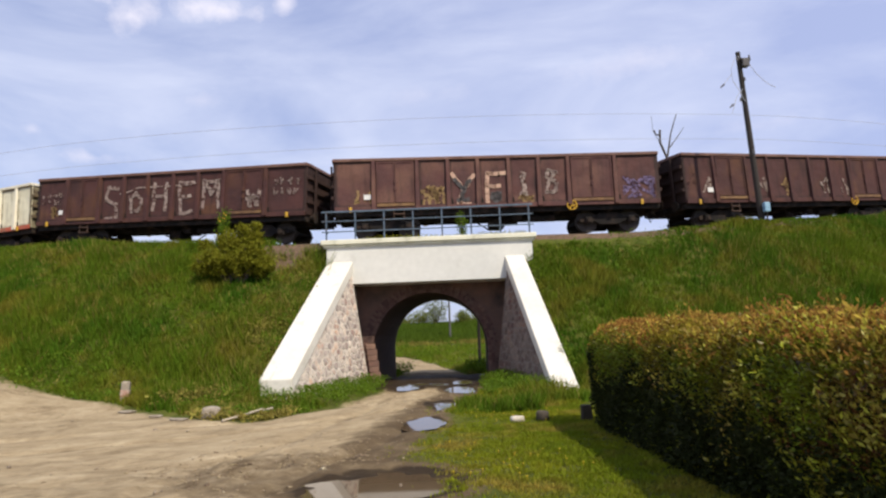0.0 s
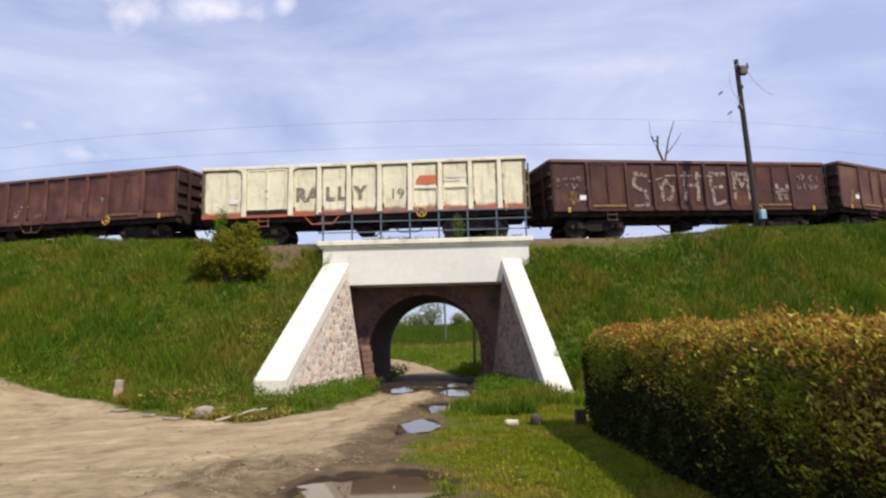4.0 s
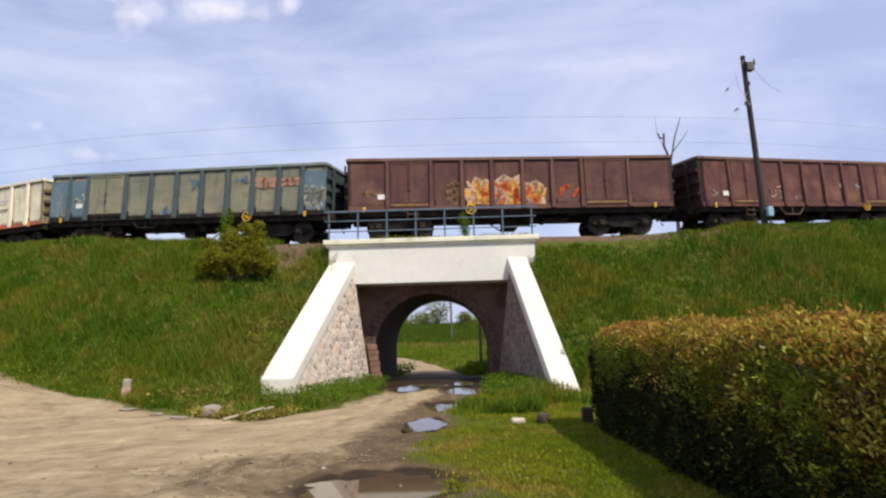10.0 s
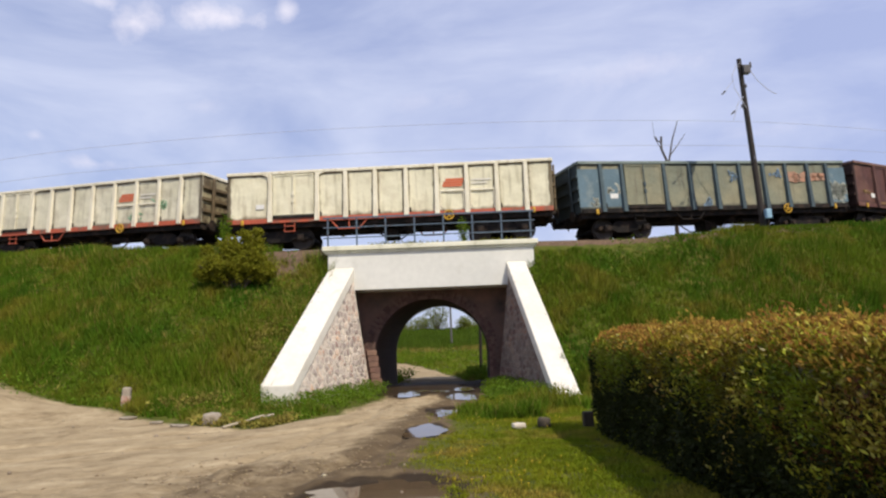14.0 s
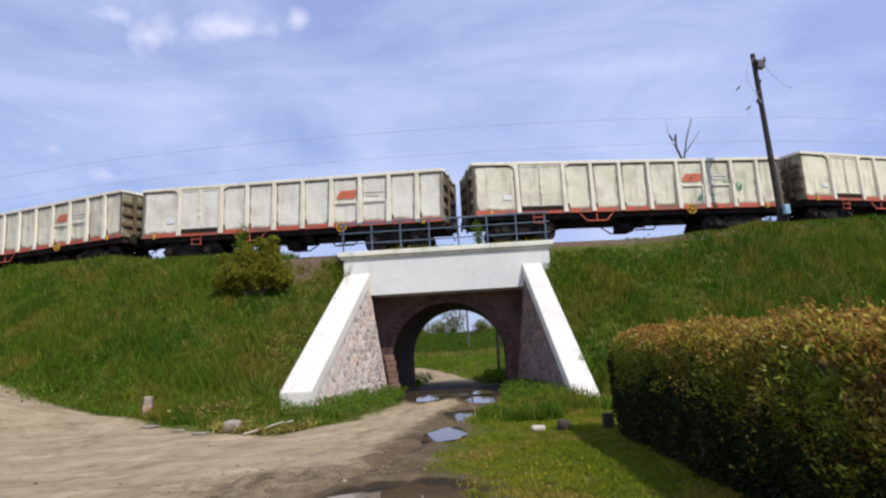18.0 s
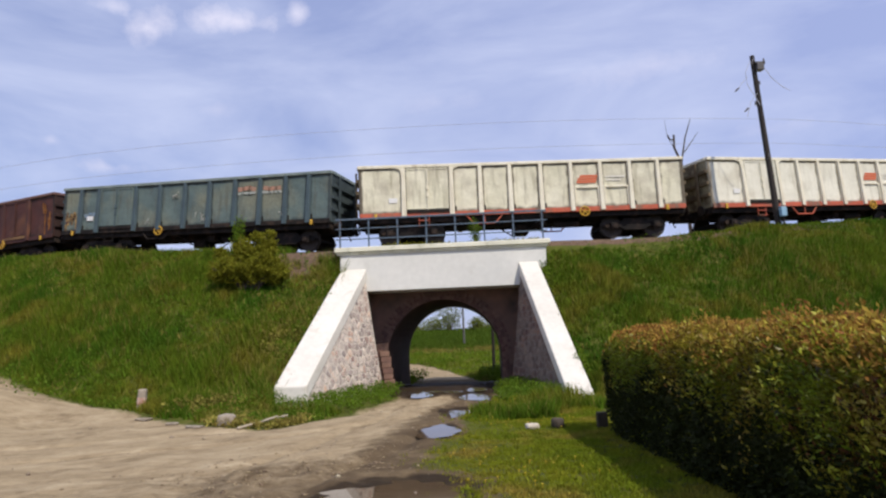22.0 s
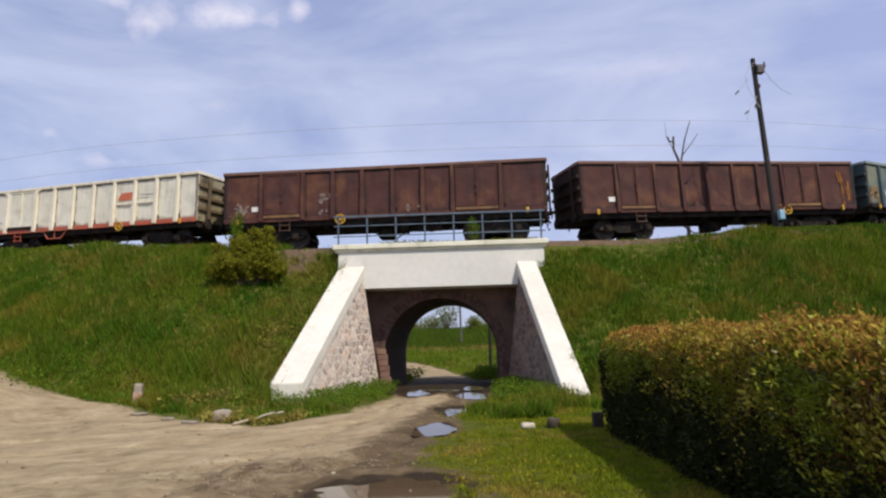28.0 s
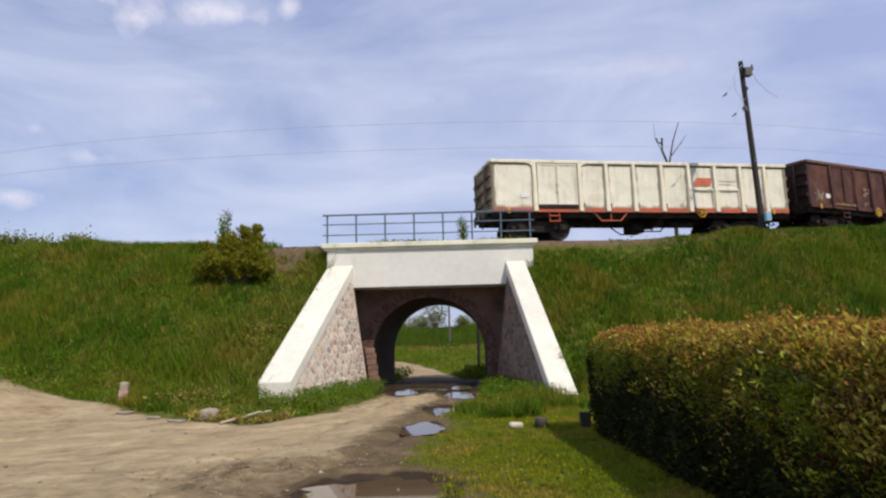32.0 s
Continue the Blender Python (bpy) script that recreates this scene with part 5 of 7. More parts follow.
        part("air_hose", dressed("air_hose", hose_mesh, M["black"]), None, w, m=pose(s * e, s * 0.35, 0.9, 0, 0, 0 if s > 0 else 180))
        bg = part("bogie", dressed("bogie", bogie_frame, M["black"]), None, w, m=pose(s * 4.5, 0, 0))
        for x in (-0.9, 0.9):
            ws = part("wheelset", dressed("wheelset", wheelset_mesh, M["wheel"]), None, bg, m=pose(x, 0, 0.46))
            WHEELS.append(ws)
            for y in (-1.13, 1.13):
                part("axle_box", dressed("axle_box", axle_box, M["black"]), None, bg, m=pose(x, y, 0.46, 0, 0, 0 if y < 0 else 180))
    part("underframe", dressed("underframe", underframe, M["black"]), None, w)
    part("air_tank", dressed("air_tank", air_tank, M["black"]), None, w)
    part("brake_cylinder", dressed("brake_cylinder", brake_cylinder, M["black"]), None, w)
    for y in (-0.8, 0.8):
        part("brake_linkage", dressed("brake_linkage", brake_linkage, M["black"]), None, w, m=pose(0, y, 0))
    return w


WHEELS = []
WAGONS = []
BROWN = "rusty brown open goods wagon"
CREAM = "stained cream goods wagon with red sill"


def make_train():
    spec = {
        1: ("brown", "brown_dull", "brown_dull", "dark brown open goods wagon with pale letters sprayed on its side"),
        2: ("brown", "brown", "brown", BROWN + " with large pale sprayed letters"),
        3: ("brown", "brown_dull", "brown_dull", "dark brown open goods wagon with a row of pale sprayed letters"),
        4: ("cream", "cream", "cream_rib", CREAM + " and dark sprayed lettering"),
        5: ("brown", "brown_red", "brown_red", "red-brown open goods wagon with faded paint"),
        6: ("brown", "brown", "brown", BROWN + " with an orange and red sprayed mural"),
        7: ("slate", "slate_olive", "slate_rib", "weathered olive-grey open goods wagon with sprayed patches"),
        8: ("cream", "cream", "cream_rib", CREAM + " and an orange mark"),
        9: ("cream", "cream_grimy", "cream_rib", CREAM + " and green scribbles"),
        10: ("cream", "cream_pale", "cream_rib", CREAM + " and an orange mark"),
        11: ("cream", "cream_grimy", "cream_rib", CREAM + " and an orange mark"),
        12: ("slate", "slate", "slate_rib", "weathered grey-blue open goods wagon with two orange marks"),
        13: ("brown", "brown_dark", "brown_dark", "red-brown open goods wagon with rust streaks"),
        14: ("brown", "brown_dark", "brown_dark", "dark brown open goods wagon with pale square marks"),
        15: ("cream", "cream_pale", "cream_rib", CREAM + ", last of the train"),
    }
    for i in range(1, 16):
        kind, sheet, rib, label = spec[i]
        cream = kind == "cream"
        w = wagon(kind, M[sheet], M[rib], M["red_sill"] if cream else (M[sheet] if kind == "brown" else M["black"]), label, step_mat=M["red_sill"] if cream else (M["rail"] if kind == "brown" else None), brace=(cream or i in (5, 7, 12)), wheel_x={"brown": 2.9, "cream": 2.4, "slate": 3.2}[kind] - (4.6 if i in (6, 12, 14) else 0))
        WAGONS.append(w)
        if cream:
            for k in (0, 1):
                x0 = (1.95, 3.15)[k] + 0.12
                part("side_hatch", dressed("side_hatch", lambda: box(box(boxed(0.0, 0.98, -0.045, -0.001, SIDE_Z0 + 0.92, SIDE_Z0 + 1.0, bevel=0.01), 0.0, 0.05, -0.04, -0.001, SIDE_Z0 + 0.16, SIDE_Z0 + 0.918), 0.93, 0.98, -0.04, -0.001, SIDE_Z0 + 0.16, SIDE_Z0 + 0.918), M["cream_rib"]), None, w, m=pose(x0, -HALF_W, 0))
            part("owner_mark", dressed("owner_mark", lambda: strokes([((2.22, 2.30), (2.92, 2.30)), ((2.26, 2.42), (2.96, 2.42)), ((2.35, 2.54), (3.00, 2.54))], 0.11), M["logo_red"]), None, w, "faded orange-red mark", m=Matrix.Translation((0, -HALF_W - 0.006, 0)))
            part("owner_bar", dressed("owner_bar", lambda: strokes([((3.36, 2.5), (4.14, 2.5)), ((3.36, 2.36), (3.95, 2.36))], 0.07), M["logo_pale"]), None, w, "pale faded bars", m=Matrix.Translation((0, -HALF_W - 0.006, 0)))
    return WAGONS


make_train()
PALE = "pale sprayed lettering"
# sprayed letters and marks, wagon by wagon
w = WAGONS[1]
for ch, x in zip("YFI", (-1.85, -0.62, 0.78)):
    spray(w, "sprayed_letter", GLYPH[ch], (x, SIDE_Z0 + 0.12 + (0.35 if ch == "I" else 0)), (0.85 if ch != "I" else 0.5, 1.25 if ch != "I" else 0.85), 0.16, M["pink_spray"] if ch != "I" else M["pale_spray"], PALE)
spray(w, "sprayed_letter", GLYPH["B"], (1.92, SIDE_Z0 + 0.55), (0.5, 0.9), 0.14, M["pale_spray"], PALE)
spray(w, "sprayed_shadow", GLYPH["Y"], (-1.73, SIDE_Z0 + 0.3), (0.62, 0.85), 0.16, M["dark_paint"], "dark fill of a sprayed letter", y=-HALF_W - 0.012)
spray(w, "sprayed_shadow", [((0.3, 0.5), (0.8, 0.5)), ((0.3, 0.25), (0.8, 0.25)), ((0.55, 0.05), (0.75, 0.4))], (-0.52, SIDE_Z0 + 0.1), (0.75, 0.9), 0.17, M["dark_paint"], "dark fill of a sprayed letter", y=-HALF_W - 0.012)
spray(w, "sprayed_tag", scrawl(3, 22), (-3.05, SIDE_Z0 + 0.15), (0.85, 0.75), 0.11, M["ochre_spray"], "ochre sprayed scribble")
spray(w, "sprayed_tag", scrawl(4, 14), (-5.75, SIDE_Z0 + 0.25), (0.75, 0.55), 0.10, M["ochre_spray"], "ochre sprayed scribble")
spray(w, "sprayed_tag", scrawl(5, 26), (5.1, SIDE_Z0 + 0.2), (1.2, 0.9), 0.10, M["violet_spray"], "violet sprayed scribble")
spray(w, "sprayed_tag", scrawl(6, 14), (0.75, SIDE_Z0 + 0.12), (0.6, 0.35), 0.10, M["ochre_spray"], "pale sprayed scribble")
w = WAGONS[2]
for ch, x, z, sx, sz in (("S", -3.0, 0.1, 0.8, 1.5), ("O", -1.75, 0.35, 0.72, 0.95), ("H", -0.6, 0.45, 0.8, 1.15), ("E", 0.68, 0.25, 0.75, 1.35), ("M", 1.82, 0.45, 0.82, 1.15), ("U", 3.0, 0.45, 0.6, 0.75), ("W", 3.92, 0.45, 0.62, 0.6)):
    out = -HALF_W - (0.068 if x > 3 else 0.006)
    spray(w, "sprayed_letter", GLYPH[ch], (x, SIDE_Z0 + z), (sx, sz), 0.15, M["pale_spray"], PALE, y=out)
spray(w, "sprayed_link", [((0, 0.2), (0.25, 0.9)), ((0.25, 0.9), (1, 1))], (-2.2, SIDE_Z0 + 1.15), (3.6, 0.35), 0.06, M["pale_spray"], "pale line linking the sprayed letters")
spray(w, "sprayed_tag", scrawl(8, 14), (-5.75, SIDE_Z0 + 0.3), (0.6, 0.45), 0.10, M["ochre_spray"], "ochre sprayed scribble")
for row in (0, 1):
    for k in range(5):
        spray(w, "sprayed_mark", scrawl(200 + 10 * row + k, 4), (-6.3 + 0.29 * k, SIDE_Z0 + 1.22 - 0.32 * row), (0.2, 0.2), 0.055, M["pale_spray"], "small pale sprayed mark")
    for k in range(4):
        spray(w, "sprayed_mark", scrawl(240 + 10 * row + k, 5), (5.05 + 0.31 * k, SIDE_Z0 + 1.28 - 0.42 * row), (0.22, 0.28), 0.06, M["pale_spray"], "small pale sprayed mark")
w = WAGONS[0]
for k, x in enumerate((-5.6, -2.6, -1.5, -0.2, 1.0, 2.2)):
    spray(w, "sprayed_tag", scrawl(20 + k, 8), (x, SIDE_Z0 + 0.25), (0.7, 0.8), 0.08, M["pale_spray"] if k != 2 else M["ochre_spray"], PALE)
w = WAGONS[3]
for ch, x in zip("RALLY", (-2.68, -2.22, -1.46, -0.98, -0.28)):
    lettering(w, ch, x, SIDE_Z0 + 0.60, 0.76, M["worn_paint"], "dark sprayed lettering", 0.03)
lettering(w, "19", 1.12, SIDE_Z0 + 0.55, 0.62, M["worn_paint"], "faded dark number", 0.0)
w = WAGONS[4]
spray(w, "sprayed_tag", scrawl(31, 6), (-5.95, SIDE_Z0 + 0.4), (0.8, 0.35), 0.06, M["pale_spray"], "pale sprayed scribble")
spray(w, "sprayed_tag", scrawl(32, 8), (-2.75, SIDE_Z0 + 0.3), (0.8, 0.5), 0.07, M["pale_spray"], "pale sprayed scribble")
for x in (-4.6, 3.3):
    spray(w, "painted_stripe", [((0, 1), (1, 0))], (x, SIDE_Z0 + 0.35), (0.4, 0.35), 0.1, M["orange_spray"], "orange slanted stripe")
for k, (x, z, mat) in enumerate(((0.0, 0.80, "grey_spray"), (1.2, 0.84, "grey_spray"), (2.3, 0.80, "grey_spray"), (-2.4, 0.72, "pink_spray"), (-1.45, 0.28, "pale_spray"))):
    spray(w, "faded_smudge", scrawl(140 + k, 7), (x, SIDE_Z0 + z), (0.5, 0.2), 0.06, M[mat], "faded pale smudge")
w = WAGONS[5]
for k, (x0_, x1_, z_, c) in enumerate(((-1.75, -0.95, 0.3, "orange_spray"), (-1.8, -0.95, 0.62, "orange_spray"), (-1.5, -0.95, 0.92, "pink_spray"), (-0.68, 0.28, 0.25, "orange_spray"), (-0.68, 0.28, 0.55, "red_spray"), (-0.68, 0.28, 0.85, "orange_spray"), (-0.62, 0.25, 1.12, "pink_spray"), (0.55, 1.15, 0.3, "pink_spray"), (0.55, 1.2, 0.62, "orange_spray"), (0.55, 1.05, 0.9, "pink_spray"))):
    spray(w, "sprayed_fill", [((0, 0), (1, 0))], (x0_, SIDE_Z0 + z_), (x1_ - x0_, 1.0), 0.36, M[c], "orange and red sprayed mural", y=-HALF_W - 0.003 - 0.0002 * k)
for k, (x, c) in enumerate(((-1.88, "pink_spray"), (-1.6, "orange_spray"), (-0.7, "orange_spray"), (-1.2, "red_spray"), (-0.3, "orange_spray"), (-0.55, "red_spray"), (0.3, "pink_spray"), (0.2, "orange_spray"), (-0.8, "pink_spray"), (0.1, "red_spray"))):
    spray(w, "sprayed_mural", scrawl(40 + k, 12), (x, SIDE_Z0 + 0.08), (0.9, 1.18 - 0.04 * k), 0.11, M[c], "orange and red sprayed mural", y=-HALF_W - 0.006 - 0.003 * k)
spray(w, "sprayed_tag", scrawl(52, 10), (1.95, SIDE_Z0 + 0.4), (0.8, 0.5), 0.09, M["red_spray"], "faded red scribble")
spray(w, "sprayed_tag", scrawl(50, 18), (-3.0, SIDE_Z0 + 0.15), (0.75, 0.95), 0.14, M["ochre_spray"], "ochre sprayed scribble")
spray(w, "sprayed_tag", scrawl(51, 8), (-6.0, SIDE_Z0 + 0.4), (0.9, 0.4), 0.07, M["ochre_spray"], "ochre sprayed scribble")
w = WAGONS[6]
for x0_, x1_ in ((-6.46, -5.72), (-5.46, -4.76), (5.70, 6.46)):
    part("repainted_panel", strokes([((x0_ + 0.01, SIDE_Z0 + z_), (x1_ - 0.01, SIDE_Z0 + z_)) for z_ in (0.4, 0.8, 1.2, 1.6)], 0.402), M["panel_blue"], w, "bluish repainted panel", m=Matrix.Translation((0, -HALF_W - 0.004, 0)))
for x in (3.55, 4.66):
    spray(w, "painted_patch", [((0, 0.62), (1, 0.62)), ((0, 0.15), (1, 0.15))], (x, SIDE_Z0 + 1.22), (0.8, 0.4), 0.22, M["faded_orange"], "faded salmon painted patch")
spray(w, "sprayed_blob", scrawl(67, 26), (5.72, SIDE_Z0 + 0.35), (0.78, 0.75), 0.17, M["grey_spray"], "whitish sprayed blob", y=-HALF_W - 0.010)
spray(w, "sprayed_tag", scrawl(60, 12), (5.75, SIDE_Z0 + 0.1), (0.65, 0.9), 0.09, M["grey_spray"], "pale sprayed scribble")
for k, (x, z) in enumerate(((-6.4, 0.1), (-5.4, 0.7), (-1.15, 0.05), (0.25, 1.2), (2.5, 1.35))):
    spray(w, "sprayed_tag", scrawl(61 + k, 7), (x, SIDE_Z0 + z), (0.6, 0.5), 0.1, M["blue_spray"] if k > 1 else M["grey_spray"], "sprayed scribble")
w = WAGONS[8]
spray(w, "sprayed_tag", scrawl(70, 12), (2.75, SIDE_Z0 + 0.25), (0.75, 0.35), 0.07, M["mint_spray"], "mint green sprayed scribble")
spray(w, "sprayed_tag", scrawl(71, 14), (3.95, SIDE_Z0 + 0.65), (0.8, 0.5), 0.08, M["mint_spray"], "mint green sprayed scribble")
w = WAGONS[11]
for x in (2.38, 3.54):
    spray(w, "painted_patch", [((0, 0.5), (1, 0.5))], (x, SIDE_Z0 + 1.36), (0.75, 0.4), 0.18, M["faded_orange"], "faded orange mark")
    spray(w, "painted_patch", [((0, 0.5), (1, 0.5))], (x, SIDE_Z0 + 1.20), (0.75, 0.4), 0.11, M["grey_spray"], "faded pale mark")
spray(w, "painted_patch", [((0, 0.5), (1, 0.5))], (-5.3, SIDE_Z0 + 0.62), (0.55, 0.4), 0.16, M["blue_spray"], "small blue painted patch")
spray(w, "sprayed_tag", scrawl(80, 9), (-6.35, SIDE_Z0 + 0.15), (0.6, 0.8), 0.10, M["ochre_spray"], "ochre sprayed scribble")
spray(w, "sprayed_tag", scrawl(81, 6), (-2.2, SIDE_Z0 + 0.25), (0.4, 0.25), 0.06, M["grey_spray"], "pale sprayed smudge")
for x, z in ((0.25, 0.3), (-0.9, 1.3), (4.0, 0.3)):
    spray(w, "sprayed_tag", scrawl(int(82 + x), 6), (x, SIDE_Z0 + z), (0.6, 0.35), 0.07, M["grey_spray"], "pale sprayed smudge")
w = WAGONS[12]
for k, (x, z, sx, sz) in enumerate(((5.75, 0.15, 0.22, 1.7), (6.05, 0.35, 0.2, 1.0), (3.1, 0.05, 0.5, 0.7), (1.9, 0.03, 1.4, 0.22))):
    spray(w, "rust_streak", scrawl(85 + k, 7), (x, SIDE_Z0 + z), (sx, sz), 0.07, M["rust_run"], "orange rust streak")
w = WAGONS[13]
spray(w, "sprayed_tag", scrawl(90, 10), (-6.1, SIDE_Z0 + 0.3), (0.55, 0.5), 0.09, M["pale_spray"], "pale sprayed scribble")
for z in (0.1, 0.7):
    spray(w, "painted_square", scrawl(91 + int(z * 10), 6), (-2.75, SIDE_Z0 + z), (0.75, 0.4), 0.12, M["pale_spray"], "pale painted patch")
spray(w, "sprayed_tag", scrawl(95, 6), (1.0, SIDE_Z0 + 0.2), (0.6, 0.3), 0.07, M["pale_spray"], "pale sprayed scribble")


# the bodies are drawn out to their full length; the buffers nearly touch
PITCH, STRETCH = 14.244, 1.030
# slack and stretch of the couplings, wagon by wagon
SLACK = (-0.14, -0.13, -0.10, 0.05, 0.0, -0.13, 0.09, 0.17, 0.11, 0.09, 0.06, 0.06, 0.07, -0.10, -0.23)
for ob in [o for w in WAGONS for o in w.children]:
    ob.location.x *= STRETCH
    kind = ob.name.split(".")[0]
    if kind != "bogie":
        ob.scale.x = 0.55 if kind in ("buffer", "coupler", "air_hose") else STRETCH
# ---- plants ----
def sheet_mesh(name, verts, tris, material, quads=None):
    """A mesh from arrays of vertices and faces."""
    me = bpy.data.meshes.new(name)
    me.vertices.add(len(verts))
    me.vertices.foreach_set("co", np.ascontiguousarray(verts, np.float32).ravel())
    loops = tris.ravel() if quads is None else np.concatenate([tris.ravel(), quads.ravel()])
    starts = np.arange(len(tris)) * 3
    if quads is not None:
        starts = np.concatenate([starts, len(tris) * 3 + np.arange(len(quads)) * 4])
    me.loops.add(len(loops))
    me.loops.foreach_set("vertex_index", loops.astype(np.int32))
    me.polygons.add(len(starts))
    me.polygons.foreach_set("loop_start", starts.astype(np.int32))
    me.update(calc_edges=True)
    me.materials.append(material)
    return me


def blades(name, p, height, width, per, spread, lean, material, bent=False):
    """Tufts of grass blades at the points p; height holds one value a tuft."""
    n = len(p) * per
    base = np.repeat(p, per, 0) + np.concatenate([rng.normal(0, spread, (n, 2)), np.full((n, 1), -0.02)], 1)
    h = np.repeat(height, per) * rng.uniform(0.55, 1.15, n)
    a = rng.uniform(0, 2 * np.pi, n)
    side = np.stack([np.cos(a), np.sin(a), np.zeros(n)], 1) * (width * rng.uniform(0.6, 1.3, n))[:, None]
    b = rng.uniform(0, 2 * np.pi, n)
    bend = np.stack([np.cos(b), np.sin(b), np.zeros(n)], 1) * (h * lean * rng.uniform(0.2, 1.2, n))[:, None]
    up = np.stack([np.zeros(n), np.zeros(n), h], 1)
    i = np.arange(n)
    if not bent:
        v = np.stack([base - side, base + side, base + up + bend], 1).reshape(-1, 3)
        return sheet_mesh(name, v, np.stack([3 * i, 3 * i + 1, 3 * i + 2], 1), material)
    mid = base + up * 0.6 + bend * 0.3
    tip = base + up * 0.95 + bend
    v = np.stack([base - side, base + side, mid - side * 0.8, mid + side * 0.8, tip], 1).reshape(-1, 3)
    return sheet_mesh(name, v, np.stack([5 * i + 2, 5 * i + 3, 5 * i + 4], 1), material, np.stack([5 * i, 5 * i + 1, 5 * i + 3, 5 * i + 2], 1))


def leaves(name, p, size, material, up=0.3, slim=0.45, out=None):
    """Single leaves, folded along the middle, at the points p; out: the way they face."""
    n = len(p)
    d = rng.normal(0, 1, (n, 3))
    if out is not None:
        d += out * 1.1
    d[:, 2] += up
    d /= np.linalg.norm(d, axis=1)[:, None]
    t = np.cross(d, rng.normal(0, 1, (n, 3)))
    t /= np.linalg.norm(t, axis=1)[:, None]
    s = (size * rng.uniform(0.6, 1.35, n))[:, None]
    nrm = np.cross(d, t)
    v = np.stack([p, p + d * s * 0.5 + t * s * slim * 0.5 + nrm * s * 0.06, p + d * s, p + d * s * 0.5 - t * s * slim * 0.5 + nrm * s * 0.06], 1).reshape(-1, 3)
    i = np.arange(n) * 4
    return sheet_mesh(name, v, np.concatenate([np.stack([i, i + 1, i + 2], 1), np.stack([i, i + 2, i + 3], 1)]), material)


def sample(n, x0, x1, y0, y1):
    x, y = rng.uniform(x0, x1, n), rng.uniform(y0, y1, n)
    return x, y


def on_ground(x, y):
    return np.stack([x, y, ground_height(x, y)], 1)


def in_cut(x, y, pad=0.0):
    u, v = bridge_uv(x, y)
    return (u > wing_edge(v, -1) - pad) & (u < wing_edge(v, 1) + pad) & (v > -6) & (v < TUNNEL_LEN + 6)


def across(x, y):
    return (y - track_y(x)) / np.hypot(1, track_slope(x))


def on_wing(x, y):
    u, v = bridge_uv(x, y)
    near = np.minimum(np.abs(u - wing_edge(v, -1)), np.abs(u - wing_edge(v, 1)))
    return (near < 0.37) & (v > -5.6) & (v < 0.4)


def slope_grass():
    x, y = sample(108000, -19.5, 22.5, 13.2, 28)
    d = across(x, y)
    r = road_depth(x, y)
    u, v = bridge_uv(x, y)
    keep = (d < -3.5 - 0.3 * wavy(x, y, 1.1)) & (d > -13.5) & (r < -0.15) & ~in_cut(x, y, 0.1) & ~on_wing(x, y)
    keep &= ~((d > -4.75) & (u > -5.6) & (u < 6.5 + wavy(x, y, 1.5)))
    keep &= (ground_height(x, y) > 0.12) | (r < -0.35)
    keep &= ~((x > 2.4) & (y < 14.5))
    bald = np.exp(-((u + 5.2) / 1.6) ** 2) * smooth(d, -6.2, -5.2)
    keep &= rng.uniform(0, 1, len(x)) > bald * 0.85
    x, y, d, r, u = x[keep], y[keep], d[keep], r[keep], u[keep]
    patch = 0.5 + 0.5 * wavy(x, y, 0.8, 5.0) * 0.6 + 0.4 * wavy(x, y, 2.1, 2.0)
    h = 0.17 + 0.38 * np.clip(patch, 0, 1.2) ** 1.6 - 0.08 * smooth(-d, 10, 12)
    h *= 1 - 0.45 * np.exp(-(r / 0.7) ** 2)
    h *= 1 - 0.62 * smooth(d, -6.2, -4.6) * smooth(u, 3.0, 3.6) * (1 - smooth(u, 7, 12)) - 0.3 * smooth(d, -5.6, -4.4) * (u > 7)
    dry = (rng.uniform(0, 1, len(x)) < 0.05 + 0.30 * np.exp(-((u + 4.6) / 1.2) ** 2) + 0.10 * (wavy(x, y, 0.55, 9.0) > 0.45))
    for name, sel, mat, lab in (("tall_grass", ~dry, "grass", "tall green grass on the railway embankment"), ("dry_grass", dry, "grass_dry", "dry yellowish grass stalks among the green")):
        p = on_ground(x[sel], y[sel])
        me = blades(name, p, h[sel] * (1.15 if sel is dry else 1.0), 0.022, 6 if sel is not dry else 4, 0.06, 0.6, M[mat])
        tagged(part(name, me, None), lab, "grass", kind="stuff")


slope_grass()


def lawn():
    x, y = sample(70000, -0.9, 5.4, 1.5, 21)
    r = road_depth(x, y)
    edge = -0.10 - 0.35 * np.abs(wavy(x, y, 3.1, 1.0)) + 0.5 * (rng.uniform(0, 1, len(x)) < 0.10)
    u, v = bridge_uv(x, y)
    keep = (r < edge) & (v < -0.1) & ((u < wing_edge(v, 1) - 0.42)) & (land(x, y) < 1.2)
    keep &= (rng.uniform(0, 1, len(x)) < (smooth(-r, 0.0, 1.5) * 0.85 + 0.12) * (0.55 + 0.45 * (wavy(x, y, 2.6, 2.0) > -0.25)))
    x, y, r = x[keep], y[keep], r[keep]
    h = 0.05 + 0.035 * (0.5 + 0.5 * wavy(x, y, 1.7, 4.0)) + 0.10 * smooth(y, 12.5, 16)
    me = blades("short_grass", on_ground(x, y), h, 0.007, 6, 0.035, 0.6, M["lawn"], bent=True)
    tagged(part("short_grass", me, None), "short bright grass beside the dirt track", "grass", kind="stuff")


lawn()


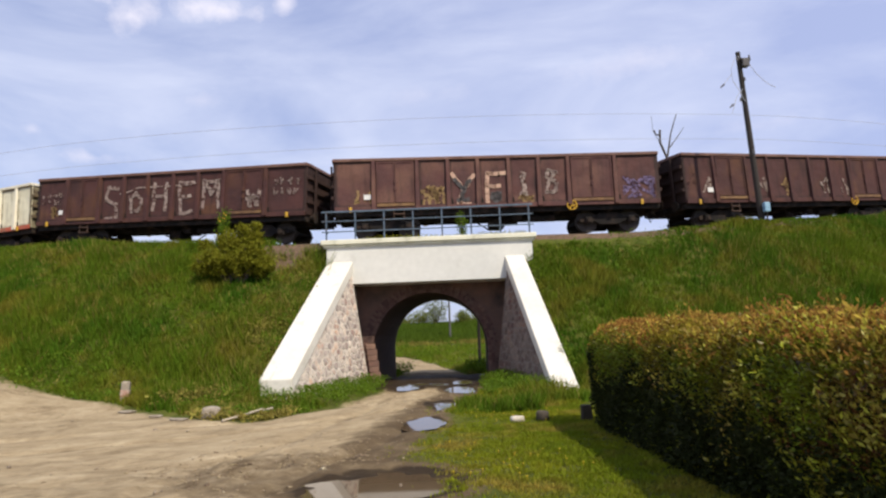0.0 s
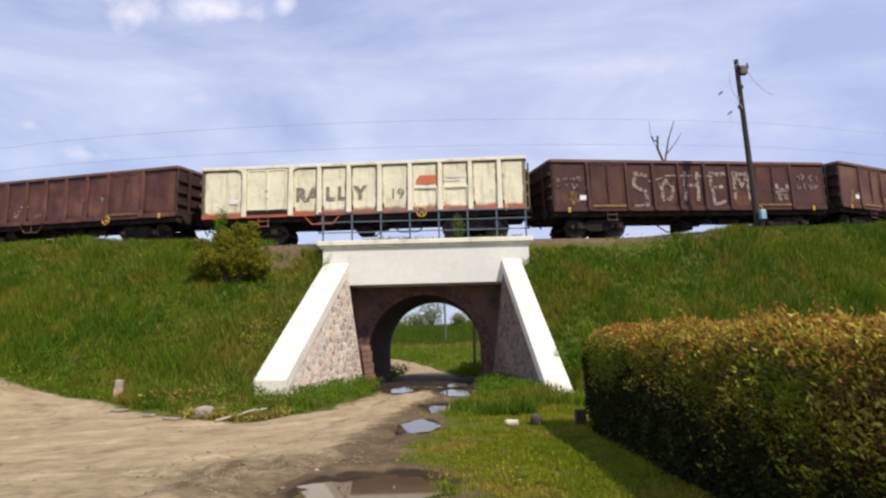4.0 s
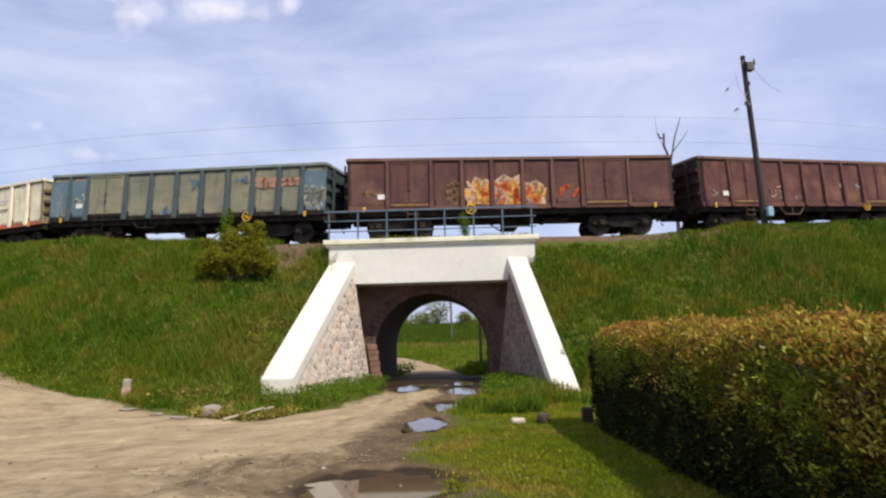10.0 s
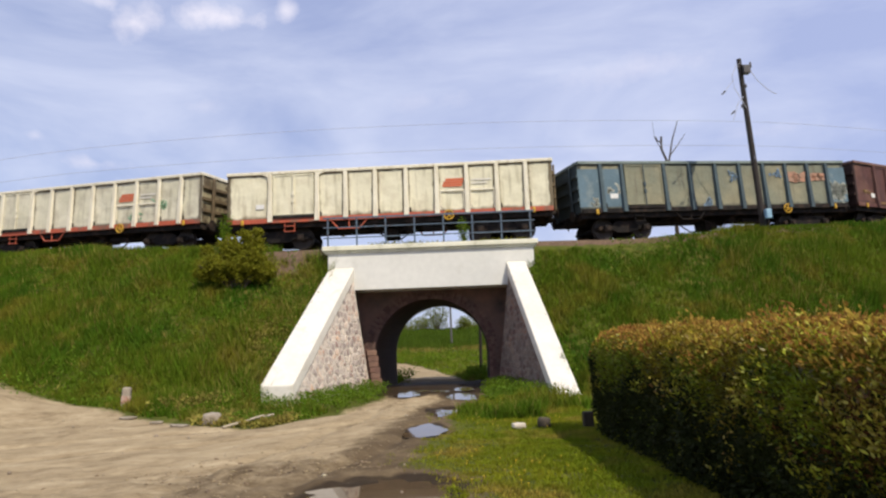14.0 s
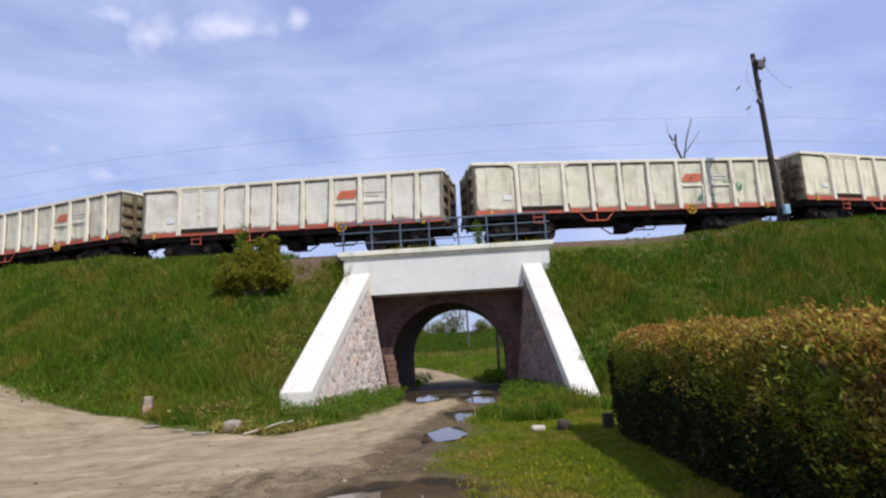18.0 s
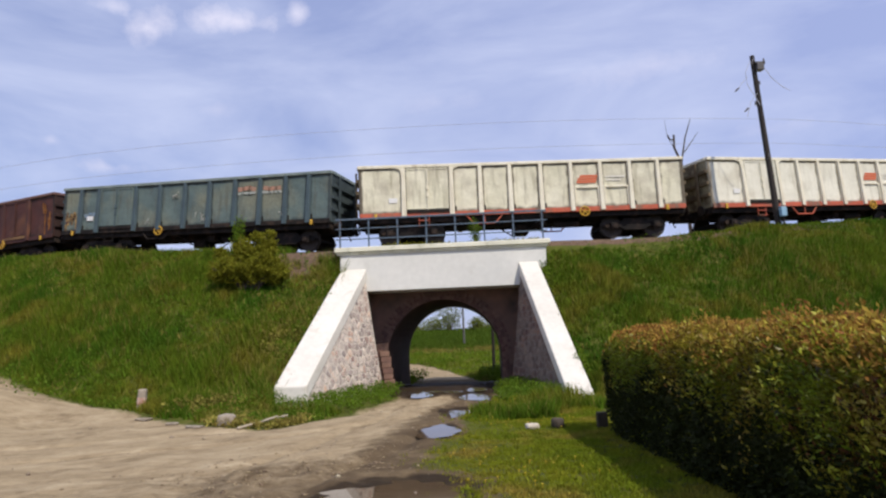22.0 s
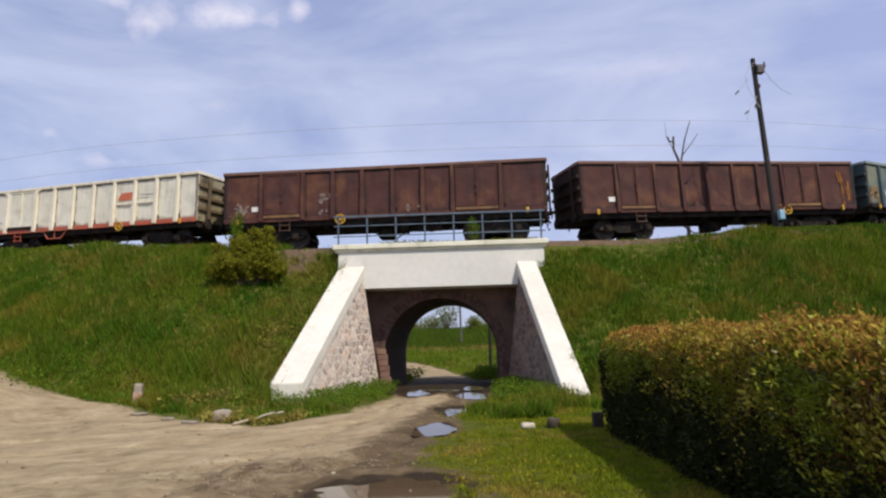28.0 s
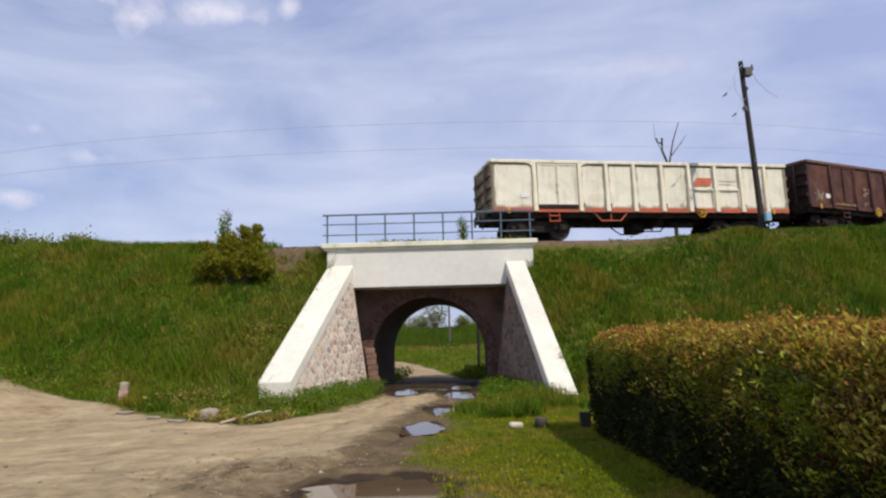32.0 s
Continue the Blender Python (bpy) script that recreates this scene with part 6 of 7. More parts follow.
def weeds(name, n, x0, x1, y0, y1, h, size, test, label, mat="weed", per=9):
    x, y = sample(n, x0, x1, y0, y1)
    k = test(x, y)
    p = np.repeat(on_ground(x[k], y[k]), per, 0)
    m = len(p)
    p[:, :2] += rng.normal(0, 0.07, (m, 2))
    p[:, 2] += rng.uniform(0.0, 1.0, m) ** 0.8 * h
    tagged(part(name, leaves(name, p, np.full(m, size), M[mat], up=0.7, slim=0.55), None), label, "weeds", kind="stuff")


def foot_of_wings(x, y):
    u, v = bridge_uv(x, y)
    r = road_depth(x, y)
    left = (u > wing_edge(v, -1) - 0.9) & (u < -1.25 - 0.05 * wavy(x, y, 3)) & (v > -6.3) & (v < -0.2)
    right = (u < wing_edge(v, 1) - 0.2) & (u > 1.55 + 0.2 * wavy(x, y, 3)) & (v > -6) & (v < -0.2)
    return (left | right) & (r < -0.05)


weeds("broad_weeds", 4600, -5, 4.2, 15, 21.8, 0.34, 0.058, foot_of_wings, "fresh green nettles and weeds at the wing walls")
weeds("verge_weeds", 3600, -14, -1.5, 13.4, 19.5, 0.16, 0.065, lambda x, y: (wavy(x, y, 2.4, 3.0) + 0.5 * wavy(x, y, 6.0, 1.0) > 0.15) & (road_depth(x, y) < -0.05) & (road_depth(x, y) > -1.6) & (ground_height(x, y) < 1.6), "low green weeds along the edge of the track")
weeds("bank_weeds", 4600, -19, 21, 15, 26, 0.42, 0.085, lambda x, y: (across(x, y) < -4.6) & (across(x, y) > -11) & ~in_cut(x, y, 0.5) & (wavy(x, y, 1.1, 7.0) + 0.6 * wavy(x, y, 3.3, 4.0) > 0.45), "broad-leaved weeds in patches on the bank", mat="weed")
weeds("dry_verge_weeds", 420, -5.2, -2.9, 13.9, 15.3, 0.14, 0.09, lambda x, y: (road_depth(x, y) < -0.02) & (road_depth(x, y) > -0.7) & (wavy(x, y, 4.0, 2.0) > -0.2), "withered brownish stalks round the stone at the track", mat="grass_dry", per=7)
weeds("meadow_weeds", 420, -6, 9, 41, 47, 0.5, 0.13, lambda x, y: (road_depth(x, y) < -0.4) & (wavy(x, y, 1.6, 5.0) > 0.1), "dark coarse weeds scattered in the meadow beyond the underpass", mat="weed")
weeds("dry_bank_stalks", 1500, -6.6, -2.8, 15.6, 22.3, 0.30, 0.09, lambda x, y: (bridge_uv(x, y)[0] < wing_edge(bridge_uv(x, y)[1], -1) - 0.45) & (bridge_uv(x, y)[0] > wing_edge(bridge_uv(x, y)[1], -1) - 2.3) & (wavy(x, y, 1.9, 2.0) + 0.5 * wavy(x, y, 5.0, 1.0) > 0.25), "withered yellowish stalks on the bank beside the wing wall", mat="grass_dry", per=7)
weeds("tunnel_weeds", 260, -2.4, 3.6, 29.6, 34, 0.55, 0.12, lambda x, y: (np.abs(bridge_uv(x, y)[0]) > 1.35) & (np.abs(bridge_uv(x, y)[0]) < 2.9), "weeds at the far mouth of the underpass")


def lap_over_wings():
    """Bank growth that hangs over the outer edges of the two wing caps."""
    pts = []
    for side, lo, hi, n in ((1, -5.4, -2.9, 110), (-1, -4.95, -4.55, 12)):
        for v in rng.uniform(lo, hi, n):
            if math.sin(v * 4.1) + 0.6 * math.sin(v * 9.7 + 1) < 0.25:
                continue
            z_top, z_end, run_ = 4.22, (0.62 if side < 0 else 0.05), WING_RUN[side]
            z = z_top + (z_end - z_top) * (-v / run_)
            u = wing_line(side, v) + side * rng.uniform(0.20, 0.40)
            q = BR @ Vector((u, v, z + rng.uniform(-0.12, 0.10)))
            pts.append(tuple(q))
    p = np.repeat(np.array(pts), 12, 0)
    p += rng.normal(0, 0.06, p.shape)
    tagged(part("wing_weeds", leaves("wing_weeds", p, np.full(len(p), 0.075), M["weed"], up=0.5, slim=0.4), None), "bank weeds lapping over the whitewashed wing caps", "weeds", kind="stuff")


lap_over_wings()


def deck_weeds():
    u, v = rng.uniform(-2.2, 3.4, 420), rng.uniform(0.6, 1.3, 420)
    k = wavy(u, v, 1.4, 2.0) > -0.2
    q = np.array([tuple(BR @ Vector((a, b, 4.92))) for a, b in zip(u[k], v[k])])
    p = np.repeat(q, 9, 0)
    m = len(p)
    p += np.stack([rng.normal(0, 0.07, m), rng.normal(0, 0.07, m), rng.uniform(0, 0.26, m)], 1)
    tagged(part("deck_weeds", leaves("deck_weeds", p, np.full(m, 0.06), M["bush"], up=0.7, slim=0.55), None), "low weeds on the bridge deck behind the cornice", "weeds", kind="stuff")


deck_weeds()


def meadow():
    x, y = sample(30000, -16, 18, 29.7, 75)
    k = (road_depth(x, y) < -0.1) & (np.abs(x - 0.5) < 0.22 * y + 1) & (across(x, y) > 2.6) & ((across(x, y) > 5) | in_cut(x, y, -0.5))
    p = on_ground(x[k], y[k])
    h = 0.22 + 0.16 * (0.5 + 0.5 * wavy(p[:, 0], p[:, 1], 0.7, 3.0))
    edge = p[:, 1] + 0.35 * wavy(p[:, 0], p[:, 1], 0.9, 2.0)
    for name, k, grow, mat, label in (("meadow_grass", edge < 46.8, 1.0, "meadow", "meadow grass beyond the underpass"), ("withered_grass", (edge >= 46.8) & (edge < 48.0), 1.3, "grass_dry", "strip of withered grass along the foot of the far bank"), ("bank_grass", edge >= 48.0, 1.6, "far_grass", "even dark green grass on the far bank")):
        me = blades(name, p[k], h[k] * grow, 0.03, 6, 0.10, 0.5, M[mat])
        tagged(part(name, me, None), label, "grass", kind="stuff")


meadow()


def flowers():
    x, y = sample(2600, 0.0, 3.2, 6.2, 15)
    k = (road_depth(x, y) < -0.3) & (wavy(x, y, 1.3, 6.0) > 0.3) & (x < 2.5 + 0.4 * (y > 12))
    p = on_ground(x[k], y[k])[:65]
    bm = bmesh.new()
    for q in p:
        h = rng.uniform(0.03, 0.07)
        bmesh.ops.create_cone(bm, cap_ends=True, segments=7, radius1=0.008, radius2=0.014, depth=0.010, matrix=Matrix.Translation((q[0], q[1], q[2] + h)))
        rod(bm, q, (q[0], q[1], q[2] + h), 0.003, n=3)
    tagged(part("dandelions", bm, M["dandelion"]), "yellow dandelions in the short grass", "flowers", kind="stuff")


flowers()


# ---- hedge ----
HEDGE = (2.80, 4.6, 0.4, 11.15, 1.725)


def hedge():
    x0, x1, y0, y1, top = HEDGE
    h = group_of("clipped_hedge", "dense clipped hedge with reddish young shoots on top", "hedge", m=pose(0, 0, 0))
    # solid core, coloured nearly black for the shade inside the hedge
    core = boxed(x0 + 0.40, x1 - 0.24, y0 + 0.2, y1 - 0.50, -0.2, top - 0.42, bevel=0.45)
    part("inner_growth", core, M["twig"], h, "near-black core, its colour standing for shade among twigs")

    def shell(n, face):
        if face == "side":
            p = np.stack([np.full(n, x0), rng.uniform(y0, y1, n), rng.uniform(0.04, top, n)], 1)
            o = np.array([-1.0, 0, 0.25])
        elif face == "end":
            p = np.stack([rng.uniform(x0, x1, n), np.full(n, y1), rng.uniform(0.04, top, n)], 1)
            o = np.array([-0.1, 1.0, 0.25])
        elif face == "back":
            p = np.stack([np.full(n, x1), rng.uniform(y0, y1, n), rng.uniform(0.04, top, n)], 1)
            o = np.array([1.0, 0, 0.25])
        elif face == "near":
            p = np.stack([rng.uniform(x0, x1, n), np.full(n, y0), rng.uniform(0.04, top, n)], 1)
            o = np.array([0.0, -1.0, 0.25])
        else:
            p = np.stack([rng.uniform(x0, x1, n), rng.uniform(y0, y1, n), np.full(n, top)], 1)
            o = np.array([0, 0, 1.0])
        depth = rng.uniform(0, 1, n) ** 1.3 * 0.30
        lump = 0.07 * wavy(p[:, 1] * 1.0, p[:, 2] * 1.3 + p[:, 0], 2.6, 1.0) + 0.06 * wavy(p[:, 1], p[:, 2] + p[:, 0] * 0.7, 7.0, 2.0) + 0.05 * wavy(p[:, 1] + p[:, 0], p[:, 2] - p[:, 0] * 0.5, 17.0, 4.0)
        p = p - o / np.linalg.norm(o) * (depth + 0.02 - lump)[:, None]
        p[:, 2] *= 1 - 0.025 * smooth(-p[:, 1], -11, -4)
        # the foot draws back under the overhang
        p[:, 0] += 0.10 * (1 - smooth(p[:, 2], 0.0, 1.0)) * (p[:, 0] < x0 + 0.6)
        p[:, 1] -= 0.25 * (1 - smooth(p[:, 2], 0.0, 1.0)) * (p[:, 1] > y1 - 0.7)
        # rounded shoulders
        cx, cz, cy = x0 + 0.58, top - 0.85, y1 - 0.45
        low = (p[:, 0] < cx) & (p[:, 2] > cz)
        k = np.hypot((p[:, 0] - cx) / 0.58, (p[:, 2] - cz) / 0.85)
        f = np.where(low & (k > 1), 1 / np.maximum(k, 1e-6), 1)
        p[:, 0], p[:, 2] = np.where(low, cx + (p[:, 0] - cx) * f, p[:, 0]), np.where(low, cz + (p[:, 2] - cz) * f, p[:, 2])
        low = (p[:, 1] > cy) & (p[:, 2] > cz)
        k = np.hypot((p[:, 1] - cy) / 0.45, (p[:, 2] - cz) / 0.85)
        f = np.where(low & (k > 1), 1 / np.maximum(k, 1e-6), 1)
        p[:, 1], p[:, 2] = np.where(low, cy + (p[:, 1] - cy) * f, p[:, 1]), np.where(low, cz + (p[:, 2] - cz) * f, p[:, 2])
        low = (p[:, 1] > cy) & (p[:, 0] < cx)
        k = np.hypot((p[:, 1] - cy) / 0.45, (p[:, 0] - cx) / 0.58)
        f = np.where(low & (k > 1), 1 / np.maximum(k, 1e-6), 1)
        p[:, 1], p[:, 0] = np.where(low, cy + (p[:, 1] - cy) * f, p[:, 1]), np.where(low, cx + (p[:, 0] - cx) * f, p[:, 0])
        return p, np.repeat(o[None], n, 0)

    ps, os_ = zip(shell(92000, "side"), shell(14000, "end"), shell(50000, "top"), shell(16000, "back"), shell(4500, "near"))
    p, o = np.concatenate(ps), np.concatenate(os_)
    # low leaves take the dark colour, so the shaded flank is painted in
    shady = rng.uniform(0, 1, len(p)) > 0.07 + 0.93 * smooth(p[:, 2] + 0.25 * wavy(p[:, 1], p[:, 2], 2.0) + 0.38 * (1 - smooth(p[:, 1], 4.5, 8.5)), 0.84, 1.36)
    part("old_foliage", leaves("old_foliage", p[shady], np.full(shady.sum(), 0.055), M["shade_leaf"], up=0.1, slim=0.42, out=o[shady]), None, h, "leaves low down, shade put into their colour")
    p, o = p[~shady], o[~shady]
    thin = rng.uniform(-0.5, 0.5, len(p)) + wavy(p[:, 1] + 0.6 * p[:, 0], p[:, 2] + 0.8 * p[:, 0], 13.0, 6.0) > -0.35
    p, o = p[thin], o[thin]
    young = rng.uniform(0, 1, len(p)) < 0.88 * smooth(p[:, 2] + 0.12 * wavy(p[:, 1], p[:, 0], 1.7), top - 0.44, top - 0.02)
    size = 0.058
    part("foliage", leaves("foliage", p[~young], np.full((~young).sum(), size), M["hedge"], up=0.45, slim=0.34, out=o[~young]), None, h)
    part("young_foliage", leaves("young_foliage", p[young], np.full(young.sum(), size * 0.9), M["shoot"], up=0.6, slim=0.4, out=o[young]), None, h, "reddish young leaves")
    # upright shoots over the clipped top
    n = 1500
    q = np.stack([rng.uniform(x0 + 0.3, x1, n), rng.uniform(y0, y1 - 0.2, n), np.full(n, top - 0.06)], 1)
    q[:, 2] *= 1 - 0.025 * smooth(-q[:, 1], -11, -4)
    q[:, 2] -= 0.28 * np.clip((x0 + 0.62 - q[:, 0]) / 0.62, 0, 1) ** 2
    k = 9
    t = np.tile(np.linspace(0.1, 1, k), n)
    hgt = np.repeat(rng.uniform(0.03, 0.12, n), k)
    qq = np.repeat(q, k, 0)
    qq[:, 2] += t * hgt
    part("young_growth", leaves("young_growth", qq, np.full(n * k, 0.052), M["shoot"], up=1.2, slim=0.38), None, h, "reddish shoots standing over the clipped top")
    # leafy shoots that stand out from the flank and the end
    def shoots(name, n, mat, lo, hi, lab, test):
        yy = y0 + 0.3 + (y1 - y0 - 0.3) * rng.uniform(0, 1, n) ** 0.9
        zz = rng.uniform(lo, hi, n) + 0.12 * wavy(yy, yy * 0.0, 3.1, 2.0)
        k = (zz > 0.12) & (zz < top + 0.02) & (wavy(yy, zz, 4.3, 3.0) > -0.3) & test(yy, zz)
        yy, zz = yy[k], zz[k]
        m = len(yy)
        rnd = np.clip((zz - (top - 0.85)) / 0.85, 0, 1)
        base = np.stack([x0 + 0.08 + 0.58 * (1 - np.sqrt(np.maximum(1 - rnd ** 2, 0))) + 0.10 * (1 - smooth(zz, 0.0, 1.0)), yy, zz], 1)
        base[:, 0] += 0.40 * (1 - np.sqrt(np.maximum(1 - np.clip((yy - (y1 - 0.45)) / 0.45, 0, 1) ** 2, 0)))
        way = np.stack([-rng.uniform(0.3, 1.0, m), rng.normal(0, 0.5, m), rng.uniform(0.2, 1.1, m)], 1)
        way /= np.linalg.norm(way, axis=1)[:, None]
        length = rng.uniform(0.03, 0.10, m) + 0.10 * rng.uniform(0, 1, m) * (yy < 8)
        per = 7
        t = np.tile(np.linspace(0.05, 1.0, per), m)[:, None]
        p = np.repeat(base, per, 0) + np.repeat(way * length[:, None], per, 0) * t + np.array([0, 0, 0.05]) * t * t + rng.normal(0, 0.012, (m * per, 3))
        part(name, leaves(name, p, np.full(m * per, 0.055), M[mat], up=0.5, slim=0.40, out=np.repeat(way, per, 0)), None, h, lab)

    shoots("bright_growth", 2500, "hedge_glint", 0.85, top - 0.14, "leaves on flank shoots, glints put into their pale colour", lambda y, z: rng.uniform(0, 1, len(y)) < 0.35 + 0.65 * (1 - smooth(y, 5.0, 9.0)))
    shoots("low_growth", 1700, "hedge_glint", 0.15, 1.1, "scattered leaves low on the flank, glints in their pale colour", lambda y, z: (y < 8.0) & (wavy(y, z, 2.6, 4.0) > 0.0) & (rng.uniform(0, 1, len(y)) < 0.75 * (1 - smooth(y, 4.5, 8.0))))
    shoots("dark_growth", 1500, "shade_leaf", 0.2, 1.2, "leaves on flank shoots, darkened in colour as in shade", lambda y, z: y > 0)
    shoots("brown_growth", 1400, "brown_leaf", 0.55, 1.25, "brownish leaves in the thin part of the flank", lambda y, z: np.hypot((y - 4.5) / 1.0, (z - 0.95) / 0.4) < 1)
    shoots("red_growth", 1300, "shoot", 1.25, top - 0.02, "reddish leaves on shoots near the top", lambda y, z: y > 0)
    r = random.Random(5)
    for i in range(26):
        y = y0 + 0.3 + (y1 - y0 - 1.1) * (i + r.random() * 0.6) / 26
        bm = bmesh.new()
        x = x0 + 0.32 + r.random() * 0.15
        a = Vector((x, y, 0.0))
        for s in range(3):
            b = a + Vector((r.uniform(-0.10, 0.02), r.uniform(-0.15, 0.15), r.uniform(0.25, 0.45)))
            rod(bm, a, b, 0.013 - 0.003 * s, 0.010 - 0.003 * s, n=5)
            a = b
        part("stem", bm, M["twig"], h)


hedge()


def bush(name, at, size, n, leaf, mat, label, sprigs=6, seed=0, category="bush"):
    """A loose shrub: stems from one root, leaves clustered round their ends."""
    r = np.random.default_rng(seed)
    b = group_of(name, label, category, m=pose(*at))
    ends = []
    for i in range(sprigs):
        a = 2 * math.pi * i / sprigs + r.uniform(-0.4, 0.4)
        k = r.uniform(0.25, 0.85)
        tip = Vector((math.cos(a) * size[0] * 0.5 * k, math.sin(a) * size[1] * 0.5 * k, size[2] * r.uniform(0.55, 1.0)))
        bm = bmesh.new()
        mid = tip * 0.5 + Vector((0, 0, size[2] * 0.1))
        rod(bm, (0, 0, -0.1), mid, 0.03 * size[2] / 1.5, 0.018 * size[2] / 1.5, n=6)
        rod(bm, mid, tip, 0.018 * size[2] / 1.5, 0.006, n=5)
        part("branch", bm, M["bark"], b)
        ends += [tip, mid, tip * 0.75 + mid * 0.25, Vector((tip.x * 0.8, tip.y * 0.8, tip.z * 0.3)), Vector((tip.x * 0.9, tip.y * 0.9, tip.z * 0.55))]
    c = np.array([tuple(e) for e in ends])
    p = c[r.integers(0, len(c), n)] + r.normal(0, 1, (n, 3)) * np.array(size) * np.array([0.13, 0.13, 0.10])
    p[:, 2] = np.maximum(p[:, 2], 0.02)
    part("foliage", leaves("foliage", p, np.full(n, leaf), M[mat], up=0.4, slim=0.5), None, b)
    return b


def gz(x, y):
    return float(ground_height(np.array([float(x)]), np.array([float(y)]))[0])


def clump_bush(at, clumps, n, leaf, label):
    """A lopsided shrub: a clump of twigs and leaves for each (x, y, z, spread)."""
    r = np.random.default_rng(31)
    b = group_of("slope_bush", label, "bush", m=pose(*at))
    for cx, cy, cz, sp in clumps:
        k = int(n * sp ** 2)
        for q in range(5):
            bm = bmesh.new()
            tip = Vector((cx + r.normal(0, sp * 0.45), cy + r.normal(0, sp * 0.45), cz + sp * r.uniform(0.1, 0.9)))
            mid = Vector((cx * 0.5, cy * 0.5, cz * 0.55)) + Vector((r.normal(0, 0.06), r.normal(0, 0.06), 0))
            rod(bm, (cx * 0.15, cy * 0.15, -0.1), mid, 0.028, 0.018, n=6)
            rod(bm, mid, tip, 0.018, 0.005, n=5)
            part("branch", bm, M["bark"], b)
        d = r.normal(0, 1, (k, 3))
        d /= np.linalg.norm(d, axis=1)[:, None]
        rad = sp * r.uniform(0.15, 1, k) ** 0.55 * (1 + 0.35 * wavy(d[:, 0] * 2 + cx, d[:, 2] * 2 + cz, 2.7, 1.0) + 0.18 * wavy(d[:, 1] * 3, d[:, 2] * 3 + cx, 5.1, 2.0))
        p = np.array([cx, cy, cz]) + d * rad[:, None] * np.array([0.95, 0.9, 0.85])
        p = p[p[:, 2] > -0.15]
        part("foliage", leaves("foliage", p, np.full(len(p), leaf), M["bush"], up=0.5, slim=0.5), None, b)


clump_bush((-6.12, 21.35, gz(-6.12, 21.35)), [(0.10, 0.0, 0.82, 0.66), (-0.50, -0.1, 0.74, 0.54), (0.62, 0.0, 0.80, 0.54), (-0.22, 0.1, 1.40, 0.44), (0.50, 0.1, 1.52, 0.40), (0.98, -0.1, 0.55, 0.38), (-0.98, -0.15, 0.62, 0.38), (0.25, 0.1, 1.86, 0.22), (0.66, 0.1, 1.92, 0.19), (-1.10, 0.2, 1.35, 0.22)], 15000, 0.085, "lopsided green bush with sunlit clumps high on the embankment")
bush("sapling", (-6.62, 21.6, gz(-6.62, 21.6)), (0.46, 0.40, 2.1), 2400, 0.075, "weed", "slender sapling beside the bush on the embankment", 4, 4)
bush("deck_shrub", (1.62, 22.45, 4.9), (0.5, 0.4, 0.95), 900, 0.06, "weed", "young green shrub rooted on the bridge deck", 5, 6)


def tree(at, height, spread, n, seed, leaf=0.16, mat="bush", trunk=True):
    r = np.random.default_rng(seed)
    t = group_of("tree", "broad-leaved tree in fresh spring leaf, far off", "tree", "trees in the distance", m=pose(*at))
    bm = bmesh.new()
    rod(bm, (0, 0, -0.2), (0, 0, height * 0.75), 0.035 * height * 0.5, 0.01 * height * 0.5, n=8)
    tips = [Vector((0, 0, height * 0.95))]
    for i in range(13):
        a, z = i * 2.4 + r.uniform(-0.3, 0.3), height * (0.22 + 0.055 * i)
        l = spread * 0.5 * (1.05 - 0.05 * i) * r.uniform(0.7, 1.1)
        tip = Vector((math.cos(a) * l, math.sin(a) * l, z + l * 0.55))
        rod(bm, (0, 0, z), tip, 0.012 * height * 0.5, 0.003 * height * 0.5, n=5)
        tips += [tip, tip * 0.6 + Vector((0, 0, z * 0.4))]
    part("trunk", bm, M["bark"], t)
    c = np.array([tuple(e) for e in tips])
    p = c[r.integers(0, len(c), n)] + r.normal(0, 1, (n, 3)) * np.array([spread, spread, height]) * np.array([0.085, 0.085, 0.05])
    part("crown", leaves("crown", p, np.full(n, leaf), M[mat], up=0.2, slim=0.6), None, t)


for i, (x, y, h, w) in enumerate(((1.5, 60, 2.7, 2.2), (0.2, 62, 1.5, 2.8), (-1.7, 64, 1.3, 3.0), (5.6, 63, 1.1, 2.4), (4.1, 60, 1.6, 1.5), (8.4, 64, 1.6, 3.0), (-4.2, 66, 1.2, 3.4), (10.6, 66, 1.4, 3.4))):
    bush("meadow_bush", (x, y, gz(x, y) - 0.1), (w, w, h), 1500, 0.16, "far_leaf", "leafy bush at the far edge of the meadow", 9, 100 + i)
for i, (x, y, h) in enumerate(((-45.5, 78, 12.2), (-42.0, 80, 12.8), (-50.0, 80, 13.0), (-38.6, 82, 11.8))):
    tree((x, y, gz(x, y) - 0.2), h, 6.5, 16000, 120 + i, 0.34, "far_leaf")

# ---- poles, wires, dead tree ----
def curve_rod(bm, pts, r, n=5):
    pts = [Vector(p) for p in pts]
    rings = []
    for i, p in enumerate(pts):
        d = pts[min(i + 1, len(pts) - 1)] - pts[max(i - 1, 0)]
        q = d.to_track_quat("Z", "Y").to_matrix()
        rings.append([bm.verts.new(p + q @ Vector((r * math.cos(2 * math.pi * k / n), r * math.sin(2 * math.pi * k / n), 0))) for k in range(n)])
    for a, b in zip(rings, rings[1:]):
        for k in range(n):
            bm.faces.new((a[k], a[(k + 1) % n], b[(k + 1) % n], b[k]))
    bm.faces.new(rings[0][::-1]), bm.faces.new(rings[-1])
    return bm


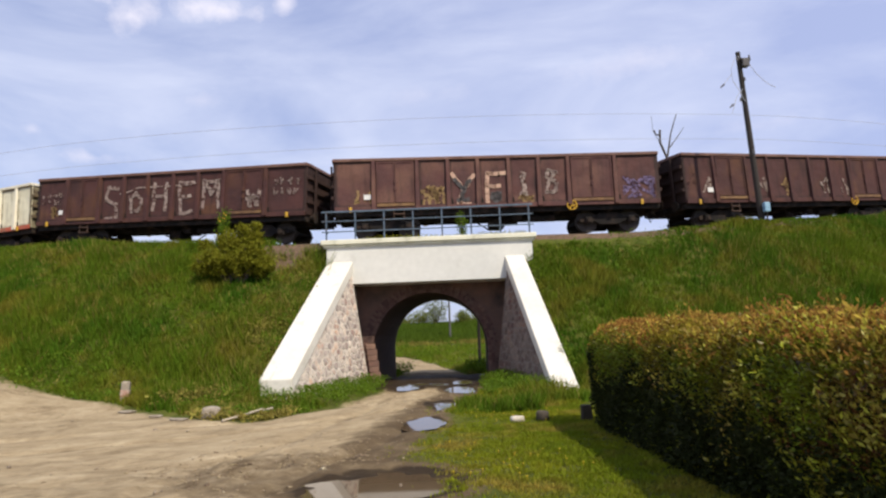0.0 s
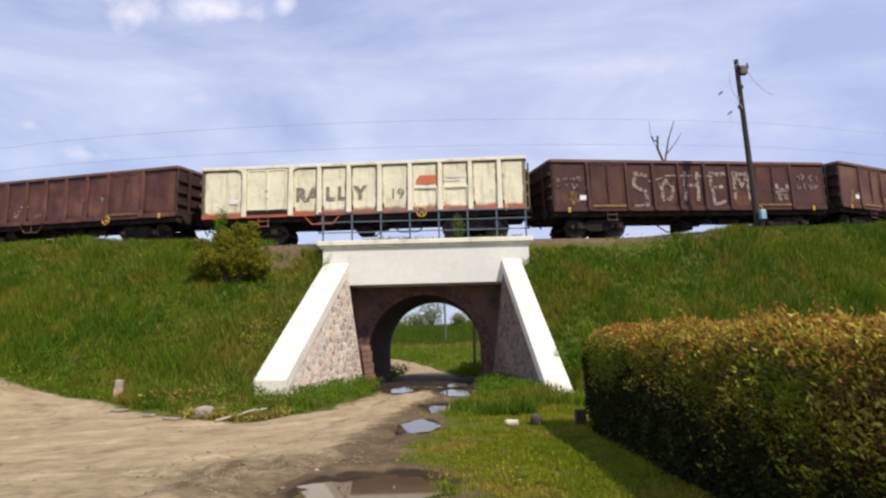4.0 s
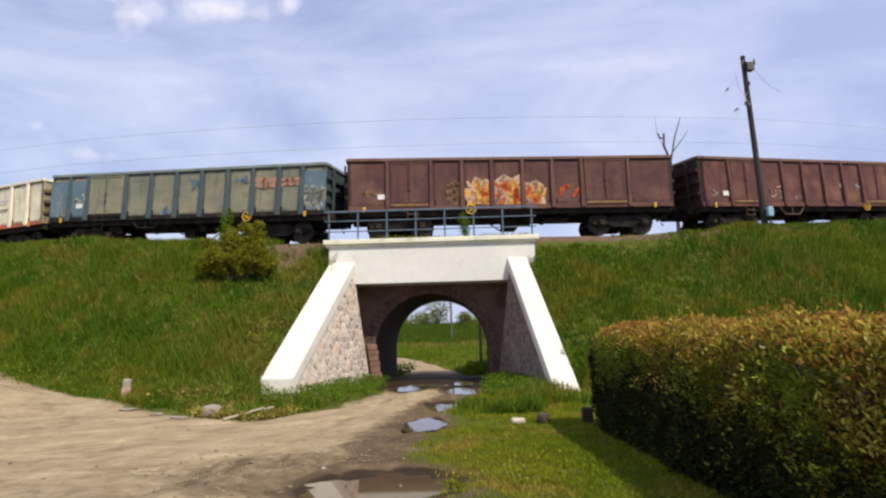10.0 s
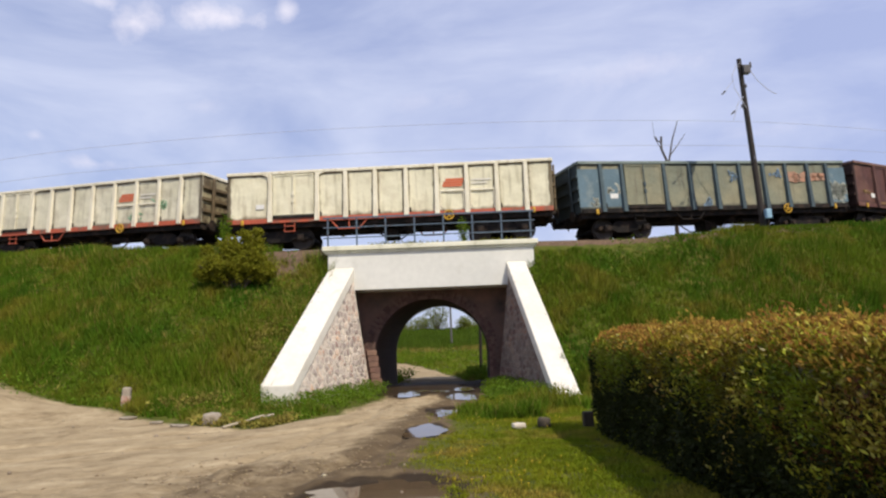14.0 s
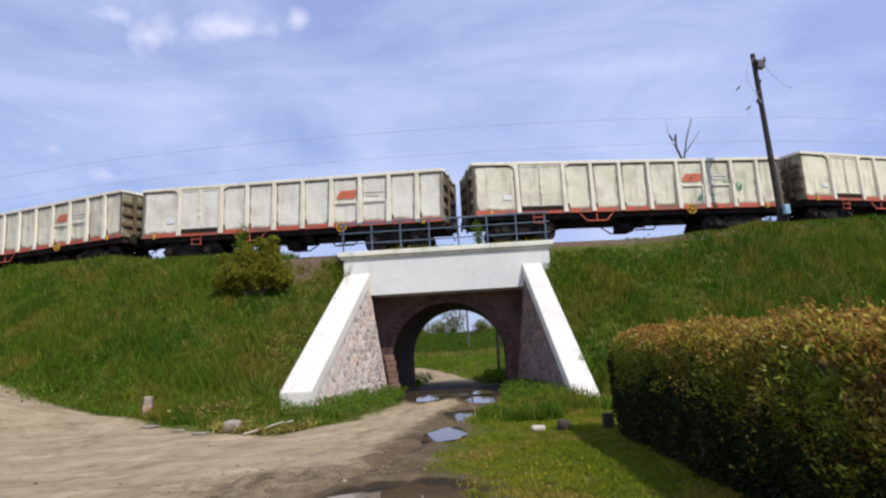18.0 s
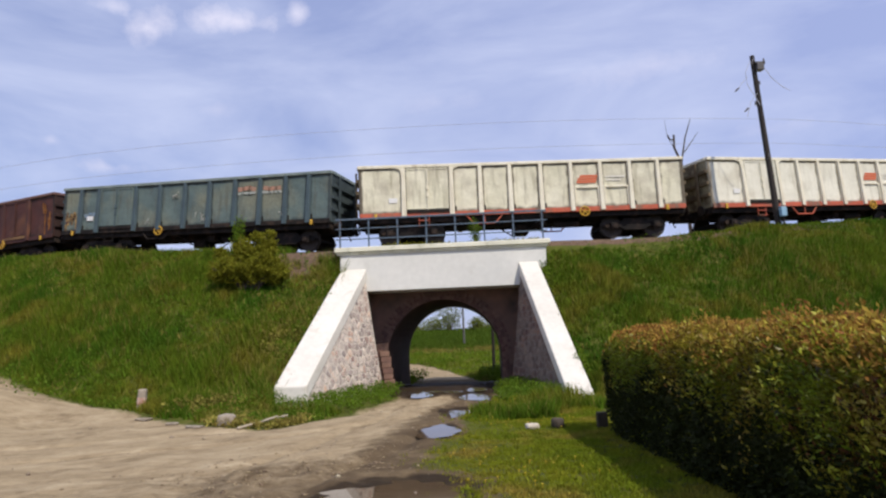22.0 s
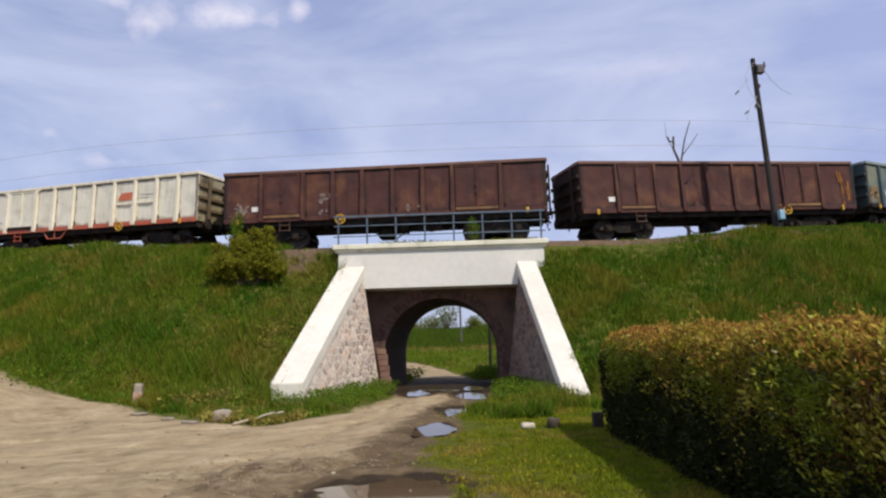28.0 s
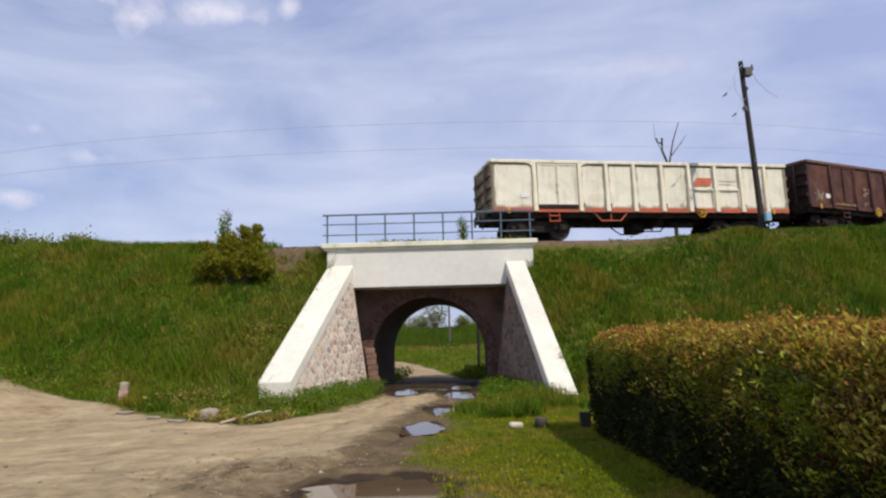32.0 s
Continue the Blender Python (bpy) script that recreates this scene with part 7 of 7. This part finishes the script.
POLE_AT = (13.55, 24.0)
pole = group_of("telegraph_pole", "leaning dark wooden telegraph pole with dangling cut wires", "pole", m=pose(POLE_AT[0], POLE_AT[1], gz(*POLE_AT)))
base_z = gz(*POLE_AT)
TOP = Vector((-0.30, 0.0, 12.46 - base_z))
part("shaft", rod(bmesh.new(), (0, 0, -0.4), TOP, 0.125, 0.088, n=12), M["wood"], pole)
head = boxed(0.02, 0.42, -0.16, -0.08, -0.42, -0.30, bevel=0.01)
part("bracket", head, M["wood"], pole, m=Matrix.Translation(TOP))
part("junction_box", boxed(0.06, 0.34, -0.22, 0.06, -0.66, -0.36, bevel=0.02), M["ceramic"], pole, "dark junction box", m=Matrix.Translation(TOP))
for k, (x, z) in enumerate(((0.40, -0.22), (-0.10, -0.30), (0.12, -1.15), (-0.12, -2.0), (0.16, -4.15))):
    bm = rod(bmesh.new(), (x, -0.1, z - 0.09), (x, -0.1, z + 0.05), 0.045, 0.03, n=8)
    rod(bm, (x, -0.1, z - 0.14), (0, -0.05, z - 0.16), 0.012, n=5)
    part("insulator", bm, M["ceramic"], pole, m=Matrix.Translation(TOP))
for pts in (
    [(0, -0.1, -0.2), (-0.22, -0.1, -0.35), (-0.40, -0.1, -0.75), (-0.36, -0.1, -1.25), (-0.10, -0.1, -1.75), (0.05, -0.1, -2.1)],
    [(-0.34, -0.1, -0.9), (-0.62, -0.1, -1.22), (-0.72, -0.1, -1.35)],
    [(0.0, -0.1, -1.6), (-0.30, -0.1, -1.95), (-0.42, -0.1, -2.3), (-0.52, -0.1, -2.6)],
    [(0.3, -0.1, -0.4), (0.62, -0.1, -0.95), (1.0, -0.1, -1.35), (1.35, -0.1, -1.55)],
):
    part("cut_wire", curve_rod(bmesh.new(), pts, 0.012), M["wire"], pole, m=Matrix.Translation(TOP))
for x, z, a in ((-0.74, -1.38, 0.5), (-0.44, -2.22, 0.4)):
    part("wire_end", rod(bmesh.new(), (x, -0.1, z), (x - 0.16, -0.1, z - 0.14), 0.04, 0.02, n=6), M["ceramic"], pole, m=Matrix.Translation(TOP))
sign = group_of("trackside_box", "small pale blue box on a short stake beside the pole", "box", m=pose(13.62, 23.75, gz(13.62, 23.75)))
part("stake", rod(bmesh.new(), (0, 0, -0.2), (0, 0, 0.55), 0.03, n=8), M["wood"], sign)
part("housing", boxed(-0.11, 0.11, -0.1, 0.1, 0.4, 0.78, bevel=0.03), surf("pale_blue_paint", (0.30, 0.48, 0.62), (0.22, 0.38, 0.52), 4, 0.5), sign)


def wire_line(z, k):
    pts = [(x, 32.0 + k * (x - 4.0) ** 2, z - 0.12 * math.sin(math.pi * ((x + 60) % 40) / 40)) for x in np.arange(-62.0, 66.0, 2.0)]
    tagged(part("overhead_wire", curve_rod(bmesh.new(), pts, 0.010, n=5), M["wire"]), "thin grey overhead wire along the track", "wire", "overhead wires")


wire_line(12.95, 0.0058)
wire_line(11.55, 0.0056)

dead = group_of("dead_tree", "bare dead tree with broken limbs behind the track", "tree", m=pose(13.9, 33.2, gz(13.9, 33.2)))
dz = gz(13.9, 33.2)
H = 13.2 - dz


def limb(name, pts, r0, r1):
    bm = bmesh.new()
    k = len(pts) - 1
    for i in range(k):
        ra, rb = r0 + (r1 - r0) * i / k, r0 + (r1 - r0) * (i + 1) / k
        rod(bm, pts[i], pts[i + 1], ra, rb, n=7)
    part(name, bm, M["bark"], dead)


limb("trunk", [(0.1, 0, -0.3), (0.0, 0, H * 0.5), (-0.1, 0, H - 2.6)], 0.124, 0.068)
limb("limb", [(-0.1, 0, H - 2.6), (0.22, 0, H - 1.2), (0.62, 0, H - 0.1)], 0.053, 0.019)
limb("limb", [(0.1, 0, H - 2.0), (0.62, 0, H - 1.35), (0.98, 0, H - 0.85)], 0.031, 0.011)
limb("limb", [(-0.1, 0, H - 2.6), (-0.42, 0, H - 1.7), (-0.38, 0, H - 1.0)], 0.068, 0.056)
limb("limb", [(-0.42, 0, H - 1.75), (-0.75, 0, H - 1.05), (-0.80, 0, H - 0.15)], 0.019, 0.007)
limb("limb", [(-0.40, 0, H - 1.3), (-0.62, 0, H - 1.25), (-0.70, 0, H - 1.0)], 0.043, 0.037)

far = group_of("concrete_pole", "tall grey concrete pole in the meadow", "pole", m=pose(2.33, 50, gz(2.33, 50)))
part("shaft", rod(bmesh.new(), (0, 0, -0.3), (0, 0, 6.4), 0.085, 0.06, n=10), surf("stained_concrete", (0.15, 0.145, 0.14), (0.10, 0.098, 0.095), 5, 0.9), far)
part("crossarm", boxed(-0.7, 0.7, -0.05, 0.05, 6.0, 6.1, bevel=0.01), M["concrete"], far)
fp = group_of("wooden_post", "dark wooden post beyond the underpass", "post", m=pose(3.27, 36, gz(3.27, 36)))
part("shaft", rod(bmesh.new(), (0, 0, -0.3), (0.05, 0, 2.6), 0.10, 0.08, n=9), surf("tarred_post", (0.018, 0.015, 0.012), (0.03, 0.024, 0.02), 5, 0.85), fp)


# ---- stones, kerb pieces and litter by the track ----
def boulder(name, at, size, seed, mat, label, category="stone", turn=0.0, group="loose stones by the track"):
    bm = bmesh.new()
    bmesh.ops.create_icosphere(bm, subdivisions=3, radius=1.0)
    r = random.Random(seed)
    off = Vector((r.random() * 9, r.random() * 9, r.random() * 9))
    for v in bm.verts:
        c = v.co
        k = max(abs(c.x), abs(c.y), abs(c.z))
        c = c.lerp(c / k * 0.85, 0.55) * (1 + 0.22 * noise.noise(c * 1.3 + off) + 0.06 * noise.noise(c * 4 + off))
        v.co = Vector((c.x * size[0] / 2, c.y * size[1] / 2, c.z * size[2] / 2))
    for f in bm.faces:
        f.smooth = True
    ob = part(name, bm, mat, None, m=pose(at[0], at[1], gz(*at) + size[2] * 0.40, 0, 0, turn))
    tagged(ob, label, category, group)


pale = surf("pale_stone", (0.36, 0.31, 0.24), (0.25, 0.21, 0.165), 6, 0.85, fine=50, bump=0.5)
mark = group_of("marker_post", "weathered stone marker post with traces of red paint", "marker post", m=pose(-7.45, 16.45, gz(-7.45, 16.45), 0, 4, 12))
bm = boxed(-0.10, 0.10, -0.09, 0.09, -0.15, 0.50, bevel=0.04)
part("stone_body", bm, pale, mark)
part("paint_band", boxed(-0.105, 0.105, -0.095, 0.095, 0.10, 0.30, bevel=0.03), surf("worn_red_paint", (0.34, 0.16, 0.11), (0.45, 0.36, 0.29), 9, 0.8), mark, "worn reddish paint band")
boulder("brick_block", (1.72, 11.8), (0.28, 0.16, 0.13), 1, surf("pale_brick", (0.62, 0.56, 0.46), (0.50, 0.44, 0.36), 6, 0.85, fine=50, bump=0.5), "pale broken brick lying on the grass", "brick", 8)
boulder("stone", (2.17, 11.75), (0.25, 0.24, 0.22), 2, surf("dark_stone", (0.075, 0.06, 0.042), (0.05, 0.04, 0.03), 6, 0.85, fine=50), "dark stone lying in the grass near the hedge")
boulder("stone", (-4.6, 14.25), (0.42, 0.34, 0.30), 3, pale, "pale grey stone at the edge of the track")
boulder("flat_stone", (-6.9, 15.4), (0.45, 0.28, 0.06), 4, pale, "flat pale slab at the edge of the track", turn=-18)
boulder("flat_stone", (-5.3, 14.25), (0.5, 0.22, 0.05), 5, pale, "flat pale slab at the edge of the track", turn=-25)
boulder("stone", (-6.0, 14.8), (0.3, 0.2, 0.06), 6, pale, "small pale stone at the edge of the track")
for k, (a, b) in enumerate((((-4.2, 13.7), (-3.55, 14.45)), ((-4.1, 14.2), (-3.35, 14.6)), ((-4.35, 14.6), (-3.6, 14.75)))):
    bm = bmesh.new()
    pts = []
    for i in range(5):
        x, y = a[0] + (b[0] - a[0]) * i / 4, a[1] + (b[1] - a[1]) * i / 4
        pts.append(Vector((x, y + 0.03 * math.sin(i * 2 + k), gz(x, y) + 0.04 + 0.03 * i * (k != 2))))
    curve_rod(bm, pts, 0.028, n=6)
    tagged(part("dry_stick", bm, surf("bleached_wood", (0.42, 0.36, 0.27), (0.33, 0.28, 0.21), 5, 0.85)), "bleached dry stick lying by the track", "stick", "dry sticks")
stump = group_of("fence_stub", "short grey concrete stub at the end of the hedge", "stub", m=pose(2.93, 11.55, gz(2.93, 11.55)))
part("stub_body", boxed(-0.09, 0.09, -0.08, 0.08, -0.1, 0.30, bevel=0.02), surf("grey_concrete", (0.045, 0.034, 0.022), (0.032, 0.025, 0.017), 6, 0.9), stump)


def pebbles():
    """Loose gravel on the dirt track."""
    x, y = sample(9000, -14, 2, 4.5, 20)
    k = road_depth(x, y) > -0.25
    p = on_ground(x[k], y[k])[:1000]
    n = len(p)
    r = rng.uniform(0.005, 0.018, n) * (1 + (rng.uniform(0, 1, n) < 0.06) * 1.5)
    sh = np.array([(1, 0, 0), (-1, 0, 0), (0, 1, 0), (0, -1, 0), (0, 0, 0.8), (0, 0, -0.8)], float)
    v = p[:, None, :] + sh[None] * (r[:, None, None] * rng.uniform(0.7, 1.4, (n, 6, 1))) + np.array([0, 0, 0.3]) * r[:, None, None]
    f = np.array([(0, 2, 4), (2, 1, 4), (1, 3, 4), (3, 0, 4), (2, 0, 5), (1, 2, 5), (3, 1, 5), (0, 3, 5)])
    t = (f[None] + 6 * np.arange(n)[:, None, None]).reshape(-1, 3)
    me = sheet_mesh("pebbles", v.reshape(-1, 3), t, surf("gravel", (0.34, 0.28, 0.20), (0.24, 0.195, 0.14), 3, 0.9, island=0.4, bump=0))
    tagged(part("pebbles", me, None), "loose pebbles and clods on the dirt track", "gravel", kind="stuff")


pebbles()


def clods():
    """Lumps of churned mud beside the big puddle and along the ruts."""
    n = 800
    x, y = rng.normal(-1.9, 1.0, n), rng.normal(8.9, 0.9, n)
    k = (road_depth(x, y) > 0.05) & (np.hypot(x + 0.5, y - 7.55) > 1.05) & (wavy(x, y, 3.3, 5.0) > -0.15)
    p = on_ground(x[k], y[k])
    m = len(p)
    r = rng.uniform(0.008, 0.028, m)
    sh = np.array([(1, 0.2, 0), (-0.9, 0.1, 0), (0.1, 1, 0), (0, -1, 0), (0.1, 0, 0.55), (0, 0, -0.5), (0.7, 0.7, 0.15), (-0.6, -0.7, 0.2)], float)
    a = rng.uniform(0, 2 * np.pi, m)
    c, q = np.cos(a)[:, None], np.sin(a)[:, None]
    v = sh[None] * (r[:, None, None] * rng.uniform(0.7, 1.5, (m, 8, 1)))
    v = np.stack([v[..., 0] * c * 1.5 - v[..., 1] * q, v[..., 0] * q * 1.5 + v[..., 1] * c, v[..., 2]], -1) + p[:, None]
    f = np.array([(0, 6, 4), (6, 2, 4), (2, 1, 4), (1, 7, 4), (7, 3, 4), (3, 0, 4), (6, 0, 5), (2, 6, 5), (1, 2, 5), (7, 1, 5), (3, 7, 5), (0, 3, 5)])
    t = (f[None] + 8 * np.arange(m)[:, None, None]).reshape(-1, 3)
    me = sheet_mesh("mud_clods", v.reshape(-1, 3), t, surf("drying_mud", (0.27, 0.205, 0.125), (0.18, 0.13, 0.078), 2, 0.9, island=0.3, bump=0))
    tagged(part("mud_clods", me, None), "lumps of churned mud on the track", "mud", kind="stuff")


clods()

# ---- the train runs ----
def run(t):
    """How far the first wagon's middle has come along the track at t seconds."""
    k = t / 32.0
    return 17.78 + 5.6035 * t + 0.0118 * t * t + 8.74 * k * (k - 1) * (k - 0.5) - 3.5 * (k * (k - 1)) ** 2


def motions():
    times = [0.5 * i for i in range(65)]
    for i, w in enumerate(WAGONS):
        walk(w, [(t, on_track(run(t) - PITCH * i + SLACK[i])) for t in times])
    fine = [0.1 * i for i in range(321)]
    for ws in WHEELS:
        x = ws.location.x
        walk(ws, [(t, pose(x, 0, 0.46, 0, math.degrees((run(t) - run(0)) / 0.46) % 360.0, 0)) for t in fine])


motions()
